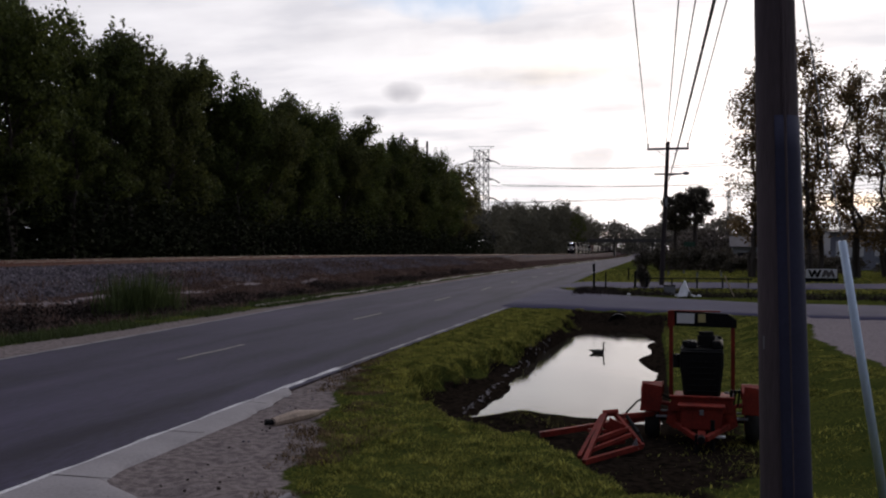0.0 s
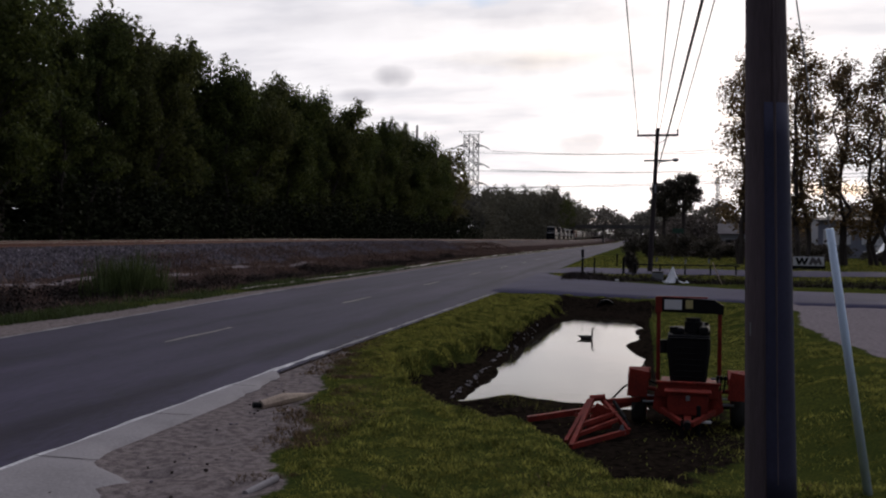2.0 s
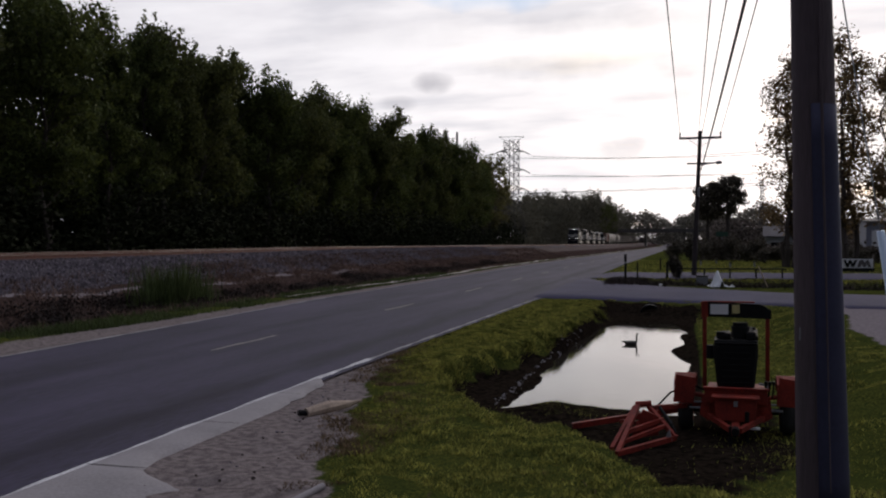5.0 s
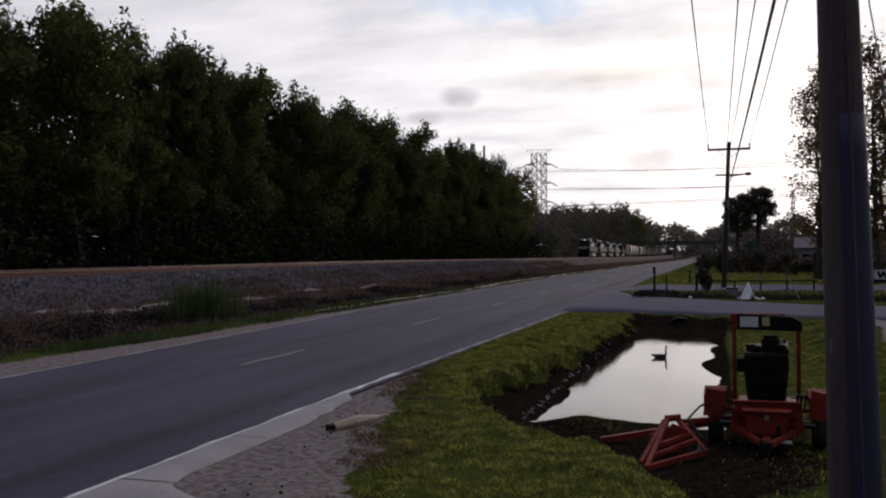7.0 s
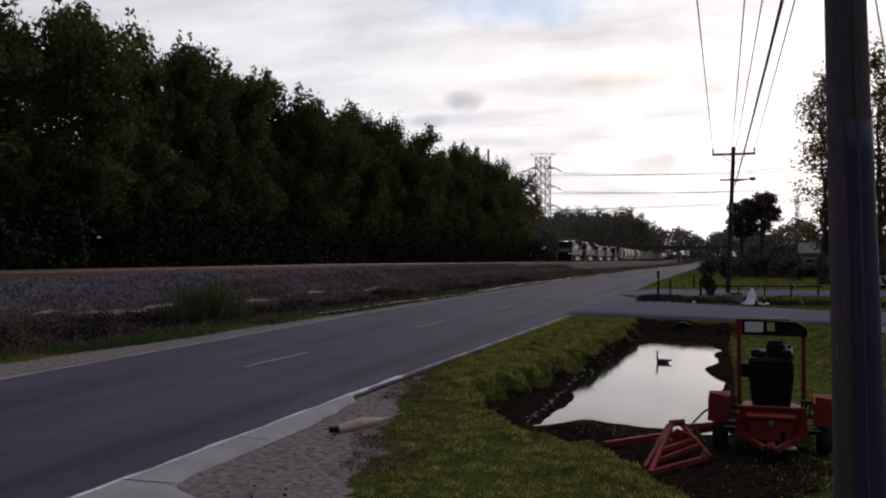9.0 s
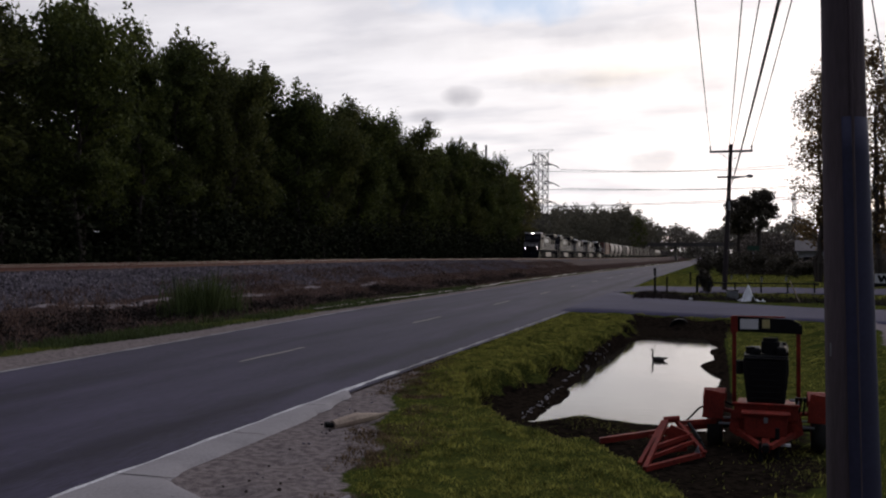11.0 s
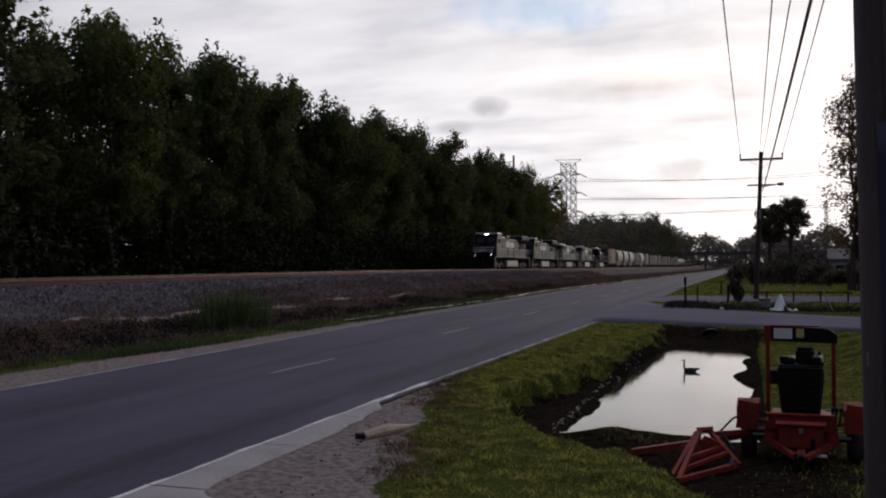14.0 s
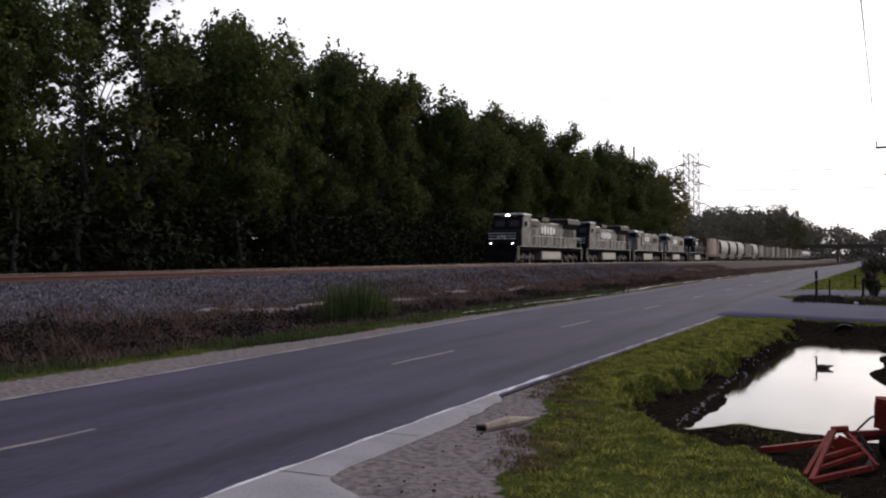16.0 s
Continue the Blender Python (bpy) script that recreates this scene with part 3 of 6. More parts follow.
    masks["mud_and_shade"] = np.maximum(masks["mud_and_shade"], 0.40 * smooth01((0.95 - X) / 0.5) * smooth01((X + 0.6) / 0.3) * smooth01(1 - np.abs(Y - 22) / 7))
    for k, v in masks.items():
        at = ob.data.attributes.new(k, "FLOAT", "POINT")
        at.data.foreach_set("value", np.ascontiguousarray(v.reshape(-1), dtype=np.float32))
    tagged(ob, "uneven grassy ground with bare soil and a muddy ditch darkened for shade", "ground", kind="structure")
    return ob


def strip(name, edge_a, edge_b, ys, mat, lift, zf=height, cols=2, parent=None):
    """A sheet between two edges x(y), laid on the ground."""
    V, F = [], []
    for y in ys:
        xa, xb = edge_a(y), edge_b(y)
        for k in range(cols):
            x = xa + (xb - xa) * k / (cols - 1)
            V.append((x, y, float(zf(x, y)) + lift))
    for i in range(len(ys) - 1):
        for k in range(cols - 1):
            p = i * cols + k
            F.append((p, p + 1, p + cols + 1, p + cols))
    ob = raw_object(name, V, F, mat, True)
    if parent:
        ob.parent = parent
    return ob


def road_right(y):
    return float(np.interp(y, [-60, 0, 7, 14, 17, 22, 33, 60, 500], [-5.9, -5.45, -5.43, -5.43, -5.40, -5.32, -5.14, -5.05, -5.05]))


def road_mid(y):
    return float(np.interp(y, [-60, 0, 32, 60, 500], [-9.4, -8.88, -8.55, -8.5, -8.5]))


def road_left(y):
    return float(np.interp(y, [-60, 0, 14, 20, 32, 60, 200, 500], [-12.6, -12.0, -12.1, -12.3, -12.85, -12.7, -12.5, -12.5]))


def flat(x, y):
    """The road's own level, slightly cambered."""
    return float(grade(y)) + 0.02 * (1 - ((x + 8.8) / 3.6) ** 2)


def build_road():
    ys = list(np.arange(-60, 60, 1.0)) + list(np.arange(60, 1000, 10.0))
    road = strip("road", road_left, lambda y: road_right(y) + 0.15, ys, M_ASPHALT, 0.0, flat, 9)
    tagged(road, "worn dark grey two-lane asphalt road", "road", kind="structure")
    rnd = random.Random(4)
    jit = lambda y, s: 0.018 * math.sin(y * 3.1 + s) + 0.012 * math.sin(y * 7.7 + s * 2)
    near_ys, fine_ys = list(np.arange(-20, 16.1, 0.25)), list(np.arange(16, 34, 0.25))
    for a, b, s, run, paint in ((road_right, 0.10, 0.0, near_ys, M_LINE), (road_right, 0.075, 0.0, fine_ys, M_GREYLINE), (road_left, 0.11, 5.0, near_ys + fine_ys[1:], M_GREYLINE)):
        o = 0.05 if s == 0 else 0.12
        ln = strip("edge_line", lambda y: a(y) + o - b + jit(y, s), lambda y: a(y) + o + jit(y, s + 3), run, paint, 0.005, flat, 2, road)
        ln["label"] = "chipped white edge line"
    far = strip("edge_line", lambda y: road_left(y) + 0.1, lambda y: road_left(y) + 0.22, list(np.arange(34, 400, 4.0)), M_OLDLINE, 0.006, flat, 2, road)
    for k in range(-3, 24):
        y0 = 16.4 + 10.5 * k
        dash = strip("dash", lambda y: road_mid(y) - 0.05 + jit(y, 1), lambda y: road_mid(y) + 0.05 + jit(y, 2), list(np.linspace(y0, y0 + 2.9, 8)), M_DASH, 0.006, flat, 2, road)
    # driveway that leaves the road beyond the pond
    V, F = [], []
    xs = np.concatenate([np.arange(-5.4, 10, 0.6), np.arange(10, 80, 5)])
    near = lambda x: float(drive_near(x))
    farr = lambda x: float(np.interp(x, [-5.4, -4.2, -2.8, -1.4, 1, 3.8, 8.3, 30, 80], [53, 48.5, 45.6, 43.4, 41, 38.4, 37.4, 36, 33]))
    for x in xs:
        V.append((x, near(x) - 0.10, -0.14))
        for k in range(7):
            y = near(x) + (farr(x) - near(x)) * k / 6
            V.append((x, y, 0.008 + (0.027 + 0.02 * math.sin(math.pi * k / 6)) * float(smooth01((x + 5.4) / 1.5))))
        V.append((x, farr(x) + 0.10, -0.14))
    for i in range(len(xs) - 1):
        for k in range(8):
            p = i * 9 + k
            F.append((p, p + 9, p + 10, p + 1))
    tagged(raw_object("driveway", V, F, M_DRIVE, True), "grey paved driveway joining the road", "driveway", kind="structure")
    lane = strip("side_lane", lambda y: -5.3 + 0.1 * (y - 52), lambda y: 7.0 + 3.6 * (y - 51.5), [51.5 + 0.5 * q for q in range(19)], M_DRIVE, 0.045, height, 60)
    tagged(lane, "grey paved side lane crossing the lawn", "lane", kind="structure")
    # old concrete gutter along the near verge
    left = lambda y: road_right(y) + 0.06
    right = lambda y: float(np.interp(y, [-10, 6.5, 7.3, 7.8, 8.2, 9.6, 10.5, 11.6, 12.9, 13.4], [-4.0, -4.0, -4.25, -4.8, -4.95, -4.84, -4.9, -5.0, -5.08, -5.35])) + 0.22 * noise.noise(Vector((y * 1.7, 3.1, 0))) + 0.07 * noise.noise(Vector((y * 6.3, 1.1, 0)))
    g = strip("gutter", left, right, list(np.arange(-10, 13.5, 0.1)), M_CONCRETE, 0.03, flat, 5)
    for v in list(g.data.vertices)[4::5]:
        v.co.z -= 0.05
    tagged(g, "broken pale concrete gutter beside the road", "gutter", kind="structure")
    for y in (5.6, 7.75, 9.9, 12.0):
        strip("joint", lambda q: road_right(q) + 0.02, lambda q: right(q) - 0.04, [y, y + 0.02], M_BLACK, 0.034, flat, 2, g)
    # pale kerb across the road, along the railway ditch
    edge = lambda y: -13.55 - 0.25 * math.sin(y * 0.21) - 0.12 * math.sin(y * 0.83)
    k = strip("kerb", lambda y: edge(y) - 0.36 - 0.12 * math.sin(y * 1.7), lambda y: edge(y), list(np.arange(32, 260, 0.5)), M_KERB, 0.06, lambda x, y: float(height(x, y)), 3)
    tagged(k, "pale sandy kerb between road and railway ditch", "kerb", kind="structure")


TRACKS = (-32.0, -27.4)
RAIL_Z = 1.52


def build_railway():
    def reach(y):
        return 2.6 * float(smooth01((34 - y) / 18))

    def bed_h(x, y):
        k = reach(y)
        return float(grade(y)) + float(np.interp(x, [-35.8, -34.2, -25.2, -22.2 + k, -21.2 + k], [0.3, 1.3, 1.3, 0.50, 0.05]))

    ys = list(np.arange(-60, 120, 1.5)) + list(np.arange(120, 1000, 12.0))
    V, F = [], []
    prof = [-36.2, -34.2, -33.4, -30.6, -29.5, -28.8, -26, -25.2, -24.2, -23.2, -22.2, -21.4]
    rnd = np.random.RandomState(3)
    for y in ys:
        for x in prof:
            x = x if x < -25.3 else -25.2 + (x + 25.2) * (3.8 + reach(y)) / 3.8
            V.append((x + rnd.uniform(-.12, .12), y, bed_h(x, y) + rnd.uniform(-0.05, 0.05) * (-25 < x)))
    c = len(prof)
    for i in range(len(ys) - 1):
        for k in range(c - 1):
            p = i * c + k
            F.append((p, p + 1, p + c + 1, p + c))
    bed = tagged(raw_object("track_bed", V, F, [M_BALLAST, M_LITTER]), "grey crushed stone railway embankment", "railway bed", kind="structure")
    for pl in bed.data.polygons:
        pl.material_index = int(pl.center.x > -24.4 - 0.5 * math.sin(pl.center.y * 0.7) and pl.center.y > 44 + 3 * math.sin(pl.center.x * 3))
    # loose stones on the near slope
    n = 26000
    V, F = [], []
    yy = 10 + (rnd.rand(n) ** 1.6) * 110
    xx = -25.6 + rnd.rand(n) * np.array([4.2 + reach(q) for q in yy])
    for x, y in zip(xx, yy):
        s = rnd.uniform(0.04, 0.085) * (1 + y / 120)
        z = bed_h(x, y) + s * 0.3
        a = rnd.uniform(0, 6.28)
        b = len(V)
        for k in range(3):
            V.append((x + s * math.cos(a + 2.09 * k), y + s * math.sin(a + 2.09 * k), z - s * rnd.uniform(0.2, 0.6)))
        V.append((x + rnd.uniform(-.3, .3) * s, y, z + s * rnd.uniform(0.4, 0.9)))
        F += [(b, b + 1, b + 3), (b + 1, b + 2, b + 3), (b + 2, b, b + 3)]
    tagged(raw_object("ballast_stones", V, F, M_STONE), "loose grey crushed stones on the embankment", "ballast", kind="stuff")
    for x0 in TRACKS:
        tr = empty("railway_track", "rusty steel railway track on timber sleepers", "railway track", "railway tracks", pose(x0, 0, 0))
        for s in (-1, 1):
            for nm, prof2, mat in (("rail", [(-.07, -.17), (.07, -.17), (.07, -.15), (.015, -.13), (.015, -.05), (.035, -.04), (.035, -.006), (-.035, -.006), (-.035, -.04), (-.015, -.05), (-.015, -.13), (-.07, -.15)], M_RAIL),
                                   ("rail_head", [(-.03, -.006), (.03, -.006), (.03, 0), (-.03, 0)], M_RAILTOP)):
                bm = bmesh.new()
                rows = [(-60, 0), (80, 0), (500, float(grade(500))), (900, float(grade(900)))]
                rings = [[bm.verts.new((s * 0.7525 + u, y, RAIL_Z + v + g)) for u, v in prof2] for y, g in rows]
                for r0, r1 in zip(rings, rings[1:]):
                    for i in range(len(prof2)):
                        bm.faces.new((r0[i], r1[i], r1[(i + 1) % len(prof2)], r0[(i + 1) % len(prof2)]))
                bmesh.ops.recalc_face_normals(bm, faces=bm.faces)
                part(nm, bm, mat, tr)
        sl = boxes(((0, 0, 0), (2.6, 0.23, 0.18)), bevel=0.015)
        first = part("sleeper", sl, M_TIE, tr)
        for k in range(140):
            y = 14 + 0.55 * k
            ob = first if k == 0 else first.copy()
            if k:
                scene.collection.objects.link(ob)
            ob.location = (0, y, RAIL_Z - 0.26 + 0.005 * math.sin(k * 2.3) + float(grade(y)))


build_ground()
build_road()
build_railway()

# ---- pond ----
pond = boxes(((-1.4, 21.7, -0.50), (4.2, 17.0, 0.10)))
tagged(mesh_object("pond_water", pond, M_WATER), "still ditch water reflecting the pale sky", "water", kind="structure")

# ---- trees ----


def leaf_cloud(rng, blobs, count, size, shell=0.45, outward=0.0):
    """Small bent leaf sprays scattered through blobs (x, y, z, rx, ry, rz), thicker towards their outside."""
    w = np.array([b[3] * b[4] * b[5] for b in blobs]) ** 0.75
    pick = rng.choice(len(blobs), count, p=w / w.sum())
    B = np.array(blobs)[pick]
    d = rng.normal(size=(count, 3))
    d /= np.linalg.norm(d, axis=1)[:, None]
    r = rng.rand(count) ** shell * (1 + 0.16 * rng.normal(size=count))
    P = B[:, :3] + d * r[:, None] * B[:, 3:]
    a = rng.normal(size=(count, 3))
    a[:, 2] *= 0.6
    a /= np.linalg.norm(a, axis=1)[:, None]
    if outward:
        nrm = d * outward + rng.normal(size=(count, 3)) * 0.55
        a = np.cross(nrm, a)
        a /= np.linalg.norm(a, axis=1)[:, None]
        b = np.cross(nrm, a)
    else:
        b = np.cross(a, rng.normal(size=(count, 3)))
    b /= np.linalg.norm(b, axis=1)[:, None]
    s = size * rng.uniform(0.55, 1.35, count)[:, None]
    V = np.empty((count, 4, 3))
    V[:, 0], V[:, 1] = P - a * s, P + b * s * 0.55 + np.cross(a, b) * s * 0.2
    V[:, 2], V[:, 3] = P + a * s, P - b * s * 0.55 + np.cross(a, b) * s * 0.2
    F = np.arange(count * 4).reshape(-1, 4)
    return V.reshape(-1, 3), F


def make_tree(name, seed, tall, spread, leaves, leafsize, mat, label, lean=0.0, low=0.12, airy=0.0, trunk_r=0.22, stems=1):
    rng = np.random.RandomState(seed)
    root = empty(name, label, "tree")
    bm = bmesh.new()
    blobs = []
    for st in range(stems):
        x = y = 0.0
        if stems > 1:
            x, y = rng.uniform(-spread * .35, spread * .35), rng.uniform(-spread * .2, spread * .2)
        pts, n = [], 9
        dx, dy = rng.uniform(-.12, .12) + lean, rng.uniform(-.12, .12)
        for k in range(n + 1):
            z = tall * 0.90 * k / n * (1 if st == 0 else rng.uniform(.85, 1.0)) - 0.3 * (k == 0)
            pts.append(Vector((x + dx * z * .3 + 0.25 * rng.normal() * (k > 0), y + dy * z * .3 + 0.25 * rng.normal() * (k > 0), z)))
        for k in range(n):
            f0, f1 = 1 - k / n * 0.86, 1 - (k + 1) / n * 0.86
            tube(bm, pts[k], pts[k + 1], trunk_r * f0, trunk_r * f1, 7)
        limbs = int(tall * (2.3 if stems == 1 else 1.1))
        for k in range(limbs):
            f = low + (1 - low) * (k + rng.rand()) / limbs
            p = pts[min(n - 1, int(f * n))].lerp(pts[min(n, int(f * n) + 1)], (f * n) % 1)
            shape = 0.42 + 0.58 * math.sin(math.pi * min(1, (f - low) / (1 - low) * 0.74 + 0.16)) ** 0.7
            r = spread * shape * rng.uniform(0.35, 1.0) * (1 if stems == 1 else 0.6)
            a = rng.uniform(0, 6.283)
            q = p + Vector((math.cos(a) * r, math.sin(a) * r, r * rng.uniform(0.25, 0.95)))
            q.z = min(q.z, tall * rng.uniform(0.90, 0.99))
            m = p.lerp(q, 0.5) + Vector((0, 0, 0.12 * r))
            tube(bm, p, m, trunk_r * (1 - f * 0.8) * 0.4, trunk_r * 0.18, 5)
            tube(bm, m, q, trunk_r * 0.18, trunk_r * 0.06, 4)
            s = spread * (rng.uniform(0.15, 0.36) if stems == 1 else rng.uniform(0.18, 0.36)) * (1 - airy * 0.35)
            blobs.append((*q, s, s, s * rng.uniform(0.7, 1.15)))
            if f > 0.6 and stems == 1:
                for _ in range(2):
                    o = rng.uniform(-0.7, 0.7, 2) * s
                    blobs.append((q.x + o[0], q.y + o[1], q.z + s * rng.uniform(0.7, 1.1), s * 0.26, s * 0.26, s * rng.uniform(0.5, 0.8)))
            if rng.rand() > airy:
                blobs.append((*m, s * .8, s * .8, s * .8))
        t = pts[-1]
        blobs.append((t.x, t.y, t.z, spread * .22, spread * .22, spread * .4))
    part("trunk", bm, M_BARK, root)
    V, F = leaf_cloud(rng, blobs, leaves, leafsize, 0.3, 1.0) if stems == 1 and airy < 0.4 else leaf_cloud(rng, blobs, leaves, leafsize)
    V[:, 2] = np.maximum(V[:, 2], 0.1)
    crown = raw_object("crown", V, F, mat)
    crown.parent = root
    return root


def planted(ob, x, y, turn, scale=1.0, z=None):
    ob.matrix_world = pose(x, y, float(height(x, y)) - 0.1 if z is None else z, 0, 0, turn) @ Matrix.Scale(scale, 4)
    return ob


def copied(ob, x, y, turn, scale=1.0, z=None):
    c = copy_thing(ob, Matrix())
    return planted(c, x, y, turn, scale, z)


def build_woods():
    rng = random.Random(11)
    L1 = "tall dark green broadleaf tree in a dense wood beside the railway"
    kinds = [make_tree("forest_tree", 21, 20.5, 4.6, 14000, 0.19, M_LEAF, L1, low=0.24),
             make_tree("forest_tree", 22, 21.5, 4.0, 13000, 0.185, M_LEAF_OLIVE, "tall olive green broadleaf tree in a dense wood beside the railway", low=0.28),
             make_tree("forest_tree", 23, 19.0, 5.0, 14000, 0.19, M_LEAF, L1, low=0.22),
             make_tree("forest_tree", 24, 22.0, 3.6, 11000, 0.185, M_LEAF, "slender dark green tree rising above the wood", low=0.32, airy=0.2),
             make_tree("forest_tree", 25, 18.0, 4.2, 12000, 0.19, M_LEAF_OLIVE, "broad olive green tree at the wood's edge", low=0.20)]
    sparse = make_tree("sparse_tree", 31, 20.0, 4.1, 3600, 0.22, M_LEAF_OLIVE, "thin half-bare tree with sky showing through its branches", low=0.2, airy=0.7)
    back = [make_tree("forest_tree", 26, 20.5, 4.6, 3400, 0.46, M_LEAF, L1, low=0.05), make_tree("forest_tree", 27, 20.5, 4.4, 3400, 0.46, M_LEAF_OLIVE, L1, low=0.05)]
    used = set()

    def put(kind, x, y, s):
        turn = rng.uniform(0, 360)
        if id(kind) in used:
            o = copied(kind, x, y, turn, s)
        else:
            used.add(id(kind))
            o = planted(kind, x, y, turn, s)
        o["group"] = "trees of the wood"
        return o

    # front row along the railway, by stretch of the line
    y = -14.0
    k = 0
    while y < 214:
        hgt = float(np.interp(y, [-20, 30, 44, 52, 60, 68, 96, 120, 144, 190, 226], [20.7, 20.2, 17.9, 18.2, 20.6, 20.8, 22.0, 21.8, 20.8, 20.6, 20.2]))
        kind = kinds[(k * 3 + rng.randrange(3)) % 5]
        base = (20.5, 21.5, 19.0, 22.0, 18.0)[kinds.index(kind)]
        gap = 41 < y < 49
        if gap:
            put(sparse, -44.5 + rng.uniform(-1, 1), y, 1.05)
        else:
            put(kind, -44.5 + rng.uniform(-2.0, 1.5), y, hgt / base * rng.uniform(0.86, 1.06))
        y += rng.uniform(4.2, 6.2)
        k += 1
    # rows behind close the wood
    for x0, lo, hi, st in ((-51, -20, 240, 6.6), (-60, 60, 250, 14.0)):
        y = lo
        while y < hi:
            kind, base = back[rng.randrange(2)], 20.5
            if 36 < y < 62 and x0 == -51:
                put(sparse, x0 + rng.uniform(-2, 2), y, 0.95)
            elif not (40 < y < 72):
                put(kind, x0 + rng.uniform(-2, 2), y, rng.uniform(0.85, 1.02))
            y += st * rng.uniform(0.8, 1.25)
    # undergrowth at the foot of the wood, its deep shade painted into the leaves
    rs = np.random.RandomState(5)
    blobs = []
    for k in range(760):
        yy = -25 + rs.rand() * 265
        xx = -39.5 - rs.rand() ** 1.4 * 9
        s = rs.uniform(1.0, 2.2)
        blobs.append((xx, yy, float(height(xx, yy)) + s * 0.7 + rs.rand() ** 1.3 * 4.4, s, s * 1.2, s * 1.1))
    for k in range(260):
        yy = -25 + rs.rand() * 265
        blobs.append((-54 - rs.rand() * 6, yy, 3 + rs.rand() * 7, 2.6, 3.0, 2.6))
    for k in range(420):
        yy = 5 + rs.rand() * 75
        blobs.append((-50 - rs.rand() * 22, yy, 1 + rs.rand() * 8.5, 2.6, 3.0, 2.4))
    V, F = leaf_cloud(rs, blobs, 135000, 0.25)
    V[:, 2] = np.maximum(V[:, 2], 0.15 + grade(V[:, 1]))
    tagged(raw_object("undergrowth", V, F, M_UNDER_SHADE), "tangled shrubs at the foot of the wood, painted dark for shade", "shrubs", kind="stuff")
    # inner leaves take the same near-black, standing for the wood's shaded depth
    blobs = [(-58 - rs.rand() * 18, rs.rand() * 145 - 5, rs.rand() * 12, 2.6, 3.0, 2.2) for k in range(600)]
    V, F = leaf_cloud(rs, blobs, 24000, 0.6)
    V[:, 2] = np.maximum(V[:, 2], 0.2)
    tagged(raw_object("inner_wood", V, F, M_UNDER_SHADE), "leaves behind the wood's first trees, painted dark for its shaded depth", "woods", kind="stuff")
    # distant woods: beyond the pylon, behind the bridge and across the horizon, haze painted into their colours
    blobs, blobs2, near_line = [], [], []
    for k in range(900):
        u = rs.rand()
        yy = 255 + u * 420
        xx = np.interp(yy, [255, 330, 480, 675], [-52, -50, -40, -34]) - rs.rand() * 40
        top = np.interp(yy, [255, 300, 400, 500, 675], [16.5, 16.5, 20.5, 29, 26]) * rs.uniform(0.75, 1.0)
        zz = rs.rand() ** 0.6 * top
        s = rs.uniform(2.2, 4.0)
        blobs.append((xx, yy, zz + grade(yy), s, s * 1.2, s))
    for k in range(1500):
        yy = 700 + rs.rand() * 180
        xx = -120 + rs.rand() * 480
        top = 21 + 5 * math.sin(xx * 0.045) + 4 * math.sin(xx * 0.13) + 6 * math.exp(-((xx + 30) / 18) ** 2)
        blobs2.append((xx, yy, rs.rand() * top + grade(yy), rs.uniform(3.5, 6.5), 6, rs.uniform(3, 5)))
    for k in range(420):
        yy = 140 + rs.rand() * 60
        xx = 5 + rs.rand() * (0.155 * yy - 5)
        top = 3.6 + 0.9 * math.sin(xx * 0.31)
        near_line.append((xx, yy, rs.rand() * top + grade(yy), 2.4, 2.4, 1.8))
    for k in range(260):
        xx = 2 + rs.rand() * 16
        yy = 100 + 0.1 * xx + rs.rand() * 8
        near_line.append((xx, yy, rs.rand() * 1.1 + grade(yy), 1.2, 1.2, 0.8))
    for bl, n, size, nm, mt in ((near_line, 60000, 0.28, "yard_thicket", M_THICKET), (blobs, 80000, 0.62, "distant_wood", M_FARWOOD_HAZE), (blobs2, 60000, 1.3, "far_tree_line", M_FARHAZE)):
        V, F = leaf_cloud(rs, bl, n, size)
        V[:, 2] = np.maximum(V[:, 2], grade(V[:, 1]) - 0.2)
        tagged(raw_object(nm, V, F, mt), "wood in the distance, its colour paled for haze", "woods", kind="stuff")
    # lighter, airy trees where the wood ends
    pal = make_tree("pale_tree", 41, 21.0, 4.8, 4200, 0.28, M_LEAF_PALE, "lighter airy tree standing where the wood ends", low=0.2, airy=0.5)
    planted(pal, -44.6, 221, 20, 1.08)
    copied(pal, -47.0, 229, 150, 1.04)
    copied(pal, -50.5, 238, 250, 0.9)
    bare = copied(sparse, -36, 470, 0, 1.0)
    copied(sparse, -33, 455, 90, 0.9)
    # backlit trees beyond the driveway
    rt = make_tree("roadside_tree", 51, 17.6, 4.0, 8200, 0.130, M_LEAF_BROWN, "tall thin tree with sparse brownish leaves against the light", low=0.16, airy=0.25, trunk_r=0.2, stems=3)
    rt["group"] = "backlit trees"
    rt2 = make_tree("roadside_tree", 52, 16.6, 3.3, 6200, 0.130, M_LEAF_BROWN, "tall thin tree with sparse brownish leaves against the light", low=0.14, airy=0.25, trunk_r=0.17, stems=2)
    rt2["group"] = "backlit trees"
    planted(rt, 10.6, 73, 0, 1.0)
    planted(rt2, 13.9, 74.5, 60, 0.98)
    copied(rt, 17.2, 75, 120, 0.94)
    copied(rt, 8.0, 74.5, 235, 0.93)
    copied(rt2, 21.5, 76, 300, 0.95)
    copied(rt, 26, 78, 200, 0.95)
    pine = empty("pine_tree", "dark umbrella-shaped pine tree on a bare trunk", "tree")
    bm = bmesh.new()
    tube(bm, (0, 0, -0.2), (0.15, 0, 3.6), 0.30, 0.24, 8)
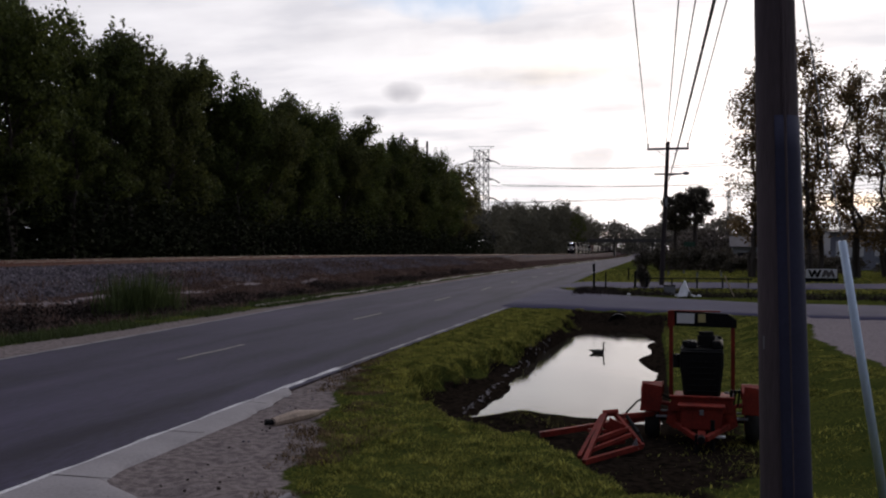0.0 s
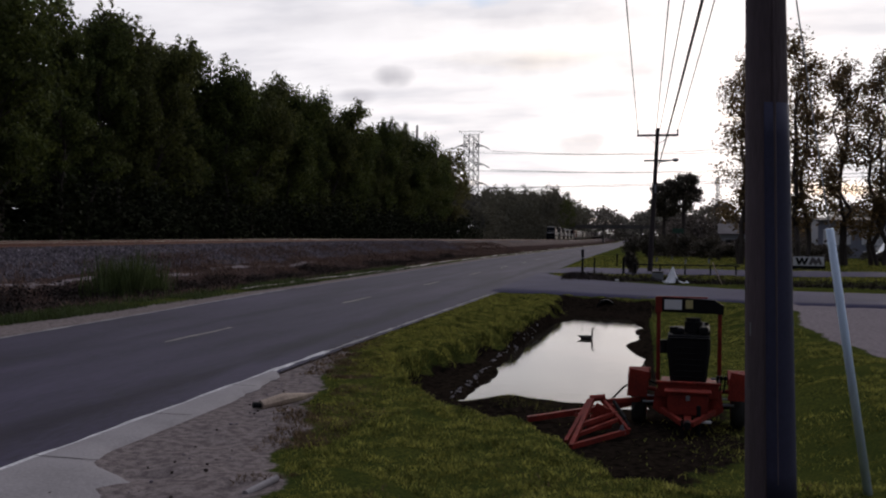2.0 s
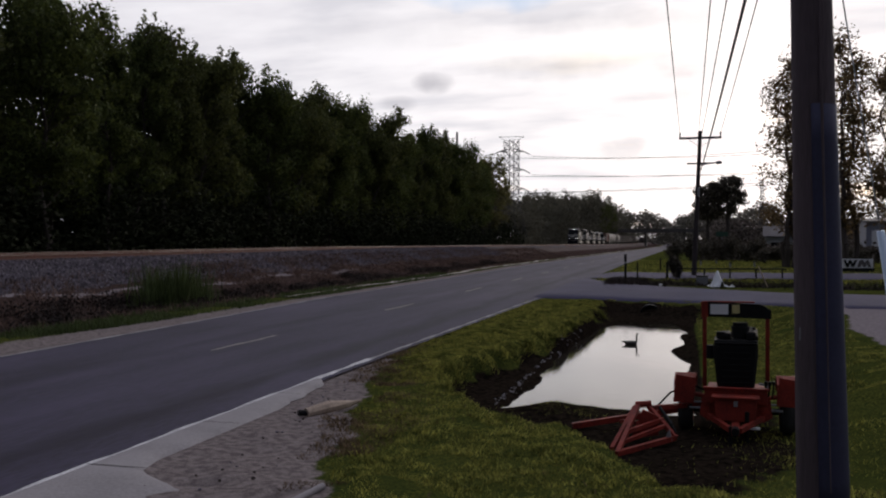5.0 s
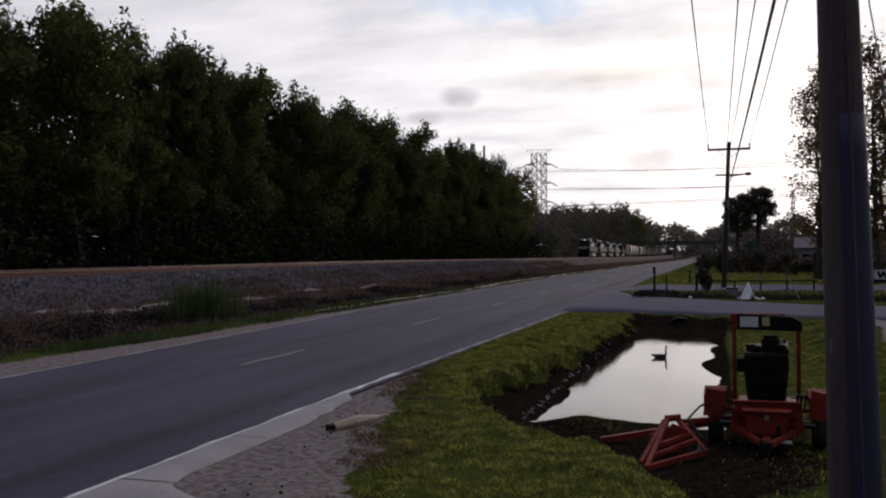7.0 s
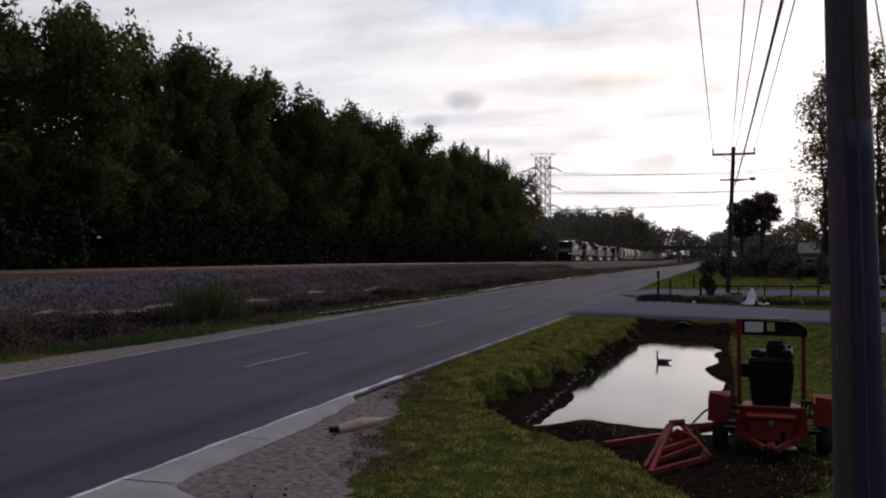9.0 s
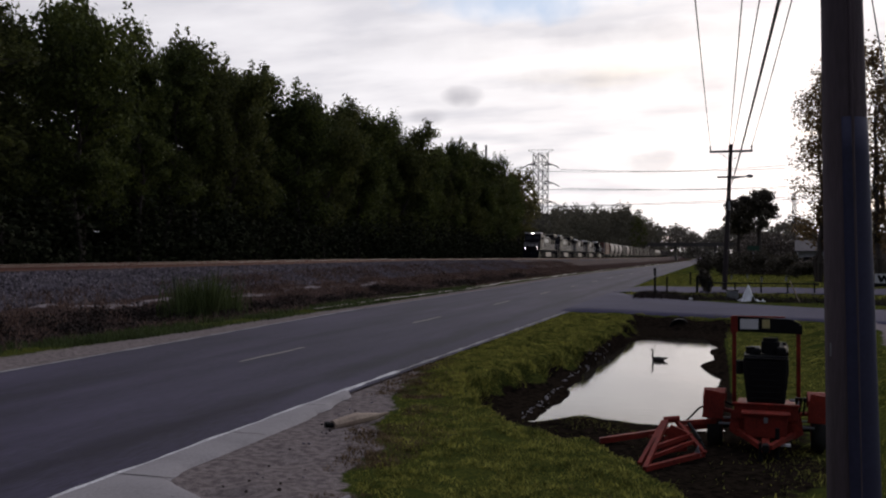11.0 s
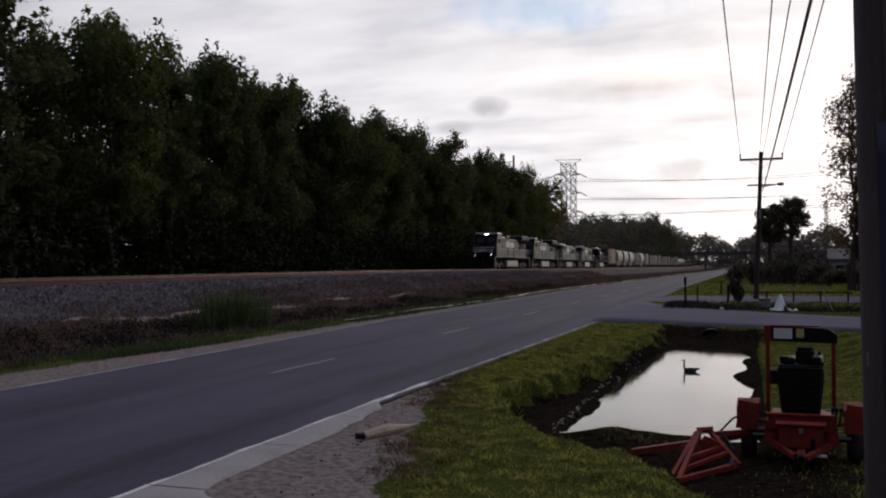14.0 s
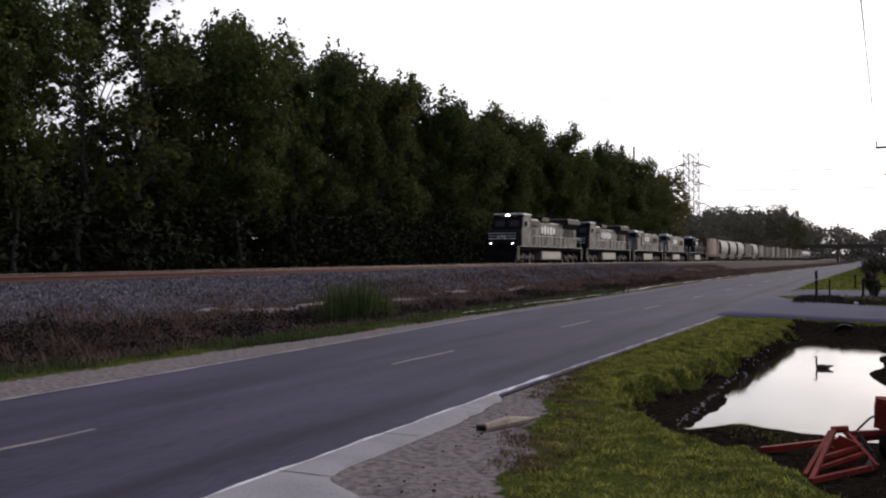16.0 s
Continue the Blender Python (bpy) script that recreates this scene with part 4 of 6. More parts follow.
    tube(bm, (0.15, 0, 3.6), (0.0, 0, 8.6), 0.24, 0.08, 8)
    blobs = []
    for k in range(60):
        a, r = rs.uniform(0, 6.283), rs.rand() ** 0.5
        zz = 5.4 + 3.9 * rs.rand()
        rad = 1.9 * math.sqrt(max(0.05, 1 - ((zz - 7.4) / 2.6) ** 2)) * r
        q = (math.cos(a) * rad, math.sin(a) * rad, zz)
        if k % 3 == 0:
            tube(bm, (0.1, 0, zz - 1.0), q, 0.07, 0.03, 5)
        blobs.append((*q, rs.uniform(0.55, 0.85), rs.uniform(0.55, 0.85), rs.uniform(0.35, 0.55)))
    part("trunk", bm, M_BARK, pine)
    V, F = leaf_cloud(rs, blobs, 7600, 0.14)
    crown = raw_object("crown", V, F, M_PINE)
    crown.parent = pine
    planted(pine, 4.6, 112, 0, 1.0)
    copied(pine, 2.7, 115, 140, 0.90)


build_woods()

# ---- poles and wires ----
NEAR_POLE, FAR_POLE = Vector((1.012, 7.79, 0.0)), Vector((0.85, 55.7, -0.35))


def crossarm_set(root, zc, half, brace=True):
    part("crossarm", boxes(((0, 0, zc), (2 * half, 0.10, 0.12)), bevel=0.01), M_POLE, root)
    for s in (-0.96, -0.08, 0.96):
        bm = tubes(((s * half, 0, zc + 0.05), (s * half, 0, zc + 0.22), 0.035))
        bmesh.ops.create_uvsphere(bm, u_segments=8, v_segments=6, radius=0.06, matrix=pose(s * half, 0, zc + 0.26))
        part("insulator", bm, M_BLACK, root, "dark porcelain insulator")
    if brace:
        for s in (-1, 1):
            bm = bmesh.new()
            beam(bm, (s * half * 0.55, 0.07, zc - 0.05), (0, 0.07, zc - 0.55), 0.03, 0.02)
            part("brace", bm, M_STEEL, root)


def build_poles():
    far = empty("utility_pole", "brown wooden utility pole with crossarms and a street lamp", "utility pole", "utility poles", pose(*FAR_POLE))
    bm = bmesh.new()
    tube(bm, (-0.38, 0, -0.4), (0, 0, 8.55), 0.15, 0.10, 12)
    part("pole_shaft", bm, M_DARKPOLE, far)
    crossarm_set(far, 8.15, 1.15)
    part("lower_crossarm", boxes(((0.0, 0.1, 6.72), (1.5, 0.08, 0.09))), M_DARKPOLE, far)
    bm = tubes(((0.0, 0, 6.6), (0.9, 0, 6.75), 0.03))
    part("lamp_arm", bm, M_STEEL, far)
    bm = bmesh.new()
    bmesh.ops.create_uvsphere(bm, u_segments=12, v_segments=8, radius=0.15, matrix=pose(1.0, 0, 6.74) @ Matrix.Diagonal((1.3, 1, 0.7, 1)))
    part("lamp_head", bm, M_STEEL, far, "grey street lamp head", True)
    part("cable_box", boxes(((-0.1, -0.2, 5.1), (0.12, 0.2, 0.5)), bevel=0.02), M_STEEL, far)
    near = empty("utility_pole", "thick weathered wooden utility pole close to the road", "utility pole", "utility poles", pose(*NEAR_POLE))
    bm = bmesh.new()
    n, rows = 20, 26
    rings = []
    rng = random.Random(2)
    wob = [rng.uniform(-1, 1) for _ in range(n)]
    for k in range(rows):
        z = -0.3 + 8.2 * k / (rows - 1)
        r = 0.190 - 0.0103 * z
        rings.append([bm.verts.new((-0.022 * z + r * (1 + 0.02 * wob[i]) * math.cos(6.2832 * i / n), r * (1 + 0.02 * wob[(i + 7) % n]) * math.sin(6.2832 * i / n), z)) for i in range(n)])
    for a, b in zip(rings, rings[1:]):
        for i in range(n):
            bm.faces.new((a[i], a[(i + 1) % n], b[(i + 1) % n], b[i]))
    bm.faces.new(rings[-1])
    part("pole_shaft", bm, M_POLE, near, smooth=True)
    crossarm_set(near, 6.75, 0.95)
    part("pole_tag", boxes(((-0.165, -0.088, 1.38), (0.03, 0.03, 0.1)), bevel=0.004), M_STEEL, near, "small grey metal tag")
    # half-round cable cover up one side of the shaft
    bm = bmesh.new()
    rows, arc = [], [radians(-104 + 9.5 * i) for i in range(13)]
    for k in range(13):
        z = 0.02 + 3.1 * k / 12
        r = (0.190 - 0.0103 * z) * 1.05
        rows.append([bm.verts.new((-0.022 * z + r * math.cos(q), r * math.sin(q), z)) for q in arc])
    for p, q in zip(rows, rows[1:]):
        for i in range(12):
            bm.faces.new((p[i], p[i + 1], q[i + 1], q[i]))
    cover = part("cable_cover", bm, M_COVER, near, "dark blue-grey cable cover", True)
    cover.modifiers.new("thick", "SOLIDIFY").thickness = 0.012
    bm = bmesh.new()
    tube(bm, (0.03, -0.182, 0.2), (-0.095, -0.125, 6.2), 0.014, n=6)
    part("conduit", bm, M_POLE, near, "thin conduit down the pole")
    return near, far


def hung(p, q, sag, r, name, label, n=24, group="overhead wires"):
    """A cable between p and q that hangs by sag metres in the middle."""
    cu = bpy.data.curves.new(name, "CURVE")
    cu.dimensions, cu.bevel_depth, cu.bevel_resolution = "3D", r, 1
    sp = cu.splines.new("POLY")
    sp.points.add(n)
    p, q = Vector(p), Vector(q)
    for i in range(n + 1):
        f = i / n
        v = p.lerp(q, f)
        sp.points[i].co = (v.x, v.y, v.z - 4 * sag * f * (1 - f), 1)
    cu.materials.append(M_WIRE)
    return tagged(new(name, cu), label, "cable", group)


def build_wires():
    hN, hF = NEAR_POLE, FAR_POLE
    for s, nx in ((-0.96, -0.43), (-0.08, 0.44), (0.96, 1.32)):
        hung((nx, hN.y, hN.z + 7.0), (hF.x + s * 1.15, hF.y, hF.z + 8.42), 0.10, 0.014, "power_wire", "thin overhead power wire between utility poles")
        hung((nx, hN.y, hN.z + 7.0), (hN.x + s * 0.95 + 0.5, hN.y - 42, 8.0), 0.5, 0.014, "power_wire", "thin overhead power wire between utility poles")
    hung((0.94, hN.y, hN.z + 6.0), (hF.x + 0.05, hF.y, hF.z + 6.35), 0.10, 0.028, "phone_cable", "thick black telephone cable between utility poles")
    hung((hN.x + 0.06, hN.y, hN.z + 5.9), (hN.x + 0.6, hN.y - 42, 6.4), 0.5, 0.028, "phone_cable", "thick black telephone cable between utility poles")
    hung((0.82, hN.y, hN.z + 6.95), (hF.x + 0.08, hF.y, hF.z + 8.3), 0.10, 0.014, "neutral_wire", "thin overhead wire between utility poles")


def build_guy():
    g = empty("guy_wire", "steel guy wire with a pale blue plastic guard at its foot", "guy wire")
    foot, top = Vector((1.84, 8.3, 0.0)), Vector((0.86, 7.79, 5.85))
    d = top - foot
    part("wire", tubes((foot, top, 0.006), n=6), M_STEEL, g)
    a, b = foot + d * 0.0, foot + d * 0.37
    bm = bmesh.new()
    tube(bm, a, b, 0.036, 0.032, 14)
    part("guard", bm, M_GUARD, g, "pale blue plastic guard", True)
    part("anchor_eye", tubes((foot - d * 0.05, foot + d * 0.01, 0.02)), M_STEEL, g)


build_poles()
build_wires()
build_guy()


def build_pylon(x, y, tall, w0, w1, detail=True):
    """A lattice transmission tower."""
    root = empty("transmission_tower", "tall grey steel lattice transmission tower beyond the wood", "pylon", "transmission towers", pose(x, y, float(grade(y)), 0, 0, 8))
    levels = [0, 0.2, 0.34, 0.45] + [0.45 + 0.0786 * (q + 1) for q in range(7)]
    turn = Matrix.Rotation(radians(31), 3, "Z")
    wid = [w0 + (w1 - w0) * min(1, l / 0.45) for l in levels]
    t = tall * 0.0034
    bm = bmesh.new()
    for sx in (-1, 1):
        for sy in (-1, 1):
            b2 = bmesh.new()
            h = t * 0.8
            rings = [[b2.verts.new((sx * w / 2 + u * h, sy * w / 2 + v * h, l * tall)) for u, v in ((-1, -1), (1, -1), (1, 1), (-1, 1))] for l, w in zip(levels, wid)]
            for p, q in zip(rings, rings[1:]):
                for k in range(4):
                    b2.faces.new((p[k], p[(k + 1) % 4], q[(k + 1) % 4], q[k]))
            bmesh.ops.rotate(b2, matrix=turn, verts=b2.verts)
            part("leg", b2, M_TOWER, root)
    for k in range(len(levels) - 1):
        a, b, za, zb = wid[k] / 2, wid[k + 1] / 2, levels[k] * tall, levels[k + 1] * tall
        for s in (-1, 1):
            for p, q in (((-a, s * a, za), (b, s * b, zb)), ((a, s * a, za), (-b, s * b, zb)), ((s * a, -a, za), (s * b, b, zb)), ((s * a, a, za), (s * b, -b, zb)), ((-b, s * b, zb), (b, s * b, zb))):
                beam(bm, p, q, t, t)
    bmesh.ops.rotate(bm, matrix=turn, verts=bm.verts)
    part("bracing", bm, M_TOWER, root)
    for f in (0.55, 0.725, 0.895):
        z, reach, ta = tall * f, w1 * 1.15, t * 1.9
        for s in (-1, 1):
            bm = bmesh.new()
            for sy in (-1, 1):
                beam(bm, (s * w1 * 0.35, sy * w1 * 0.3, z), (s * reach, 0, z + 0.1), ta, ta)
                beam(bm, (s * w1 * 0.35, sy * w1 * 0.3, z + tall * 0.025), (s * reach, 0, z + 0.1), ta, ta)
            tube(bm, (s * reach, 0, z + 0.1), (s * reach * 1.45, -1.2, z - 1.1), t * 1.4, n=5)
            part("crossarm", bm, M_TOWER, root)
    bm = bmesh.new()
    for s in (-1, 1):
        beam(bm, (s * w1 * 0.5, 0, tall), (s * w1 * 1.15, 0, tall * 1.035), t, t)
        beam(bm, (s * w1 * 1.15, 0, tall * 1.035), (0, 0, tall * 1.035), t, t)
    part("peak", bm, M_TOWER, root)
    return root


def build_distance():
    build_pylon(-56.6, 318, 36.6, 8.5, 3.7)
    build_pylon(48, 640, 42, 4.6, 1.5)
    for z, up, sag in ((18.6, 15, 3.5), (24.8, 16, 7.0), (31.0, 28, 11.0)):
        for dx in (-7, 7):
            hung((-56.6 + dx, 316.5, z + float(grade(318))), (200 + dx, 330 + dx, z + up), sag, 0.07, "transmission_line", "thin high-voltage line across the pale sky", 30, "transmission lines")
    # bare pole above the wood's edge
    tp = empty("bare_pole", "thin dark pole standing above the tree tops", "pole", m=pose(-47.0, 198, float(grade(198))))
    part("pole_shaft", tubes(((0, 0, 0), (0, 0, 25.6), 0.22)), M_POLE, tp)
    # road bridge over the railway
    br = empty("road_bridge", "long grey concrete road bridge over the railway", "bridge", m=pose(30, 520, float(grade(520))))
    part("deck", boxes(((0, 0, 8.1), (190, 9, 1.0)), bevel=0.05), M_BRIDGE, br)
    part("parapet", boxes(((0, -4.4, 9.0), (190, 0.3, 0.8))), M_BRIDGE, br)
    for k in range(9):
        x = -90 + 20 * k + (4 if k == 1 else 0)
        pr = part("pier", boxes(((x, 0, 3.6), (1.0, 7, 8.0)), ((x, 0, 7.4), (1.6, 8.6, 0.7)), bevel=0.05), M_BRIDGE, br)


build_distance()

# ---- train ----


def truck(parent, y0, axles, spread, label=""):
    """A bogie: side frames, springs and wheelsets on rails."""
    t = part("truck", boxes(*[((s * 1.05, y0, 0.62), (0.16, spread + 0.9, 0.28)) for s in (-1, 1)], *[((s * 1.1, y0 + (k - (axles - 1) / 2) * spread / (axles - 1), 0.5), (0.22, 0.4, 0.42)) for s in (-1, 1) for k in range(axles)],
                            *[((s * 1.1, y0 + d, 0.85), (0.24, 0.35, 0.3)) for s in (-1, 1) for d in (-spread * .25, spread * .25)], ((0, y0, 0.7), (2.1, 0.6, 0.3)), bevel=0.03), M_TRUCK if label else M_BLACK, parent, label)
    for k in range(axles):
        y = y0 + (k - (axles - 1) / 2) * spread / (axles - 1)
        bm = bmesh.new()
        for s in (-1, 1):
            tube(bm, (s * 0.69, y, 0.52), (s * 0.82, y, 0.52), 0.52, n=20)
            tube(bm, (s * 0.66, y, 0.52), (s * 0.70, y, 0.52), 0.545, n=20)
        tube(bm, (-0.8, y, 0.52), (0.8, y, 0.52), 0.09)
        part("wheelset", bm, M_BLACK, t)
    return t


def make_loco(seed, wide, length, paint, label, lead=False, top=4.72):
    """A six-axle diesel engine with its nose towards -y, standing on rail level; the nose tip is at y=0."""
    root = empty("diesel_locomotive", label, "locomotive", "locomotives of the train")
    Lg = length
    part("frame", boxes(((0, Lg / 2, 1.35), (2.9, Lg - 0.8, 0.32)), ((0, Lg / 2, 1.60), (3.05, Lg - 1.6, 0.10)), bevel=0.02), M_LOCO, root)
    truck(root, 3.9, 3, 4.0, "dusty grey three-axle truck")
    truck(root, Lg - 3.9, 3, 4.0, "dusty grey three-axle truck")
    part("fuel_tank", boxes(((0, Lg / 2, 0.78), (2.75, Lg * 0.28, 0.95)), bevel=0.12), M_LOCO_SILL, root, "dusty pale grey fuel tank")
    part("plow", extruded([(0.25, 0.15), (0.05, 0.15), (0.35, 1.15), (0.55, 1.15)], "x", -1.45, 1.45), M_LOCO, root)
    part("coupler", boxes(((0, 0.1, 1.0), (0.3, 1.0, 0.3)), bevel=0.03), M_BLACK, root)
    part("coupler", boxes(((0, Lg - 0.1, 1.0), (0.3, 1.0, 0.3)), bevel=0.03), M_BLACK, root)
    if wide:
        nose = part("nose", extruded([(0.75, 1.55), (0.62, 1.9), (0.72, 2.95), (1.9, 3.25), (1.9, 1.55)], "x", -1.45, 1.45, 0.08), M_LOCO, root)
        cab = part("cab", extruded([(1.88, 1.6), (1.88, 3.2), (2.25, 4.25), (2.7, top - 0.16), (4.6, top - 0.16), (4.6, 1.6)], "x", -1.5, 1.5, 0.06), paint, root)
        part("cab_front", extruded([(1.84, 3.15), (2.2, 4.28), (2.62, top - 0.18), (2.66, top - 0.18), (2.26, 4.26), (1.9, 3.15)], "x", -1.46, 1.46), M_LOCO, root)
        # roof in white: the sky's highlight painted on
        part("cab_roof", boxes(((0, 3.5, top - 0.08), (2.9, 2.6, 0.14)), bevel=0.05), M_STRIPE_TOPLIT, root, "cab roof painted pale for skylight")
        for s in (-1, 1):
            m = Matrix.Translation((s * 0.72, 2.0, 3.72)) @ Matrix.Rotation(radians(-19.5), 4, "X")
            part("windshield", box(bmesh.new(), (0, 0, 0), (0.95, 0.05, 0.62), 0.01, m), M_GLASS, cab)
            part("side_window", boxes(((s * 1.5, 3.35, 3.65), (0.03, 1.1, 0.62)), bevel=0.01), M_GLASS, cab)
        for z in (2.05, 2.3, 2.55, 2.8):
            part("nose_stripe", boxes(((0, 0.66 + (z - 1.9) * 0.05, z), (2.75, 0.05, 0.06))), M_STRIPE_TOPLIT, nose, "white painted stripe")
        part("nose_emblem", boxes(((-0.35, 0.63, 2.42), (0.16, 0.05, 0.34)), ((0.0, 0.63, 2.5), (0.16, 0.05, 0.2)), ((0.3, 0.63, 2.42), (0.16, 0.05, 0.34))), M_STRIPE_TOPLIT, nose, "plain white marks")
        hood0 = 4.6
    else:
        nose = part("nose", boxes(((0, 2.0, 2.35), (1.6, 2.2, 1.5)), bevel=0.10), paint, root)
        cab = part("cab", extruded([(3.0, 1.6), (3.0, 4.0), (3.35, top - 0.25), (5.0, top - 0.25), (5.0, 1.6)], "x", -1.5, 1.5, 0.06), paint, root)
        # arched roof whitened the same way, as a painted sky highlight
        part("cab_roof", extruded([(-1.5, top - 0.35), (-1.0, top - 0.05), (1.0, top - 0.05), (1.5, top - 0.35)], "y", 2.85, 5.1, 0.03), M_STRIPE_TOPLIT, root, "arched cab roof painted pale for skylight")
        for s in (-1, 1):
            part("windshield", boxes(((s * 0.85, 3.0, 3.7), (0.8, 0.06, 0.6)), bevel=0.01), M_GLASS, cab)
            part("side_window", boxes(((s * 1.5, 4.0, 3.6), (0.03, 1.2, 0.6)), bevel=0.01), M_GLASS, cab)
        hood0 = 5.0
    part("hood", boxes(((0, (hood0 + Lg - 1.2) / 2, 2.80), (1.9, Lg - 1.2 - hood0, 2.5)), bevel=0.10), paint, root, "plain engine hood")
    part("rear_wall", boxes(((0, Lg - 1.17, 2.75), (1.94, 0.10, 2.4)), bevel=0.03), M_LOCO_DARK, root)
    # solid dark panel added where only a shaded gap would be
    part("cab_gap_shade", boxes(((0, hood0 + 0.05, 2.9), (2.86, 0.10, 2.6)), bevel=0.02), M_LOCO_DARK, root, "dark panel for the shaded gap behind the cab")
    part("air_intake", boxes(((0, hood0 + 1.9, 3.9), (2.6, 2.4, 0.6)), bevel=0.06), paint, root)
    for s in (-1, 1):
        part("intake_screen", boxes(((s * 1.30, hood0 + 1.9, 3.88), (0.04, 2.0, 0.42)), bevel=0.01), M_LOCO_DARK, root)
        part("inertial_filter_door", boxes(((s * 0.965, hood0 + 1.9, 2.6), (0.04, 1.5, 1.5)), bevel=0.01), M_LOCO_DARK, root)
    # pale hatches paint the skylight along the hood's top
    part("roof_hatch", boxes(((0, hood0 + 1.9, 4.26), (2.3, 2.2, 0.10)), bevel=0.02), M_STRIPE_TOPLIT, root, "roof hatch painted pale for skylight")
    part("roof_hatch", boxes(((0, Lg * 0.62, 4.09), (1.7, 3.0, 0.08)), bevel=0.02), M_STRIPE_TOPLIT, root, "roof hatch painted pale for skylight")
    if wide:
        part("radiator", extruded([(-1.0, 3.6), (-1.55, 4.15), (-1.55, top - 0.1), (1.55, top - 0.1), (1.55, 4.15), (1.0, 3.6)], "y", Lg - 6.2, Lg - 1.6, 0.04), M_LOCO_DARK, root, "flared radiator wings")
        # pale slab added for the skylit top of the radiator
        part("radiator_skylit_top", boxes(((0, Lg - 3.9, top - 0.04), (2.9, 4.2, 0.08)), bevel=0.02), M_LOCO_SILL, root, "radiator top painted pale for skylight")
        part("exhaust", boxes(((0, Lg * 0.5, top - 0.3), (1.5, 2.4, 0.42)), bevel=0.05), M_BLACK, root)
    else:
        for k in range(3):
            part("fan", tubes(((0, Lg - 3 - 1.9 * k, 4.28), (0, Lg - 3 - 1.9 * k, 4.46), 0.75), n=20), M_BLACK, root)
        part("blower_housing", boxes(((0.98, hood0 + 3.2, 3.1), (0.35, 2.0, 1.3)), bevel=0.08), paint, root)
    dn = 9 if wide else 8
    for s in (-1, 1):
        for k in range(dn):
            y = hood0 + 3.4 + k * (Lg - hood0 - 8.8) / dn
            # every third door dark: contrast painted in because the light is even
            part("hood_door", boxes(((s * 0.955, y + 0.45, 2.45), (0.03, 0.66, 1.3)), bevel=0.01), M_LOCO_DARK if k % 3 == 2 else paint, root)
            if k % 2 == 0:
                part("latch", boxes(((s * 0.985, y + 0.8, 2.7), (0.03, 0.05, 0.3))), M_BLACK, root)
        part("sill_stripe", boxes(((s * 1.535, Lg / 2, 1.60), (0.02, Lg - 2.2, 0.06))), M_LOCO_SILL, root, "thin white stripe along the frame")
        part("hood_lettering", boxes(*[((s * 0.985, Lg * 0.5 + (q - 2) * 0.95, 3.3), (0.02, 0.62, 0.82 if q % 2 else 0.62)) for q in range(5)]), M_STRIPE_TOPLIT, root, "plain pale marks on the hood")
        part("grille", boxes(*[((s * 1.0, Lg - 5.6 + 0.28 * q, 3.1), (0.04, 0.14, 0.9)) for q in range(12)]), M_BLACK, root)
        bm = bmesh.new()
        ys = [1.0, 1.8] if not wide else []
        ys += [4.9 + q * (Lg - 6.1) / 9 for q in range(10)]
        for y in ys:
            tube(bm, (s * 1.47, y, 1.6), (s * 1.47, y, 2.65), 0.022, n=6)
        tube(bm, (s * 1.47, ys[-10], 2.65), (s * 1.47, ys[-1], 2.65), 0.022, n=6)
        part("handrail", bm, M_STRIPE_TOPLIT, root, "pale handrail")
        part("steps", boxes(*[((s * 1.3, 0.95, 0.45 + 0.38 * q), (0.35, 0.5, 0.05)) for q in range(4)], ((s * 1.48, 0.95, 0.95), (0.04, 0.6, 1.3))), M_BLACK, root)
        part("steps", boxes(*[((s * 1.3, Lg - 0.95, 0.45 + 0.38 * q), (0.35, 0.5, 0.05)) for q in range(4)], ((s * 1.48, Lg - 0.95, 0.95), (0.04, 0.6, 1.3))), M_BLACK, root)
        part("air_tank", tubes(((s * 1.2, Lg / 2 - Lg * 0.12, 1.16), (s * 1.2, Lg / 2 + Lg * 0.12, 1.16), 0.14)), M_LOCO, root)
        part("mirror", boxes(((s * 1.6, 2.9, 3.7), (0.16, 0.05, 0.4))), M_BLACK, root)
    for s in (-1, 1):
        part("number_board", boxes(((s * 0.62, 2.4 if wide else 3.1, top - 0.22), (0.5, 0.1, 0.18)), bevel=0.01), M_LOCO_SILL, root)
    bm = bmesh.new()
    for k in range(3):
        tube(bm, (0.1 * (k - 1), 4.1, top - 0.02), (0.1 * (k - 1), 3.8, top + 0.16), 0.05, 0.09, 8)
    part("horn", bm, M_BLACK, root)
    bm = bmesh.new()
    tube(bm, (0, 2.28, top - 0.22), (0, 2.44, top - 0.22), 0.20, n=14)
    part("headlight_housing", bm, M_BLACK, root)
    glow = M_LAMP if lead else M_GLASS
    bm = bmesh.new()
    for s in (-0.12, 0.12):
        tube(bm, (s, 2.26, top - 0.2), (s, 2.30, top - 0.2), 0.055, n=12)
    part("headlight", bm, glow, root, "glowing twin headlight" if lead else "unlit twin headlight")
    for s in (-1, 1):
        part("ditch_light", tubes(((s * 1.1, 0.50, 1.85), (s * 1.1, 0.60, 1.85), 0.034), n=12), glow, root, "glowing ditch light" if lead else "unlit ditch light")
    return root


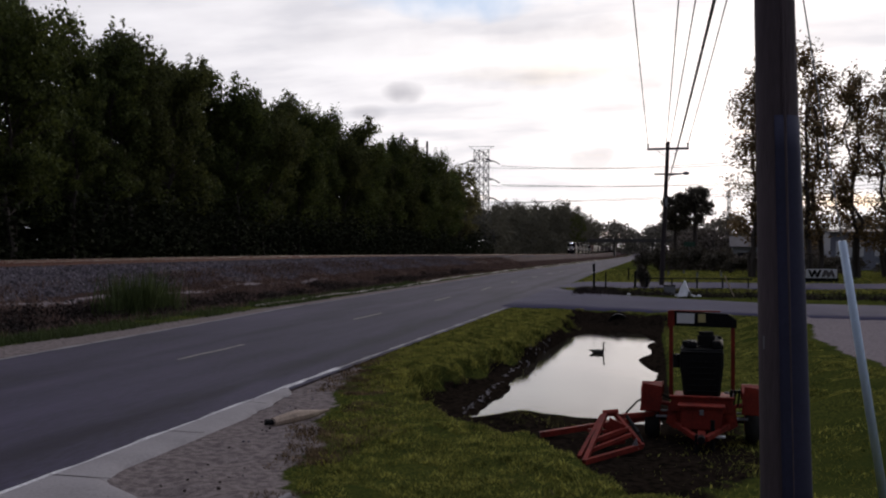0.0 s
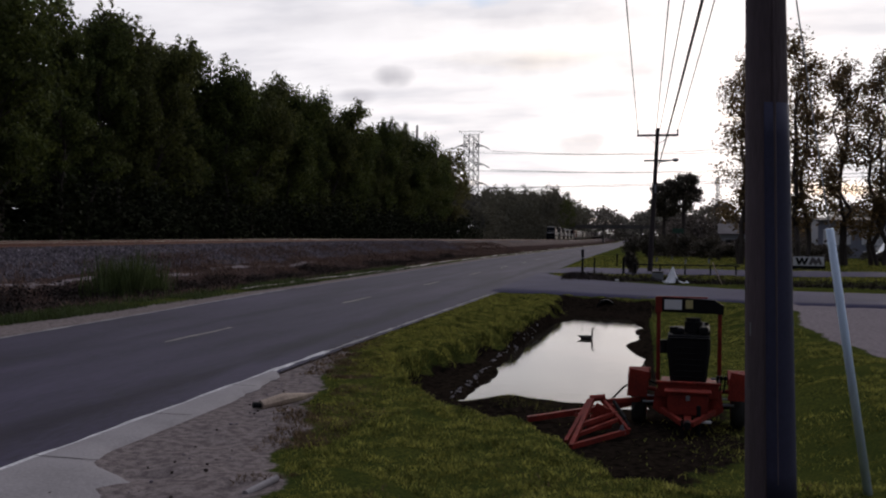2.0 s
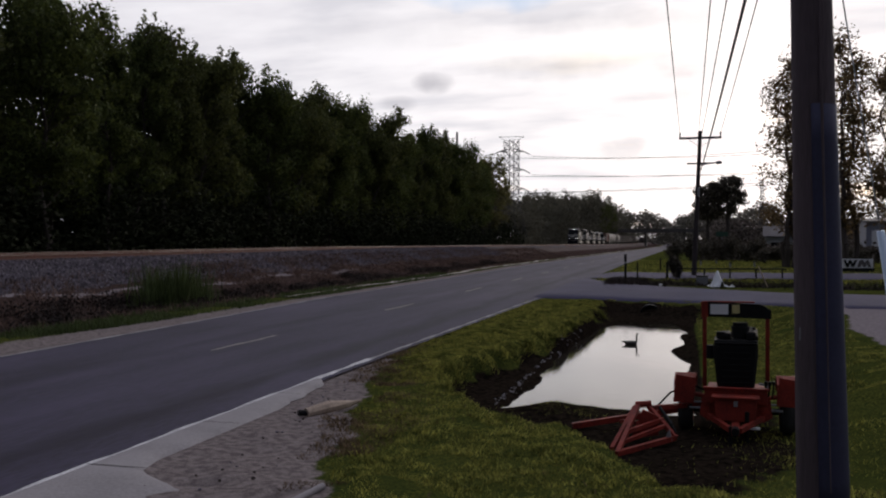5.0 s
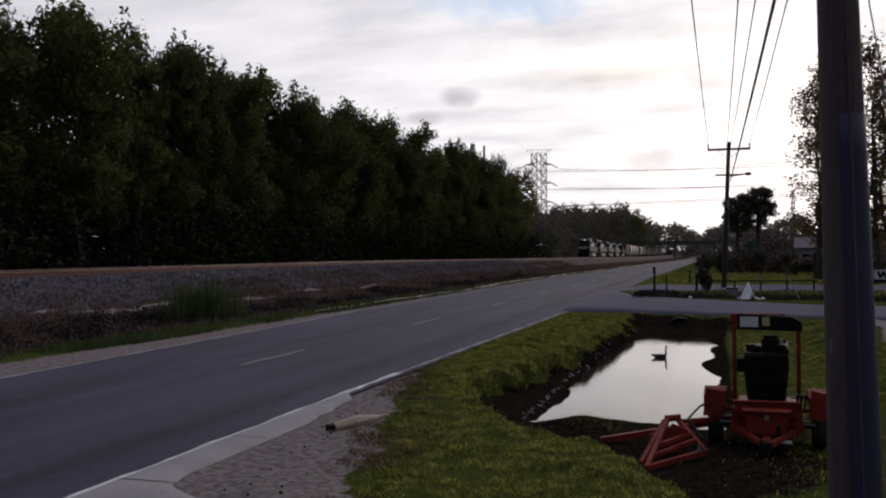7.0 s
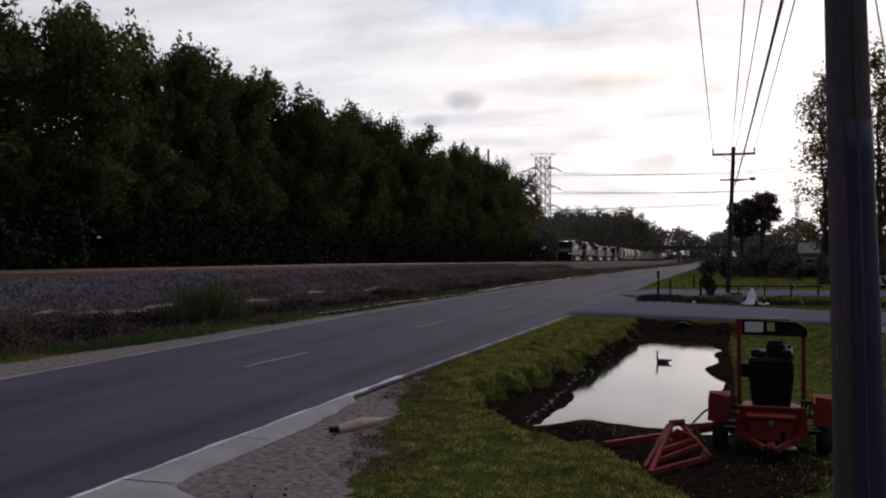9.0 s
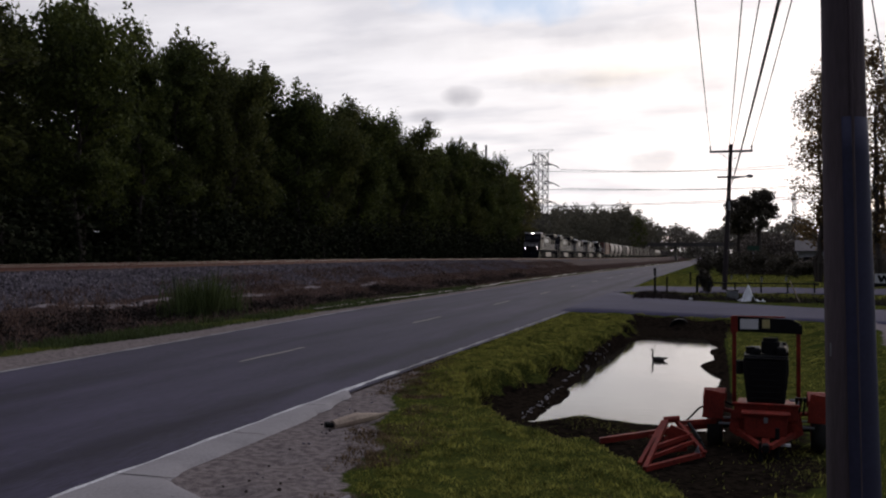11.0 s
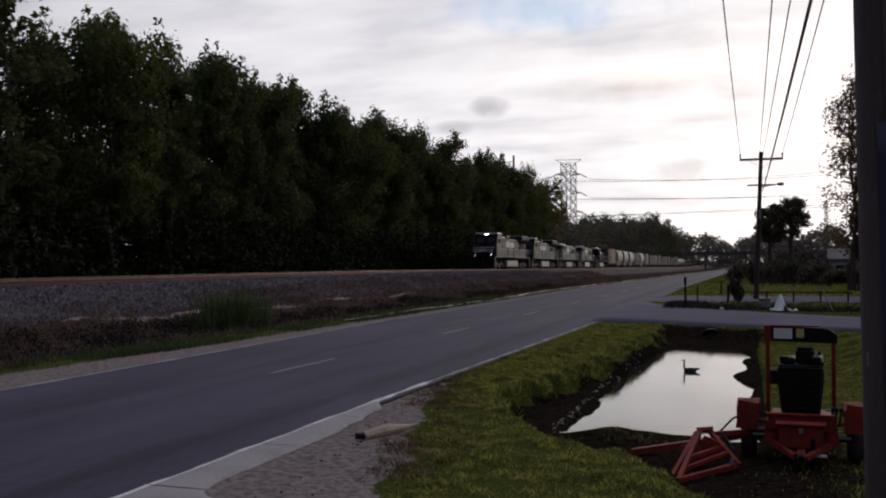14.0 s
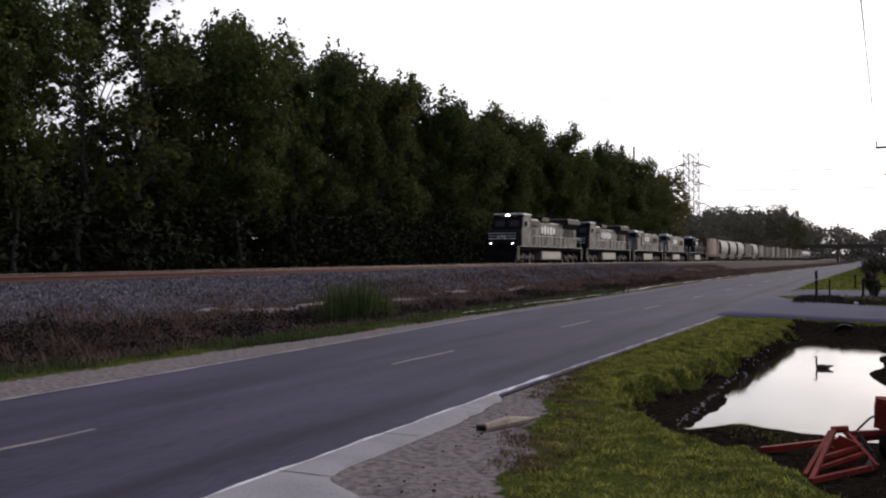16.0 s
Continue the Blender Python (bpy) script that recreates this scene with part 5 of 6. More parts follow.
def make_wagon(kind, length, mat, label, top=4.6):
    root = empty(kind, label, "freight wagon", "wagons of the train")
    part("underframe", boxes(((0, length / 2, 1.05), (2.4, length - 0.5, 0.25)), ((0, length / 2, 1.0), (0.4, length + 0.3, 0.25)), bevel=0.02), M_BLACK, root)
    truck(root, 2.0, 2, 1.75)
    truck(root, length - 2.0, 2, 1.75)
    if kind == "hopper_wagon":
        body = part("body", extruded([(-1.35, 1.5), (-1.58, 2.1), (-1.62, 3.0), (-1.45, 3.9), (-0.95, top - 0.1), (0.95, top - 0.1), (1.45, 3.9), (1.62, 3.0), (1.58, 2.1), (1.35, 1.5)], "y", 1.45, length - 1.45, 0.05), mat, root)
        # black plates added over the ends to paint the shade between wagons
        for y in (1.42, length - 1.42):
            part("end_gap_shade", boxes(((0, y, 2.75), (2.9, 0.08, 2.5)), bevel=0.02), M_BLACK, root, "black plate for the shaded gap between wagons")
        for k in range(3):
            part("hatch", boxes(((0, length * (0.25 + 0.25 * k), top), (0.9, 1.6, 0.12)), bevel=0.03), mat, root)
        for k in range(3):
            y = length * (0.27 + 0.23 * k)
            part("hopper_chute", extruded([(y - 1.3, 1.6), (y + 1.3, 1.6), (y + 0.35, 0.55), (y - 0.35, 0.55)], "x", -1.1, 1.1), mat, root)
        for y in (0.6, length - 0.6):
            part("end_ladder", boxes(*[((0.9, y, 1.4 + 0.4 * q), (0.5, 0.04, 0.04)) for q in range(8)], ((1.15, y, 2.8), (0.04, 0.04, 3.2)), ((0.65, y, 2.8), (0.04, 0.04, 3.2))), M_BLACK, root)
        for y in (0.55, length - 0.55):
            part("end_sill", boxes(((0, y, 1.35), (2.9, 0.5, 0.12))), M_BLACK, root)
    elif kind == "boxcar":
        part("body", boxes(((0, length / 2, (top + 1.2) / 2), (3.0, length - 0.8, top - 1.2)), bevel=0.04), mat, root)
        part("roof", extruded([(-1.55, top - 0.02), (0, top + 0.16), (1.55, top - 0.02), (1.5, top - 0.1), (-1.5, top - 0.1)], "y", 0.35, length - 0.35), M_COALCAR, root)
        for s in (-1, 1):
            part("sliding_door", boxes(((s * 1.54, length / 2, 2.85), (0.06, 3.0, 3.0)), bevel=0.02), mat, root)
            for q in (0, 1, 2, 3, 10, 11, 12, 13):
                part("side_rib", boxes(((s * 1.53, 1.2 + q * (length - 2.4) / 13, 2.9), (0.05, 0.09, 3.2))), mat, root)
        part("end_ribs", boxes(*[((0, 0.37, 1.6 + 0.4 * q), (2.8, 0.08, 0.14)) for q in range(8)], bevel=0.02), mat, root)
        part("corner_post", boxes(((1.42, 0.36, 2.9), (0.22, 0.12, 3.2)), bevel=0.02), M_HOPPER if mat == M_BOXCAR else mat, root)
    elif kind == "tank_wagon":
        bm = bmesh.new()
        tube(bm, (0, 0.9, 2.75), (0, length - 0.9, 2.75), 1.45, n=24)
        bmesh.ops.create_uvsphere(bm, u_segments=20, v_segments=10, radius=1.45, matrix=pose(0, 0.95, 2.75) @ Matrix.Diagonal((1, 0.35, 1, 1)))
        bmesh.ops.create_uvsphere(bm, u_segments=20, v_segments=10, radius=1.45, matrix=pose(0, length - 0.95, 2.75) @ Matrix.Diagonal((1, 0.35, 1, 1)))
        part("tank", bm, mat, root)
        part("dome", tubes(((0, length / 2, 4.1), (0, length / 2, 4.5), 0.45), n=14), mat, root)
    else:
        part("body", boxes(((1.5, length / 2, 2.6), (0.08, length - 0.8, 2.6)), ((-1.5, length / 2, 2.6), (0.08, length - 0.8, 2.6)), ((0, 0.44, 2.6), (3.0, 0.08, 2.6)), ((0, length - 0.44, 2.6), (3.0, 0.08, 2.6)), ((0, length / 2, 1.32), (2.96, length - 0.9, 0.06))), mat, root)
        part("load", boxes(((0, length / 2, 3.0), (2.88, length - 1.0, 1.4)), bevel=0.25), M_BLACK, root, "dark heaped load")
        for s in (-1, 1):
            for q in range(12):
                part("side_rib", boxes(((s * 1.56, 0.8 + q * (length - 1.6) / 11, 2.6), (0.06, 0.12, 2.6))), mat, root)
        part("top_rail", boxes(*[((s * 1.54, length / 2, 3.92), (0.14, length - 0.7, 0.12)) for s in (-1, 1)]), mat, root)
    return root


TRAIN = []        # (thing, metres behind the engine's nose)


def build_train():
    pos = 0.0
    plan = [(make_loco(1, True, 22.3, M_LOCO_SHEEN, "black and grey diesel locomotive with glowing headlights leading the train", True), 22.6),
            (make_loco(2, True, 22.3, M_LOCO_SHEEN, "wide-nosed diesel locomotive, painted grey for sky sheen, coupled behind the leader"), 22.6),
            (make_loco(3, False, 20.4, M_LOCO_SHEEN, "diesel locomotive, painted grey for sky sheen, with an arched cab roof", top=4.45), 20.7)]
    plan += [(copy_thing(plan[2][0], Matrix()), 20.7),
             (make_loco(5, False, 19.0, M_LOCO, "black diesel locomotive with pale cab edges, last of the engines", top=4.5), 19.3)]
    bx = make_wagon("boxcar", 15.5, M_BOXCAR, "rust brown boxcar with a pale end", 4.55)
    hp = make_wagon("hopper_wagon", 12.6, M_HOPPER, "rounded dirty white covered hopper wagon", 4.5)
    gd = make_wagon("gondola_wagon", 15.2, M_COALCAR, "grey ribbed open gondola wagon", 4.0)
    tk = make_wagon("tank_wagon", 13.0, M_HOPPER, "pale round tank wagon")
    fl = make_wagon("boxcar", 15.5, M_COALCAR, "grey boxcar in the long train", 4.3)
    plan += [(bx, 15.9), (hp, 13.0), (copy_thing(hp, Matrix()), 13.0), (copy_thing(hp, Matrix()), 13.0), (gd, 15.6), (copy_thing(hp, Matrix()), 13.0), (fl, 15.9)]
    plan += [(copy_thing(fl, Matrix()), 15.9) if k % 3 else (copy_thing(gd, Matrix()), 15.6) for k in range(9)]
    plan += [(tk, 13.4)] + [(copy_thing(tk, Matrix()), 13.4) for k in range(3)] + [(copy_thing(gd, Matrix()), 15.6) for k in range(6)]
    for ob, ln in plan:
        TRAIN.append((ob, pos))
        pos += ln


build_train()

# ---- things by the pond ----


def wheel(parent, x, y, z, r, w):
    bm = bmesh.new()
    tube(bm, (x - w / 2, y, z), (x + w / 2, y, z), r, n=24)
    bmesh.ops.bevel(bm, geom=[e for e in bm.edges if len(e.link_faces) == 2 and e.calc_face_angle() > 1], offset=0.04, segments=3, affect="EDGES")
    wh = part("wheel", bm, M_RUBBER, parent, "black rubber tyre", True)
    part("rim", tubes(((x - w / 2 - 0.006, y, z), (x + w / 2 + 0.006, y, z), r * 0.55), n=18), M_RED, wh)
    return wh


def build_trencher():
    """Small towed machine: engine on a frame, hoop with a plate, two fenders, a digging boom lying to the side."""
    t = empty("trailer_machine", "orange-red towable digging machine with black engine, parked by water", "machine", m=pose(0.62, 12.75, -0.39, 0, 0, -3) @ Matrix.Scale(0.945, 4))
    for s in (-1, 1):
        wheel(t, s * 0.66, 0.1, 0.30, 0.30, 0.19)
        fd = extruded([(-0.28, 0.56), (-0.24, 0.72), (0.0, 0.80), (0.34, 0.76), (0.40, 0.55), (0.36, 0.55), (0.31, 0.72), (0.0, 0.76), (-0.2, 0.69), (-0.24, 0.56)], "x", s * 0.66 - 0.14, s * 0.66 + 0.14)
        part("fender", fd, M_RED, t, "faded orange-red fender")
        part("fender_front", extruded([(s * 0.66 - 0.15, 0.44), (s * 0.66 + 0.12, 0.43), (s * 0.66 + 0.15, 0.78), (s * 0.66 - 0.11, 0.82)], "y", -0.30, -0.26, 0.01), M_RED, t)
        part("fender_tie", tubes(((s * 0.40, -0.2, 0.36), (s * 0.60, -0.2, 0.36), 0.018), ((s * 0.40, -0.2, 0.44), (s * 0.56, -0.2, 0.44), 0.014), n=8), M_STEEL, t, "bare steel rod")
        part("fender_stay", tubes(((s * 0.30, 0.0, 0.48), (s * 0.56, 0.0, 0.52), 0.03)), M_RED, t)
    part("axle", tubes(((-0.6, 0.1, 0.30), (0.6, 0.1, 0.30), 0.045)), M_BLACK, t)
    part("deck", extruded([(-0.38, 0.58), (0.38, 0.58), (0.40, 0.40), (0.24, 0.20), (-0.24, 0.20), (-0.40, 0.40)], "y", -0.34, 0.75, 0.02), M_RED, t, "orange-red machine body")
    part("back_panel", boxes(((0.0, -0.37, 0.56), (0.80, 0.03, 0.20)), bevel=0.008), M_RED, t)
    part("back_lip", boxes(((0.0, -0.38, 0.665), (0.84, 0.07, 0.03)), bevel=0.008), M_RED, t, "worn orange-red folded edge")
    part("tool_box", extruded([(-0.27, 0.56), (0.27, 0.56), (0.25, 0.27), (-0.25, 0.27)], "y", -0.60, -0.40, 0.012), M_RED, t, "orange-red box on the drawbar")
    part("box_lid", boxes(((0.0, -0.51, 0.575), (0.60, 0.26, 0.03)), bevel=0.008), M_RED, t)
    part("box_latch", boxes(((0.0, -0.615, 0.50), (0.05, 0.02, 0.07)), bevel=0.004), M_STEEL, t)
    for s in (-1, 1):
        part("side_bracket", extruded([(s * 0.30, 0.60), (s * 0.43, 0.56), (s * 0.46, 0.30), (s * 0.34, 0.22)], "y", -0.36, -0.33), M_RED, t)
    part("drawbar", boxes(((0.0, -0.75, 0.22), (0.10, 0.6, 0.10)), bevel=0.01), M_RED, t)
    part("hitch", tubes(((0, -1.02, 0.24), (0, -1.18, 0.24), 0.05), ((-0.06, -1.0, 0.05), (-0.06, -1.0, 0.28), 0.025)), M_BLACK, t)
    for s in (-1, 1):
        bm = bmesh.new()
        beam(bm, (s * 0.34, -0.40, 0.30), (s * 0.05, -0.95, 0.22), 0.06, 0.06)
        part("drawbar_brace", bm, M_RED, t)
    part("jack_stand", tubes(((0.14, -0.7, -0.02), (0.14, -0.7, 0.42), 0.03)), M_BLACK, t)
    part("toolbox_lever", boxes(((0.22, -0.62, 0.20), (0.16, 0.1, 0.02))), M_WHITE, t)
    # engine
    part("engine_block", extruded([(-0.24, 0.62), (0.24, 0.62), (0.29, 1.05), (0.29, 1.24), (-0.29, 1.24), (-0.29, 1.05)], "y", -0.06, 0.55, 0.03), M_BLACK, t, "black engine block")
    part("radiator_shroud", extruded([(-0.22, 0.64), (0.22, 0.64), (0.26, 1.06), (0.26, 1.20), (-0.26, 1.20), (-0.26, 1.06)], "y", -0.10, -0.055, 0.012), M_BLACK, t)
    part("engine_shelf", boxes(((0.0, 0.22, 1.255), (0.56, 0.60, 0.025)), bevel=0.008), M_BLACK, t)
    part("rocker_cover", boxes(((-0.14, 0.25, 1.31), (0.16, 0.40, 0.09)), bevel=0.03), M_BLACK, t)
    part("fan_housing", boxes(((0.20, 0.12, 1.32), (0.13, 0.24, 0.12)), bevel=0.03), M_BLACK, t)
    part("side_filter", tubes(((-0.33, 0.1, 1.00), (-0.33, 0.1, 1.18), 0.06), n=12), M_BLACK, t)
    for k in range(6):
        part("shroud_fin", boxes(((0, -0.112, 0.70 + 0.08 * k), (0.38, 0.012, 0.018))), M_BLACK, t)
    part("air_cleaner", tubes(((0.06, 0.2, 1.28), (0.06, 0.2, 1.44), 0.12), ((0.06, 0.2, 1.44), (0.06, 0.2, 1.49), 0.10), n=16), M_BLACK, t, "round black air cleaner")
    part("muffler", tubes(((0.21, 0.05, 1.28), (0.21, 0.45, 1.34), 0.08), ((0.24, 0.3, 1.32), (0.24, 0.3, 1.42), 0.025), n=14), M_BLACK, t)
    part("fuel_cap", tubes(((-0.20, 0.1, 1.28), (-0.20, 0.1, 1.37), 0.06), n=12), M_BLACK, t)
    bm = bmesh.new()
    tube(bm, (-0.27, -0.1, 1.23), (0.27, -0.1, 1.23), 0.014, n=6)
    part("grab_rail", bm, M_BLACK, t)
    bm = bmesh.new()
    tube(bm, (0.30, -0.12, 0.70), (0.40, -0.16, 0.70), 0.016, n=6)
    tube(bm, (0.40, -0.16, 0.70), (0.40, -0.16, 0.60), 0.016, n=6)
    tube(bm, (0.30, -0.12, 0.62), (0.40, -0.16, 0.62), 0.016, n=6)
    part("step_rail", bm, M_STEEL, t)
    for k in range(3):
        part("control_lever", tubes(((0.36 + 0.05 * k, -0.3, 0.55), (0.38 + 0.05 * k, -0.34, 0.72), 0.012), ((0.38 + 0.05 * k, -0.34, 0.72), (0.38 + 0.05 * k, -0.345, 0.77), 0.022), n=8), M_BLACK, t)
    # hoop with its plate
    for s in (-1, 1):
        part("hoop_post", boxes(((s * 0.42, 0.42, 1.07), (0.055, 0.055, 1.07)), bevel=0.006), M_RED, t)
    part("hoop_plate", extruded([(-0.46, 1.76), (0.34, 1.73), (0.47, 1.65), (0.47, 1.53), (-0.46, 1.55)], "y", 0.39, 0.45), M_BLACK, t, "black hoop plate")
    part("hoop_corner", boxes(((-0.42, 0.385, 1.65), (0.09, 0.02, 0.22)), ((-0.10, 0.42, 1.758), (0.7, 0.05, 0.02))), M_RED, t)
    part("label_plate", boxes(((-0.22, 0.38, 1.655), (0.24, 0.012, 0.14))), M_WHITE, t, "blank white label plate")
    part("round_sticker", boxes(((0.0, 0.38, 1.66), (0.10, 0.012, 0.12)), bevel=0.005), M_YELLOW, t, "dull yellow sticker")
    # digging boom folded to the side
    bm = bmesh.new()
    for p, q, w in (((-0.45, 0.2, 0.32), (-2.15, -0.45, 0.07), 0.075), ((-1.22, -0.8, 0.46), (-1.37, -1.85, 0.04), 0.055), ((-1.12, -0.75, 0.47), (-0.72, -1.15, 0.13), 0.05),
                    ((-1.37, -1.85, 0.04), (-0.74, -1.12, 0.12), 0.06), ((-1.33, -1.6, 0.13), (-0.85, -1.0, 0.25), 0.045), ((-1.3, -1.4, 0.22), (-0.9, -0.92, 0.31), 0.05),
                    ((-1.26, -0.82, 0.44), (-1.46, -1.65, 0.05), 0.05), ((-0.45, 0.1, 0.36), (-1.05, -0.72, 0.42), 0.06), ((-1.5, -0.3, 0.14), (-1.2, -1.1, 0.28), 0.05)):
        b2 = bmesh.new()
        beam(b2, p, q, w, w)
        part("boom_bar", b2, M_RED, t, "scraped orange-red steel bar")
    bm.free()
    part("boom_plate", extruded([(-1.30, 0.05), (-0.95, 0.12), (-0.95, 0.36), (-1.15, 0.44)], "y", -1.0, -0.97), M_RED, t)
    part("boom_knuckle", tubes(((-1.26, -0.80, 0.46), (-1.06, -0.76, 0.48), 0.045), n=12), M_RED, t)
    part("bucket_tooth", extruded([(-0.86, 0.10), (-0.76, 0.10), (-0.80, 0.24)], "y", -1.2, -1.17), M_STEEL, t)
    part("hydraulic_ram", tubes(((-0.95, -0.7, 0.42), (-0.78, -1.0, 0.26), 0.024), ((-0.78, -1.0, 0.26), (-0.72, -1.12, 0.18), 0.012)), M_BLACK, t, "black oily hydraulic ram")
    bm = bmesh.new()
    pts = [Vector((-0.35, 0.3, 0.5)), Vector((-0.6, 0.2, 0.62)), Vector((-0.85, -0.2, 0.55)), Vector((-1.0, -0.6, 0.42))]
    for a, b in zip(pts, pts[1:]):
        tube(bm, a, b, 0.014, n=6)
    part("hose", bm, M_BLACK, t)


def make_bird():
    """A dark goose-like water bird, its breast towards -x."""
    b = empty("water_bird", "dark long-necked goose floating on the water", "bird")
    b.scale = (0.56, 0.56, 0.56)
    bm = bmesh.new()
    bmesh.ops.create_uvsphere(bm, u_segments=16, v_segments=10, radius=1, matrix=pose(0, 0, 0.06) @ Matrix.Diagonal((0.27, 0.13, 0.11, 1)))
    part("body", bm, M_FEATHER, b, smooth=True)
    bm = bmesh.new()
    tube(bm, (0.2, 0, 0.10), (0.40, 0, 0.13), 0.07, 0.015, 8)
    part("tail", bm, M_FEATHER, b)
    bm = bmesh.new()
    pts = [(-0.20, 0, 0.10), (-0.25, 0, 0.20), (-0.235, 0, 0.31), (-0.225, 0, 0.40), (-0.25, 0, 0.455)]
    for k, (p, q) in enumerate(zip(pts, pts[1:])):
        tube(bm, p, q, 0.05 - 0.008 * k, 0.042 - 0.006 * k, 9)
    part("neck", bm, M_FEATHER, b, smooth=True)
    bm = bmesh.new()
    bmesh.ops.create_uvsphere(bm, u_segments=10, v_segments=8, radius=1, matrix=pose(-0.275, 0, 0.465) @ Matrix.Diagonal((0.05, 0.032, 0.034, 1)))
    hd = part("head", bm, M_FEATHER, b, smooth=True)
    bm = bmesh.new()
    tube(bm, (-0.31, 0, 0.46), (-0.375, 0, 0.45), 0.018, 0.008, 8)
    part("beak", bm, M_BLACK, hd)
    return b


def scatter_blades(name, rng, X, Y, size, mat, label, category, zf=height, droop=0.5, width=0.12):
    n = len(X)
    Z = zf(X, Y)
    a = rng.uniform(0, 6.283, n)
    tuft = 0.45 + 1.1 * np.clip(0.5 + 0.35 * wave(X, Y, 5.7, 1) + 0.3 * wave(X, Y, 13.1, 2), 0, 1)
    s = size * rng.uniform(0.5, 1.3, n) * tuft
    lx, ly = np.cos(a), np.sin(a)
    tilt = rng.uniform(0.05, droop, n)
    w = s * width
    V = np.empty((n, 3, 3))
    V[:, 0] = np.stack([X - ly * w, Y + lx * w, Z - 0.01], -1)
    V[:, 1] = np.stack([X + ly * w, Y - lx * w, Z - 0.01], -1)
    V[:, 2] = np.stack([X + lx * s * tilt, Y + ly * s * tilt, Z + s], -1)
    F = np.arange(n * 3).reshape(-1, 3)
    return tagged(raw_object(name, V.reshape(-1, 3), F, mat), label, category, kind="stuff")


def build_grass():
    rng = np.random.RandomState(8)
    n = 340000
    Y = 5.5 + rng.rand(n) ** 1.5 * 27
    X = -5.3 + rng.rand(n) * 9.5
    dx = dirt_edge(X, Y)
    a, b = pit(X, Y)
    keep = (X > dx + 0.1 + 0.35 * rng.rand(n) ** 2) & (b < -0.30) & ((a < 0.2) | (Y > 15.5) & (Y < 30) & (a < np.interp(Y, [15.5, 20, 27], [0.25, 0.48, 0.45]) + 0.14 * wave(X, Y, 2.6, 1)) & (X < -1) | (rng.rand(n) < 0.30) & (X > -2.0) & (Y < 13.2) & (rng.rand(n) < np.interp(X, [-2, 0.3, 1.3], [0.02, 0.05, 1.2])) | (Y > 15) & (X > 0.35)) & (Y < 33.5)
    keep &= ~((X < 0.8) & (X > -0.6) & (Y > 16.5) & (Y < 27.5) & (rng.rand(n) < 0.7))
    keep &= (wave(X, Y, 1.3) + 0.6 * wave(X, Y, 3.7, 2) > -0.75) & (X < np.interp(Y, [16, 18, 20, 24, 28, 31], [5.5, 3.8, 3.5, 3.4, 4.0, 2.9]))
    X, Y = X[keep], Y[keep]
    scatter_blades("lawn_grass", rng, X, Y, 0.030, M_GRASS, "short uneven green grass", "grass", droop=2.2, width=0.28)
    # longer, upright grass on the strip between road and water
    n = 80000
    Y = 13.5 + rng.rand(n) ** 1.2 * 19.5
    X = -5.3 + rng.rand(n) * 3.0
    a, b = pit(X, Y)
    keep = (X > dirt_edge(X, Y) + 0.3) & (a < 0.16) & (X > np.interp(Y, [14, 22, 33], [-5.2, -5.15, -5.0]))
    scatter_blades("strip_grass", rng, X[keep], Y[keep], 0.042, M_GRASS, "longer green grass between road and ditch", "grass", droop=1.0, width=0.22)
    # rim tufts hanging over the bank
    n = 110000
    Y = 12.5 + rng.rand(n) * 18
    X = -4.4 + rng.rand(n) * 3.4
    a, b = pit(X, Y)
    clump = 0.5 + 0.5 * wave(X, Y, 4.3, 2)
    mid, reach = np.interp(Y, [14, 17, 20], [0.10, 0.20, 0.28]), np.interp(Y, [14, 17, 20], [0.24, 0.34, 0.42])
    keep = (np.abs(a - mid) < reach * rng.rand(n) * clump) & (X < 0.5) & (Y < 30) & (Y > 13) & (b < -0.2)
    scatter_blades("bank_grass", rng, X[keep], Y[keep], 0.085, M_GRASS, "longer grass along the rim of the ditch", "grass", droop=1.8, width=0.10)
    # dead straw where lawn and bare soil meet
    n = 30000
    Y = 5.5 + rng.rand(n) * 13
    X = dirt_edge(np.zeros(n) - 4, Y) + 0.15 + rng.normal(size=n) * 0.34
    far = rng.rand(n) < 0.2
    X, Y = np.where(far, -4.4 + rng.rand(n) * 7, X), np.where(far, 5.5 + rng.rand(n) ** 1.3 * 22, Y)
    keep = (X > dirt_edge(X, Y) - 0.35) & (pit(X, Y)[0] < 0.1) & (wave(X, Y, 1.1, 3) + 0.8 * wave(X, Y, 3.3, 1) > -0.1)
    X, Y = X[keep], Y[keep]
    scatter_blades("straw", rng, X, Y, 0.034, M_STRAW, "dead brown straw at the edge of the lawn", "straw", droop=2.2, width=0.2)
    # rough lawn beyond the driveway
    n = 70000
    Y = 47.5 + rng.rand(n) ** 1.4 * 55
    X = -4.6 + rng.rand(n) * (0.20 * Y + 8)
    keep = (np.abs(Y - 46.5 + 0.25 * X) > 2.2) & (X > np.interp(Y, [47, 60, 100], [-4.4, -4.7, -4.8])) & (wave(X, Y, 0.9, 2) + 0.6 * wave(X, Y, 2.6) > -0.5)
    keep &= (Y < 51.0) | (Y > 61.0) | (X > 7.5 + 3.6 * (Y - 51.0)) | (X < -5)
    scatter_blades("far_lawn_grass", rng, X[keep], Y[keep], 0.075, M_GRASS, "rough yellowish green lawn beyond the driveway", "grass", droop=1.2, width=0.3)
    # verge across the road
    n = 60000
    Y = 8 + rng.rand(n) ** 1.4 * 50
    X = -13.25 - rng.rand(n) * 2.1 - 0.6 * smooth01((22 - Y) / 8)
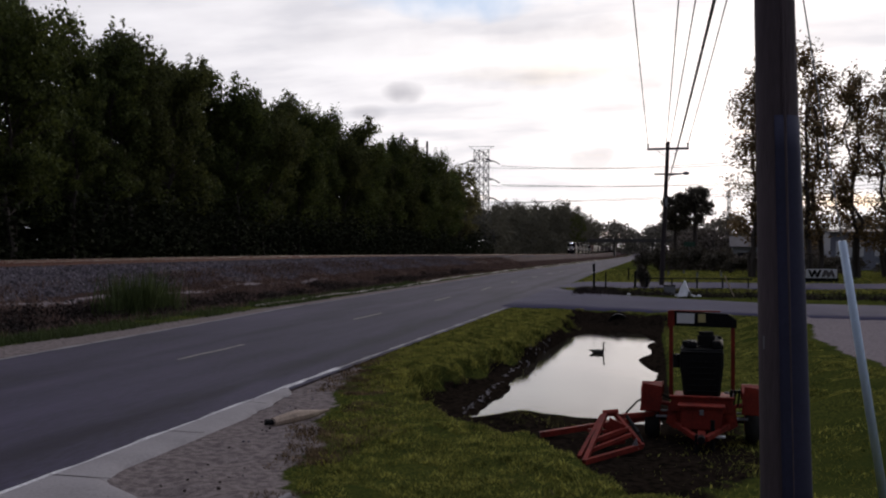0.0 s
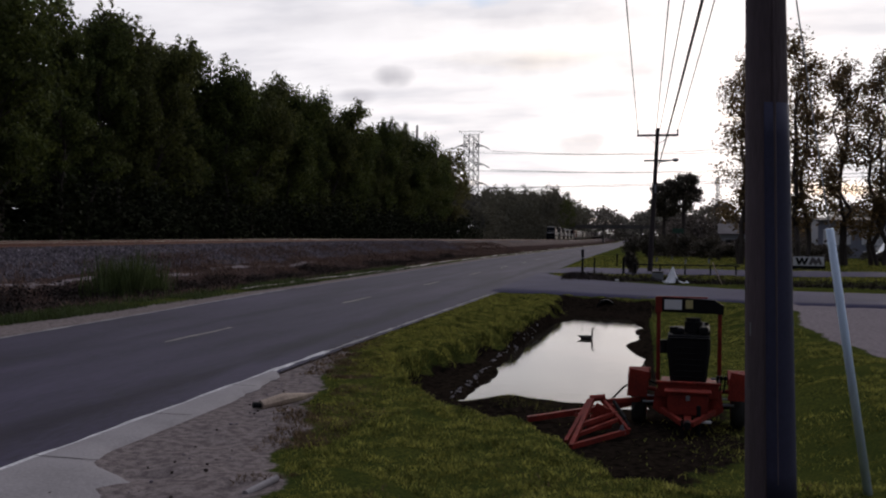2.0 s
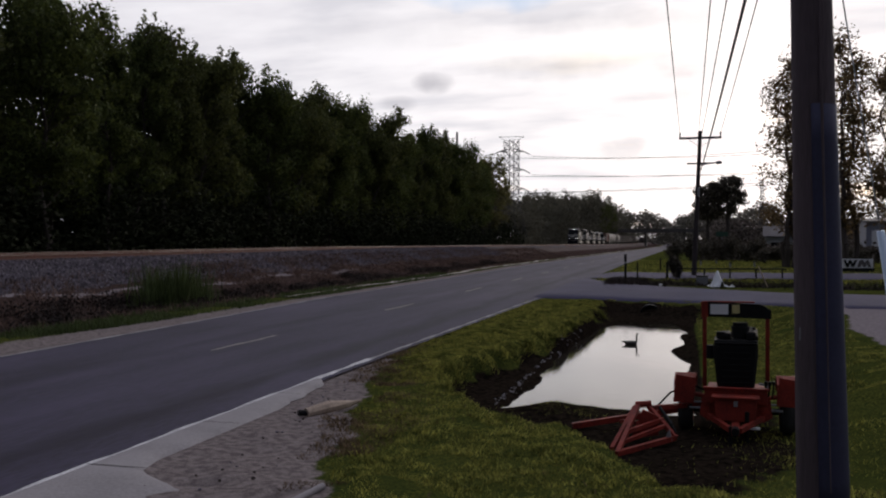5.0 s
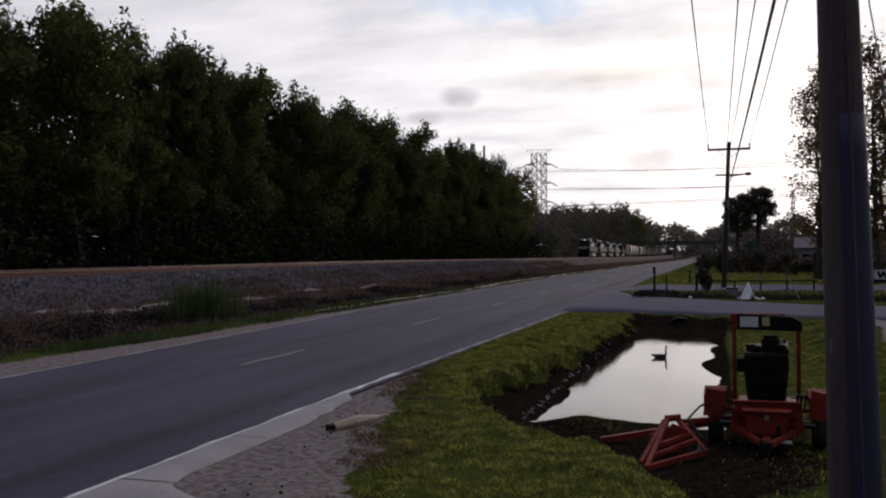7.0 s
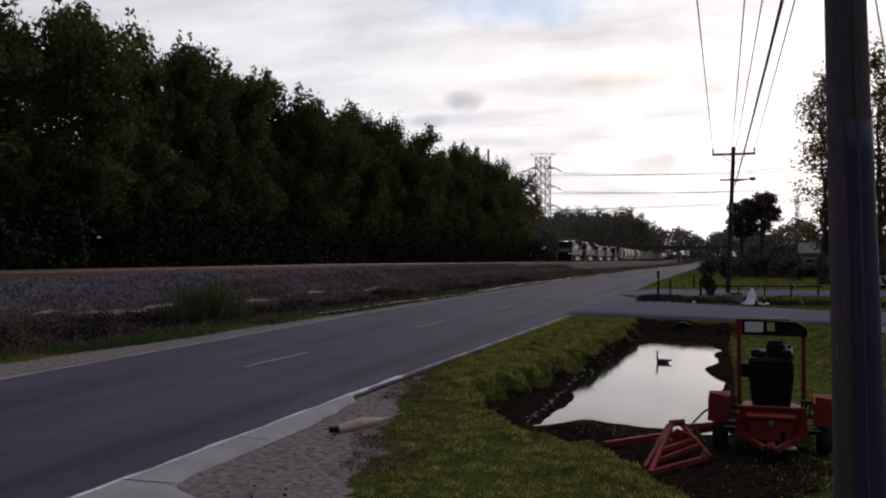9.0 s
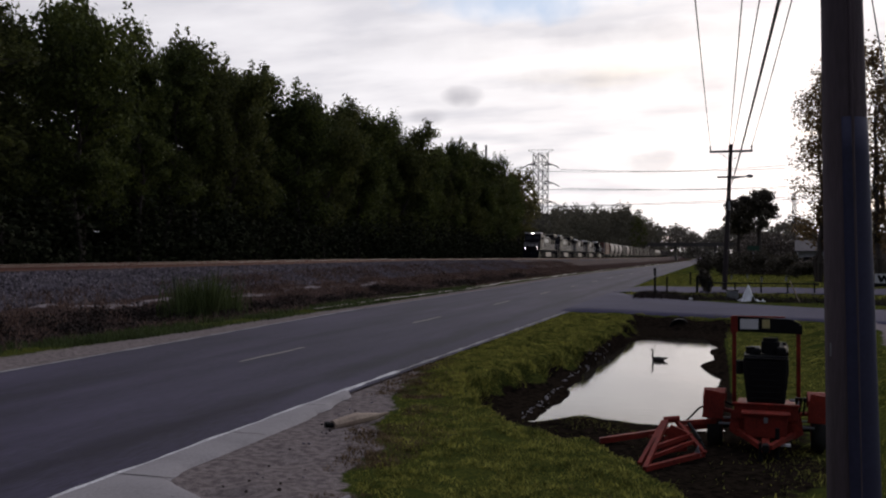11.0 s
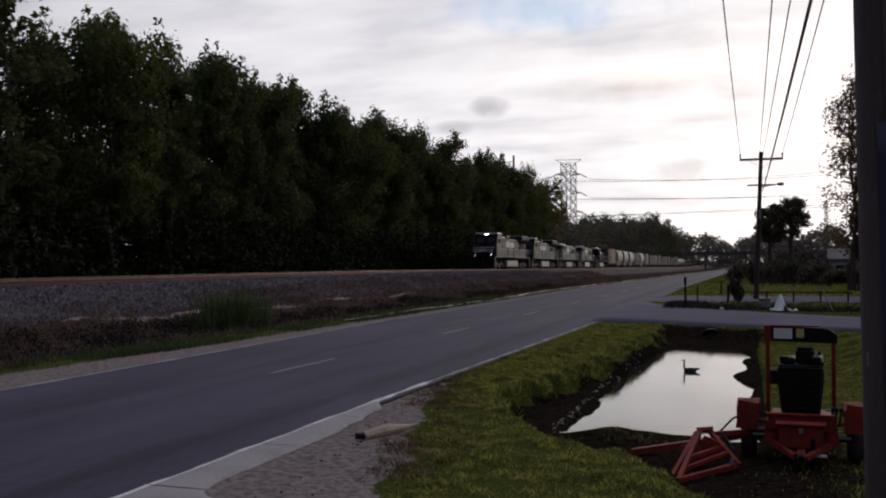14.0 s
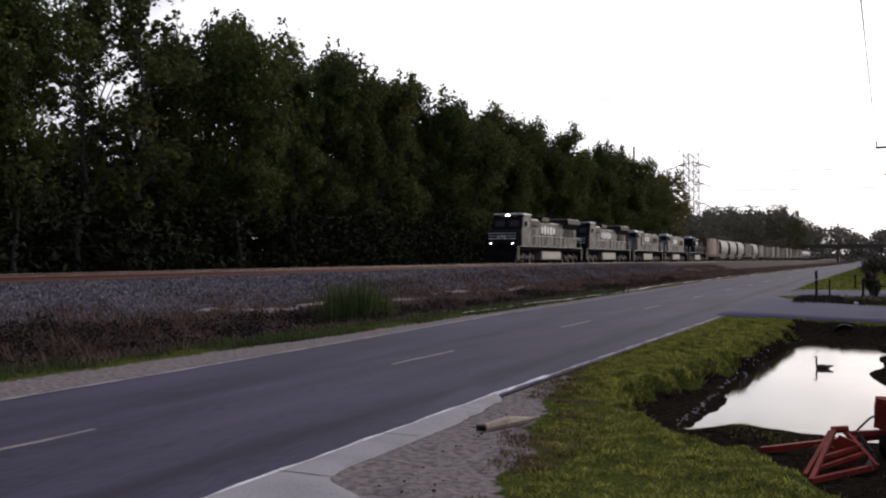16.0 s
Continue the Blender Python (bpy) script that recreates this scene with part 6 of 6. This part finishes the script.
    keep = wave(X, Y, 0.7, 2) + 0.7 * wave(X, Y, 2.3) + 0.5 * rng.normal(size=n) > 0.05
    scatter_blades("verge_grass", rng, X[keep], Y[keep], 0.13, M_REED, "rough green grass on the far verge", "grass", droop=0.9, width=0.09)
    n = 170000
    Y = 6 + rng.rand(n) ** 1.5 * 150
    X = -14.4 - rng.rand(n) ** 0.8 * np.interp(Y, [10, 20, 34, 60], [6.2, 6.8, 8.8, 9.8])
    keep = (wave(X, Y, 0.7, 5) + 0.7 * wave(X, Y, 2.1, 1) + 0.4 * rng.normal(size=n) > -0.25) & ((X > -19.5) | (Y > 40) | (rng.rand(n) < 0.35))
    scatter_blades("dead_weeds", rng, X[keep], Y[keep], 0.20, M_WEED, "dry reddish brown weeds on the railway slope", "weeds", zf=slope_level, droop=1.8, width=0.07)
    n = 2900
    c = rng.randint(0, 5, n)
    X = np.choose(c, [-17.8, -17.4, -18.0, -17.3, -17.6]) + rng.normal(size=n) * 0.35
    Y = np.choose(c, [29.6, 30.2, 30.9, 31.4, 30.5]) + rng.normal(size=n) * 0.5
    scatter_blades("reeds", rng, X, Y, 1.05, M_REED, "clump of tall green reeds in the railway ditch", "reeds", droop=0.5, width=0.018)
    # tangled brush along the foot of the railway slope
    blobs = []
    for k in range(420):
        y = 9 + rng.rand() ** 1.4 * 85
        x = -15.4 - rng.rand() * 3.4 - 0.4 * math.sin(y * 0.5)
        s = rng.uniform(0.18, 0.5)
        blobs.append((x, y, float(height(x, y)) + s * 0.3, s * 1.3, s * 1.6, s * 0.8))
    V, F = leaf_cloud(rng, blobs, 60000, 0.055)
    V[:, 2] = np.maximum(V[:, 2], height(V[:, 0], V[:, 1]))
    tagged(raw_object("brush", V, F, M_BRUSH), "dark tangled dead brush along the railway ditch", "brush", kind="stuff")
    # low dark growth in the ditch beyond the driveway
    n = 60000
    X = -3.6 + rng.rand(n) ** 1.5 * 42
    Y = 46.3 - 0.25 * X + rng.normal(size=n) * 1.3
    scatter_blades("ditch_growth", rng, X, Y, 0.16, M_BRUSH, "low dark dead weeds in the ditch beyond the driveway", "weeds", droop=1.6, width=0.10)
    # grass and straw on the heap of dug soil
    n = 1100
    X, Y = -1.55 + rng.normal(size=n) * 0.55, 13.5 + rng.normal(size=n) * 0.25
    scatter_blades("heap_grass", rng, X, Y, 0.028, M_GRASS, "thin dry grass on the heap of dug soil", "grass", droop=1.6, width=0.10)


def build_roadside():
    # marker posts beyond the driveway
    for x, y, h, r, lab in ((-2.83, 47.6, 1.42, 0.055, "short black marker post with a worn reflector"), (-2.35, 49.6, 0.98, 0.035, "thin dark stake in the grass"), (-0.9, 51, 0.95, 0.06, "short dark timber post"), (-1.6, 66, 0.9, 0.05, "short dark timber post")):
        p = empty("marker_post", lab, "post", m=pose(x, y, float(height(x, y)) - 0.05))
        part("stake", tubes(((0, 0, 0), (0.01, 0, h), r), n=8), M_BLACK, p)
        if h > 1.2:
            part("reflector", boxes(((0.0, -0.06, h - 0.12), (0.12, 0.02, 0.24)), bevel=0.01), M_BLACK, p)
            part("band", boxes(((0.0, -0.062, h - 0.42), (0.12, 0.02, 0.06))), M_STEEL, p)
    # low pipe fence
    f = empty("pipe_fence", "low dark pipe fence around the lawn", "fence")
    for k in range(5):
        x, y = -0.3 + 1.3 * k, 52.2
        part("fence_post", tubes(((x, y, -0.4), (x, y, 0.55), 0.04), n=8), M_BLACK, f)
    part("fence_rail", tubes(((-0.4, 52.2, 0.53), (5.1, 52.2, 0.53), 0.035), n=8), M_BLACK, f)
    # crumpled white tarp over a crate
    tb = bmesh.new()
    bmesh.ops.create_grid(tb, x_segments=14, y_segments=14, size=0.5)
    for v in tb.verts:
        r = math.hypot(v.co.x, v.co.y * 0.8)
        v.co.z = max(0, 0.80 - abs(v.co.x + 0.12) * 2.3 - abs(v.co.y) * 0.9) + 0.16 * noise.noise(Vector((v.co.x * 5, v.co.y * 5, 1))) + (0.05 if r > 0.5 else 0)
        v.co.x += 0.25 * max(0, -v.co.z + 0.3) * (1 if v.co.x > 0 else 0.2)
        v.co.z = max(v.co.z, 0.01)
    ob = mesh_object("tarp", tb, M_TARP)
    ob.modifiers.new("thick", "SOLIDIFY").thickness = 0.012
    ob.matrix_world = pose(1.45, 42.6, 0.03, 0, 0, 25) @ Matrix.Diagonal((0.85, 0.8, 0.95, 1))
    tagged(ob, "crumpled white tarp heaped beside the driveway", "tarp")
    cr = empty("crate", "small dark crate beside the heaped tarp", "crate", m=pose(0.75, 44.6, float(height(0.75, 44.6))))
    part("crate_box", boxes(((0, 0, 0.25), (0.5, 0.5, 0.5)), bevel=0.02), M_STEEL, cr)
    part("crate_lid", boxes(((0, 0, 0.53), (0.54, 0.54, 0.05)), bevel=0.01), M_BLACK, cr)
    st = empty("leaning_stake", "pale wooden stake leaning beside the ditch", "stake", m=pose(3.3, 43.0, float(height(3.3, 43.0))))
    part("shaft", tubes(((0.2, 0, -0.1), (-0.25, 0, 0.95), 0.025), n=8), M_LOG, st)
    lt = empty("litter_bottle", "small pale bottle lying by the driveway", "litter", m=pose(-1.05, 43.2, 0.09))
    part("bottle", tubes(((-0.06, 0, 0), (0.07, 0, 0), 0.045), ((0.07, 0, 0), (0.11, 0, 0), 0.02), n=10), M_WHITE, lt)
    # weathered log on the bare verge
    lg = empty("log", "short pale weathered piece of driftwood on the bare verge", "log", m=pose(-4.22, 10.95, 0.05, 0, 0, 68))
    bm = bmesh.new()
    tube(bm, (-0.42, 0, 0.0), (0.0, 0.02, 0.02), 0.055, 0.075, 9)
    tube(bm, (0.0, 0.02, 0.02), (0.38, 0.0, 0.0), 0.075, 0.045, 9)
    tube(bm, (0.38, 0, 0), (0.56, -0.02, 0.02), 0.04, 0.012, 7)
    for v in bm.verts:
        v.co += Vector((0, noise.noise(v.co * 9) * 0.025, noise.noise(v.co * 7) * 0.025))
    part("stem", bm, M_LOG, lg)
    part("stub", tubes(((-0.40, 0.0, 0.0), (-0.50, 0.05, 0.01), 0.035), n=8), M_BLACK, lg)
    # loose stones and clods
    rs = random.Random(3)
    bm0 = bmesh.new()
    bmesh.ops.create_icosphere(bm0, subdivisions=1, radius=1)
    for v in bm0.verts:
        v.co *= 1 + 0.35 * noise.noise(v.co * 2.1)
    bm1, bm2 = bm0.copy(), bm0.copy()
    first = mesh_object("stone", bm0, M_STONE)
    dark = mesh_object("stone", bm1, M_BRUSH)
    glint_stone = mesh_object("stone", bm2, M_CONCRETE)
    for k in range(56):
        y = 6.2 + rs.random() * 8
        x = np.interp(y, [5, 8, 10.5, 13.6], [-4.4, -4.7, -4.6, -5.0]) + rs.random() * np.interp(y, [5, 8, 10.5, 14], [1.3, 1.2, 0.6, 0.2])
        ob = (first, dark)[k] if k < 2 else (first, dark)[k % 2].copy()
        if k > 1:
            scene.collection.objects.link(ob)
        s = rs.uniform(0.006, 0.017)
        ob.matrix_world = pose(x, y, float(height(x, y)) + s * 0.5 + (0.04 if y < 8 else 0.0), rs.uniform(0, 90), 0, rs.uniform(0, 360)) @ Matrix.Diagonal((s * 1.4, s, s * 0.8, 1))
        tagged(ob, "small dark clod lying on the bare verge" if k % 2 else "small grey stone lying on the bare verge", "stone", "stones on the verge")
    # small stones at the water's edge, pale colour painting their wet glints
    for k in range(110):
        y = 14.3 + rs.random() ** 1.3 * 11
        x = float(np.interp(y, [14, 16, 19, 23, 28], [-2.84, -2.76, -2.80, -2.68, -2.4])) + rs.gauss(0, 0.035)
        ob = glint_stone if k == 0 else glint_stone.copy()
        if k:
            scene.collection.objects.link(ob)
        s = rs.uniform(0.008, 0.024)
        ob.matrix_world = pose(x, y, max(-0.46, float(height(x, y))) + s * 0.2, rs.uniform(0, 90), 0, rs.uniform(0, 360)) @ Matrix.Diagonal((s * 1.4, s, s * 0.7, 1))
        tagged(ob, "small stone at the water's edge, coloured pale as a wet glint", "stone", "stones at the water's edge")
    # end of a pale pipe in the lawn's edge
    pe = empty("pipe_end", "pale concrete pipe end half sunk in the lawn's edge", "pipe", m=pose(-2.98, 7.35, float(height(-2.98, 7.35)) + 0.02, 4, 0, -14))
    part("pipe", tubes(((0, -0.3, 0), (0, 0.12, 0), 0.03), n=14), M_CONCRETE, pe)
    # culvert under the driveway
    cu = empty("culvert", "dark round pipe culvert under the driveway", "culvert", m=pose(-1.1, 31.6, -0.34))
    bm = bmesh.new()
    n = 24
    rings = [[bm.verts.new((r * math.cos(6.2832 * i / n), y, r * math.sin(6.2832 * i / n))) for i in range(n)] for r, y in ((0.32, 0.0), (0.32, 1.6), (0.27, 1.6), (0.27, 0.0))]
    for p, q in zip(rings, rings[1:] + rings[:1]):
        for i in range(n):
            bm.faces.new((p[i], p[(i + 1) % n], q[(i + 1) % n], q[i]))
    part("pipe", bm, M_BLACK, cu)


def build_yard():
    """Buildings, sign, shrubs and cars beyond the lawn."""
    def house(name, x, y, w, d, h, roof_h, turn, wall, roof, label, wins, infill=None):
        r = empty(name, label, "building", m=pose(x, y, float(grade(y)) - 0.05, 0, 0, turn))
        bx = part("wall", boxes(((0, 0, h / 2), (w, d, h))), wall, r)
        part("roof", extruded([(-d / 2 - 0.4, h), (0, h + roof_h), (d / 2 + 0.4, h), (d / 2 + 0.4, h + 0.12), (0, h + roof_h + 0.14), (-d / 2 - 0.4, h + 0.12)], "x", -w / 2 - 0.3, w / 2 + 0.3), roof, r)
        gb = part("gable", extruded([(-d / 2, h), (0, h + roof_h), (d / 2, h)], "x", -w / 2, w / 2), wall, r)
        for k in range(wins):
            xx = -w / 2 + w * (k + 0.5) / wins
            wn = part("window", boxes(((xx, -d / 2 - 0.03, h * 0.58), (w / wins * (0.5 if infill is None else 0.72), 0.08, h * 0.4))), infill or M_GLASS, r)
            part("frame", boxes(((xx, -d / 2 - 0.05, h * 0.58 + h * 0.21), (w / wins * 0.56, 0.1, 0.08)), ((xx, -d / 2 - 0.05, h * 0.58 - h * 0.21), (w / wins * 0.56, 0.1, 0.08))), M_WHITE, wn)
        return r

    house("small_house", 12.8, 119, 7, 7, 2.5, 1.2, -4, M_HOUSE, M_ROOF, "small grey house with a weathered grey roof", 3)
    house("metal_shed", 36, 112, 34, 12, 4.0, 0.35, -6, M_SHED, M_ROOF, "long low blue-grey metal shed with white doors", 9, M_WHITE)
    house("metal_shed", 66, 118, 20, 12, 4.4, 0.4, -6, M_SHED, M_ROOF, "low blue-grey metal shed at the yard's far end", 5, M_WHITE)
    # banner sign on the lawn
    sg = empty("banner_sign", "white banner sign with dark block marks on posts", "sign", m=pose(10.45, 64.2, float(height(10.4, 64.2)), 0, 0, -2))
    part("panel", boxes(((0, 0, 0.55), (1.85, 0.06, 0.58)), bevel=0.01), M_WHITE, sg)
    for s in (-1, 1):
        part("sign_post", boxes(((s * 0.95, 0.06, 0.5), (0.08, 0.08, 1.1))), M_WOOD, sg)
    part("sign_base", boxes(((0, 0.02, 0.14), (2.0, 0.10, 0.26)), bevel=0.01), M_BLACK, sg, "dark board under the banner")
    part("mark", extruded([(-0.80, 0.78), (-0.64, 0.78), (-0.56, 0.55), (-0.46, 0.78), (-0.34, 0.78), (-0.25, 0.55), (-0.14, 0.78), (0.02, 0.78), (-0.17, 0.33), (-0.31, 0.33), (-0.40, 0.56), (-0.49, 0.33), (-0.63, 0.33)], "y", -0.045, -0.03), M_BLACK, sg, "dark block mark")
    part("mark", extruded([(0.0, 0.33), (0.16, 0.78), (0.36, 0.78), (0.46, 0.60), (0.54, 0.78), (0.66, 0.78), (0.84, 0.33), (0.66, 0.33), (0.58, 0.50), (0.50, 0.33), (0.36, 0.33), (0.28, 0.50), (0.18, 0.33)], "y", -0.045, -0.03), M_ROOF, sg, "brown block mark")
    # clipped shrubs
    rs = np.random.RandomState(12)
    for x, y, w, h in ((7.8, 88, 2.6, 1.6), (10.2, 90, 3.2, 1.9), (13, 88, 2.8, 1.9), (15.6, 86, 2.8, 1.5), (1.2, 96, 2.4, 2.6), (3.6, 97, 2.8, 2.8), (5.8, 94, 2.6, 2.2), (-0.55, 53.0, 0.55, 1.25), (20, 84, 3, 1.2), (23, 83, 3, 1.2), (26, 82, 3.4, 1.3), (29.5, 82, 3.4, 1.4), (-0.6, 99, 2.4, 2.2)):
        blobs = [(rs.uniform(-w / 2, w / 2), rs.uniform(-.6, .6), h * rs.uniform(.3, .7), w * .28, w * .25, h * .32) for _ in range(9)]
        V, F = leaf_cloud(rs, blobs, 1800, 0.13)
        V[:, 2] = np.maximum(V[:, 2], 0)
        sh = empty("shrub", "dark rounded shrub at the edge of the lawn", "shrub", "shrubs of the yard", pose(x, y, float(height(x, y)) - 0.05))
        fo = raw_object("foliage", V, F, M_PINE)
        fo.parent = sh
        part("stems", tubes(((0, 0, 0), (0.1, 0, h * .6), 0.04), ((0, 0, 0), (-0.2, 0.1, h * .5), 0.03)), M_BARK, sh)
    # parked cars in the yard
    def car(x, y, turn, mat, label, van=False):
        c = empty("parked_car", label, "car", "parked cars", pose(x, y, float(height(x, y)) + 0.02, 0, 0, turn))
        hgt = 2.0 if van else 1.42
        part("body", extruded([(-2.2, 0.35), (-2.25, 0.75), (-1.3, 0.92), (-0.7, hgt), (1.3 if not van else 2.1, hgt), (2.1, 0.95), (2.2, 0.7), (2.15, 0.35)], "y", -0.85, 0.85, 0.06), mat, c)
        for s in (-1, 1):
            part("side_window", extruded([(-1.0, 0.98), (-0.6, hgt - 0.1), (1.2, hgt - 0.1), (1.7, 0.98)], "y", s * 0.86 - 0.01, s * 0.86 + 0.01), M_GLASS, c)
            for q in (-1.35, 1.35):
                wl = part("wheel", tubes(((q, s * 0.72, 0.32), (q, s * 0.9, 0.32), 0.32), n=18), M_RUBBER, c)
                part("rim", tubes(((q, s * 0.86, 0.32), (q, s * 0.91, 0.32), 0.19), n=14), M_STEEL, wl)
        part("headlight", boxes(((-2.22, 0.6, 0.7), (0.06, 0.3, 0.14)), ((-2.22, -0.6, 0.7), (0.06, 0.3, 0.14))), M_WHITE, c)
    car(21.5, 88, 5, M_CARWHITE, "white pickup-like car parked in the yard", True)
    car(27.5, 90, -8, M_CARDARK, "dark car parked in the yard")
    car(24.0, 101, 10, M_CARDARK, "dark car parked in the yard")
    car(33.5, 88, 2, M_CARWHITE, "white car parked in the yard")
    # road sign and lawn markers
    gs = empty("road_sign", "small green road sign on a steel post", "sign", m=pose(3.8, 104, float(height(3.8, 104))))
    part("sign_post", tubes(((0, 0, 0), (0, 0, 2.9), 0.04)), M_STEEL, gs)
    part("panel", boxes(((0, -0.05, 2.7), (1.2, 0.03, 0.5)), bevel=0.01), M_GREEN, gs)
    for x, y in ((1.2, 76), (3.2, 72), (5.0, 74), (2.6, 84)):
        mk = empty("lawn_marker", "small dark box standing on the lawn", "marker", "lawn markers", pose(x, y, float(height(x, y))))
        part("post", boxes(((0, 0, 0.18), (0.14, 0.14, 0.4)), bevel=0.02), M_STEEL, mk)
        part("cap", boxes(((0, 0, 0.40), (0.2, 0.2, 0.05)), bevel=0.01), M_BLACK, mk)


build_trencher()
bird = make_bird()
build_roadside()
build_yard()
build_grass()

# ---- movement ----


def motions():
    slope = math.degrees(math.atan(-0.0045))
    head = [(0.0, 386.0), (2.0, 343.5), (4.0, 302.3), (6.0, 262.3), (8.0, 223.8), (10.0, 187.3), (12.0, 152.1), (14.0, 117.0), (16.0, 81.9)]
    for ob, back in TRAIN:
        walk(ob, [(t, pose(TRACKS[0], y + back, RAIL_Z + float(grade(max(80.0, y + back))), slope, 0, 0)) for t, y in head])
    # the bird drifts, turns round, and comes a little nearer
    rows = [(0.0, -1.46, 26.4, 178), (3.5, -1.42, 26.3, 180), (6.0, -1.43, 26.3, 182), (7.0, -1.43, 26.3, 190), (7.5, -1.45, 26.25, 235), (8.0, -1.46, 26.2, 295), (8.6, -1.46, 26.2, 335),
            (10.5, -1.45, 26.0, 358), (12.5, -1.44, 25.7, 362), (16.0, -1.42, 25.7, 365)]
    walk(bird, [(t, pose(x * 0.895, y * 0.895, -0.452, 0, 0, a)) for t, x, y, a in rows])


motions()
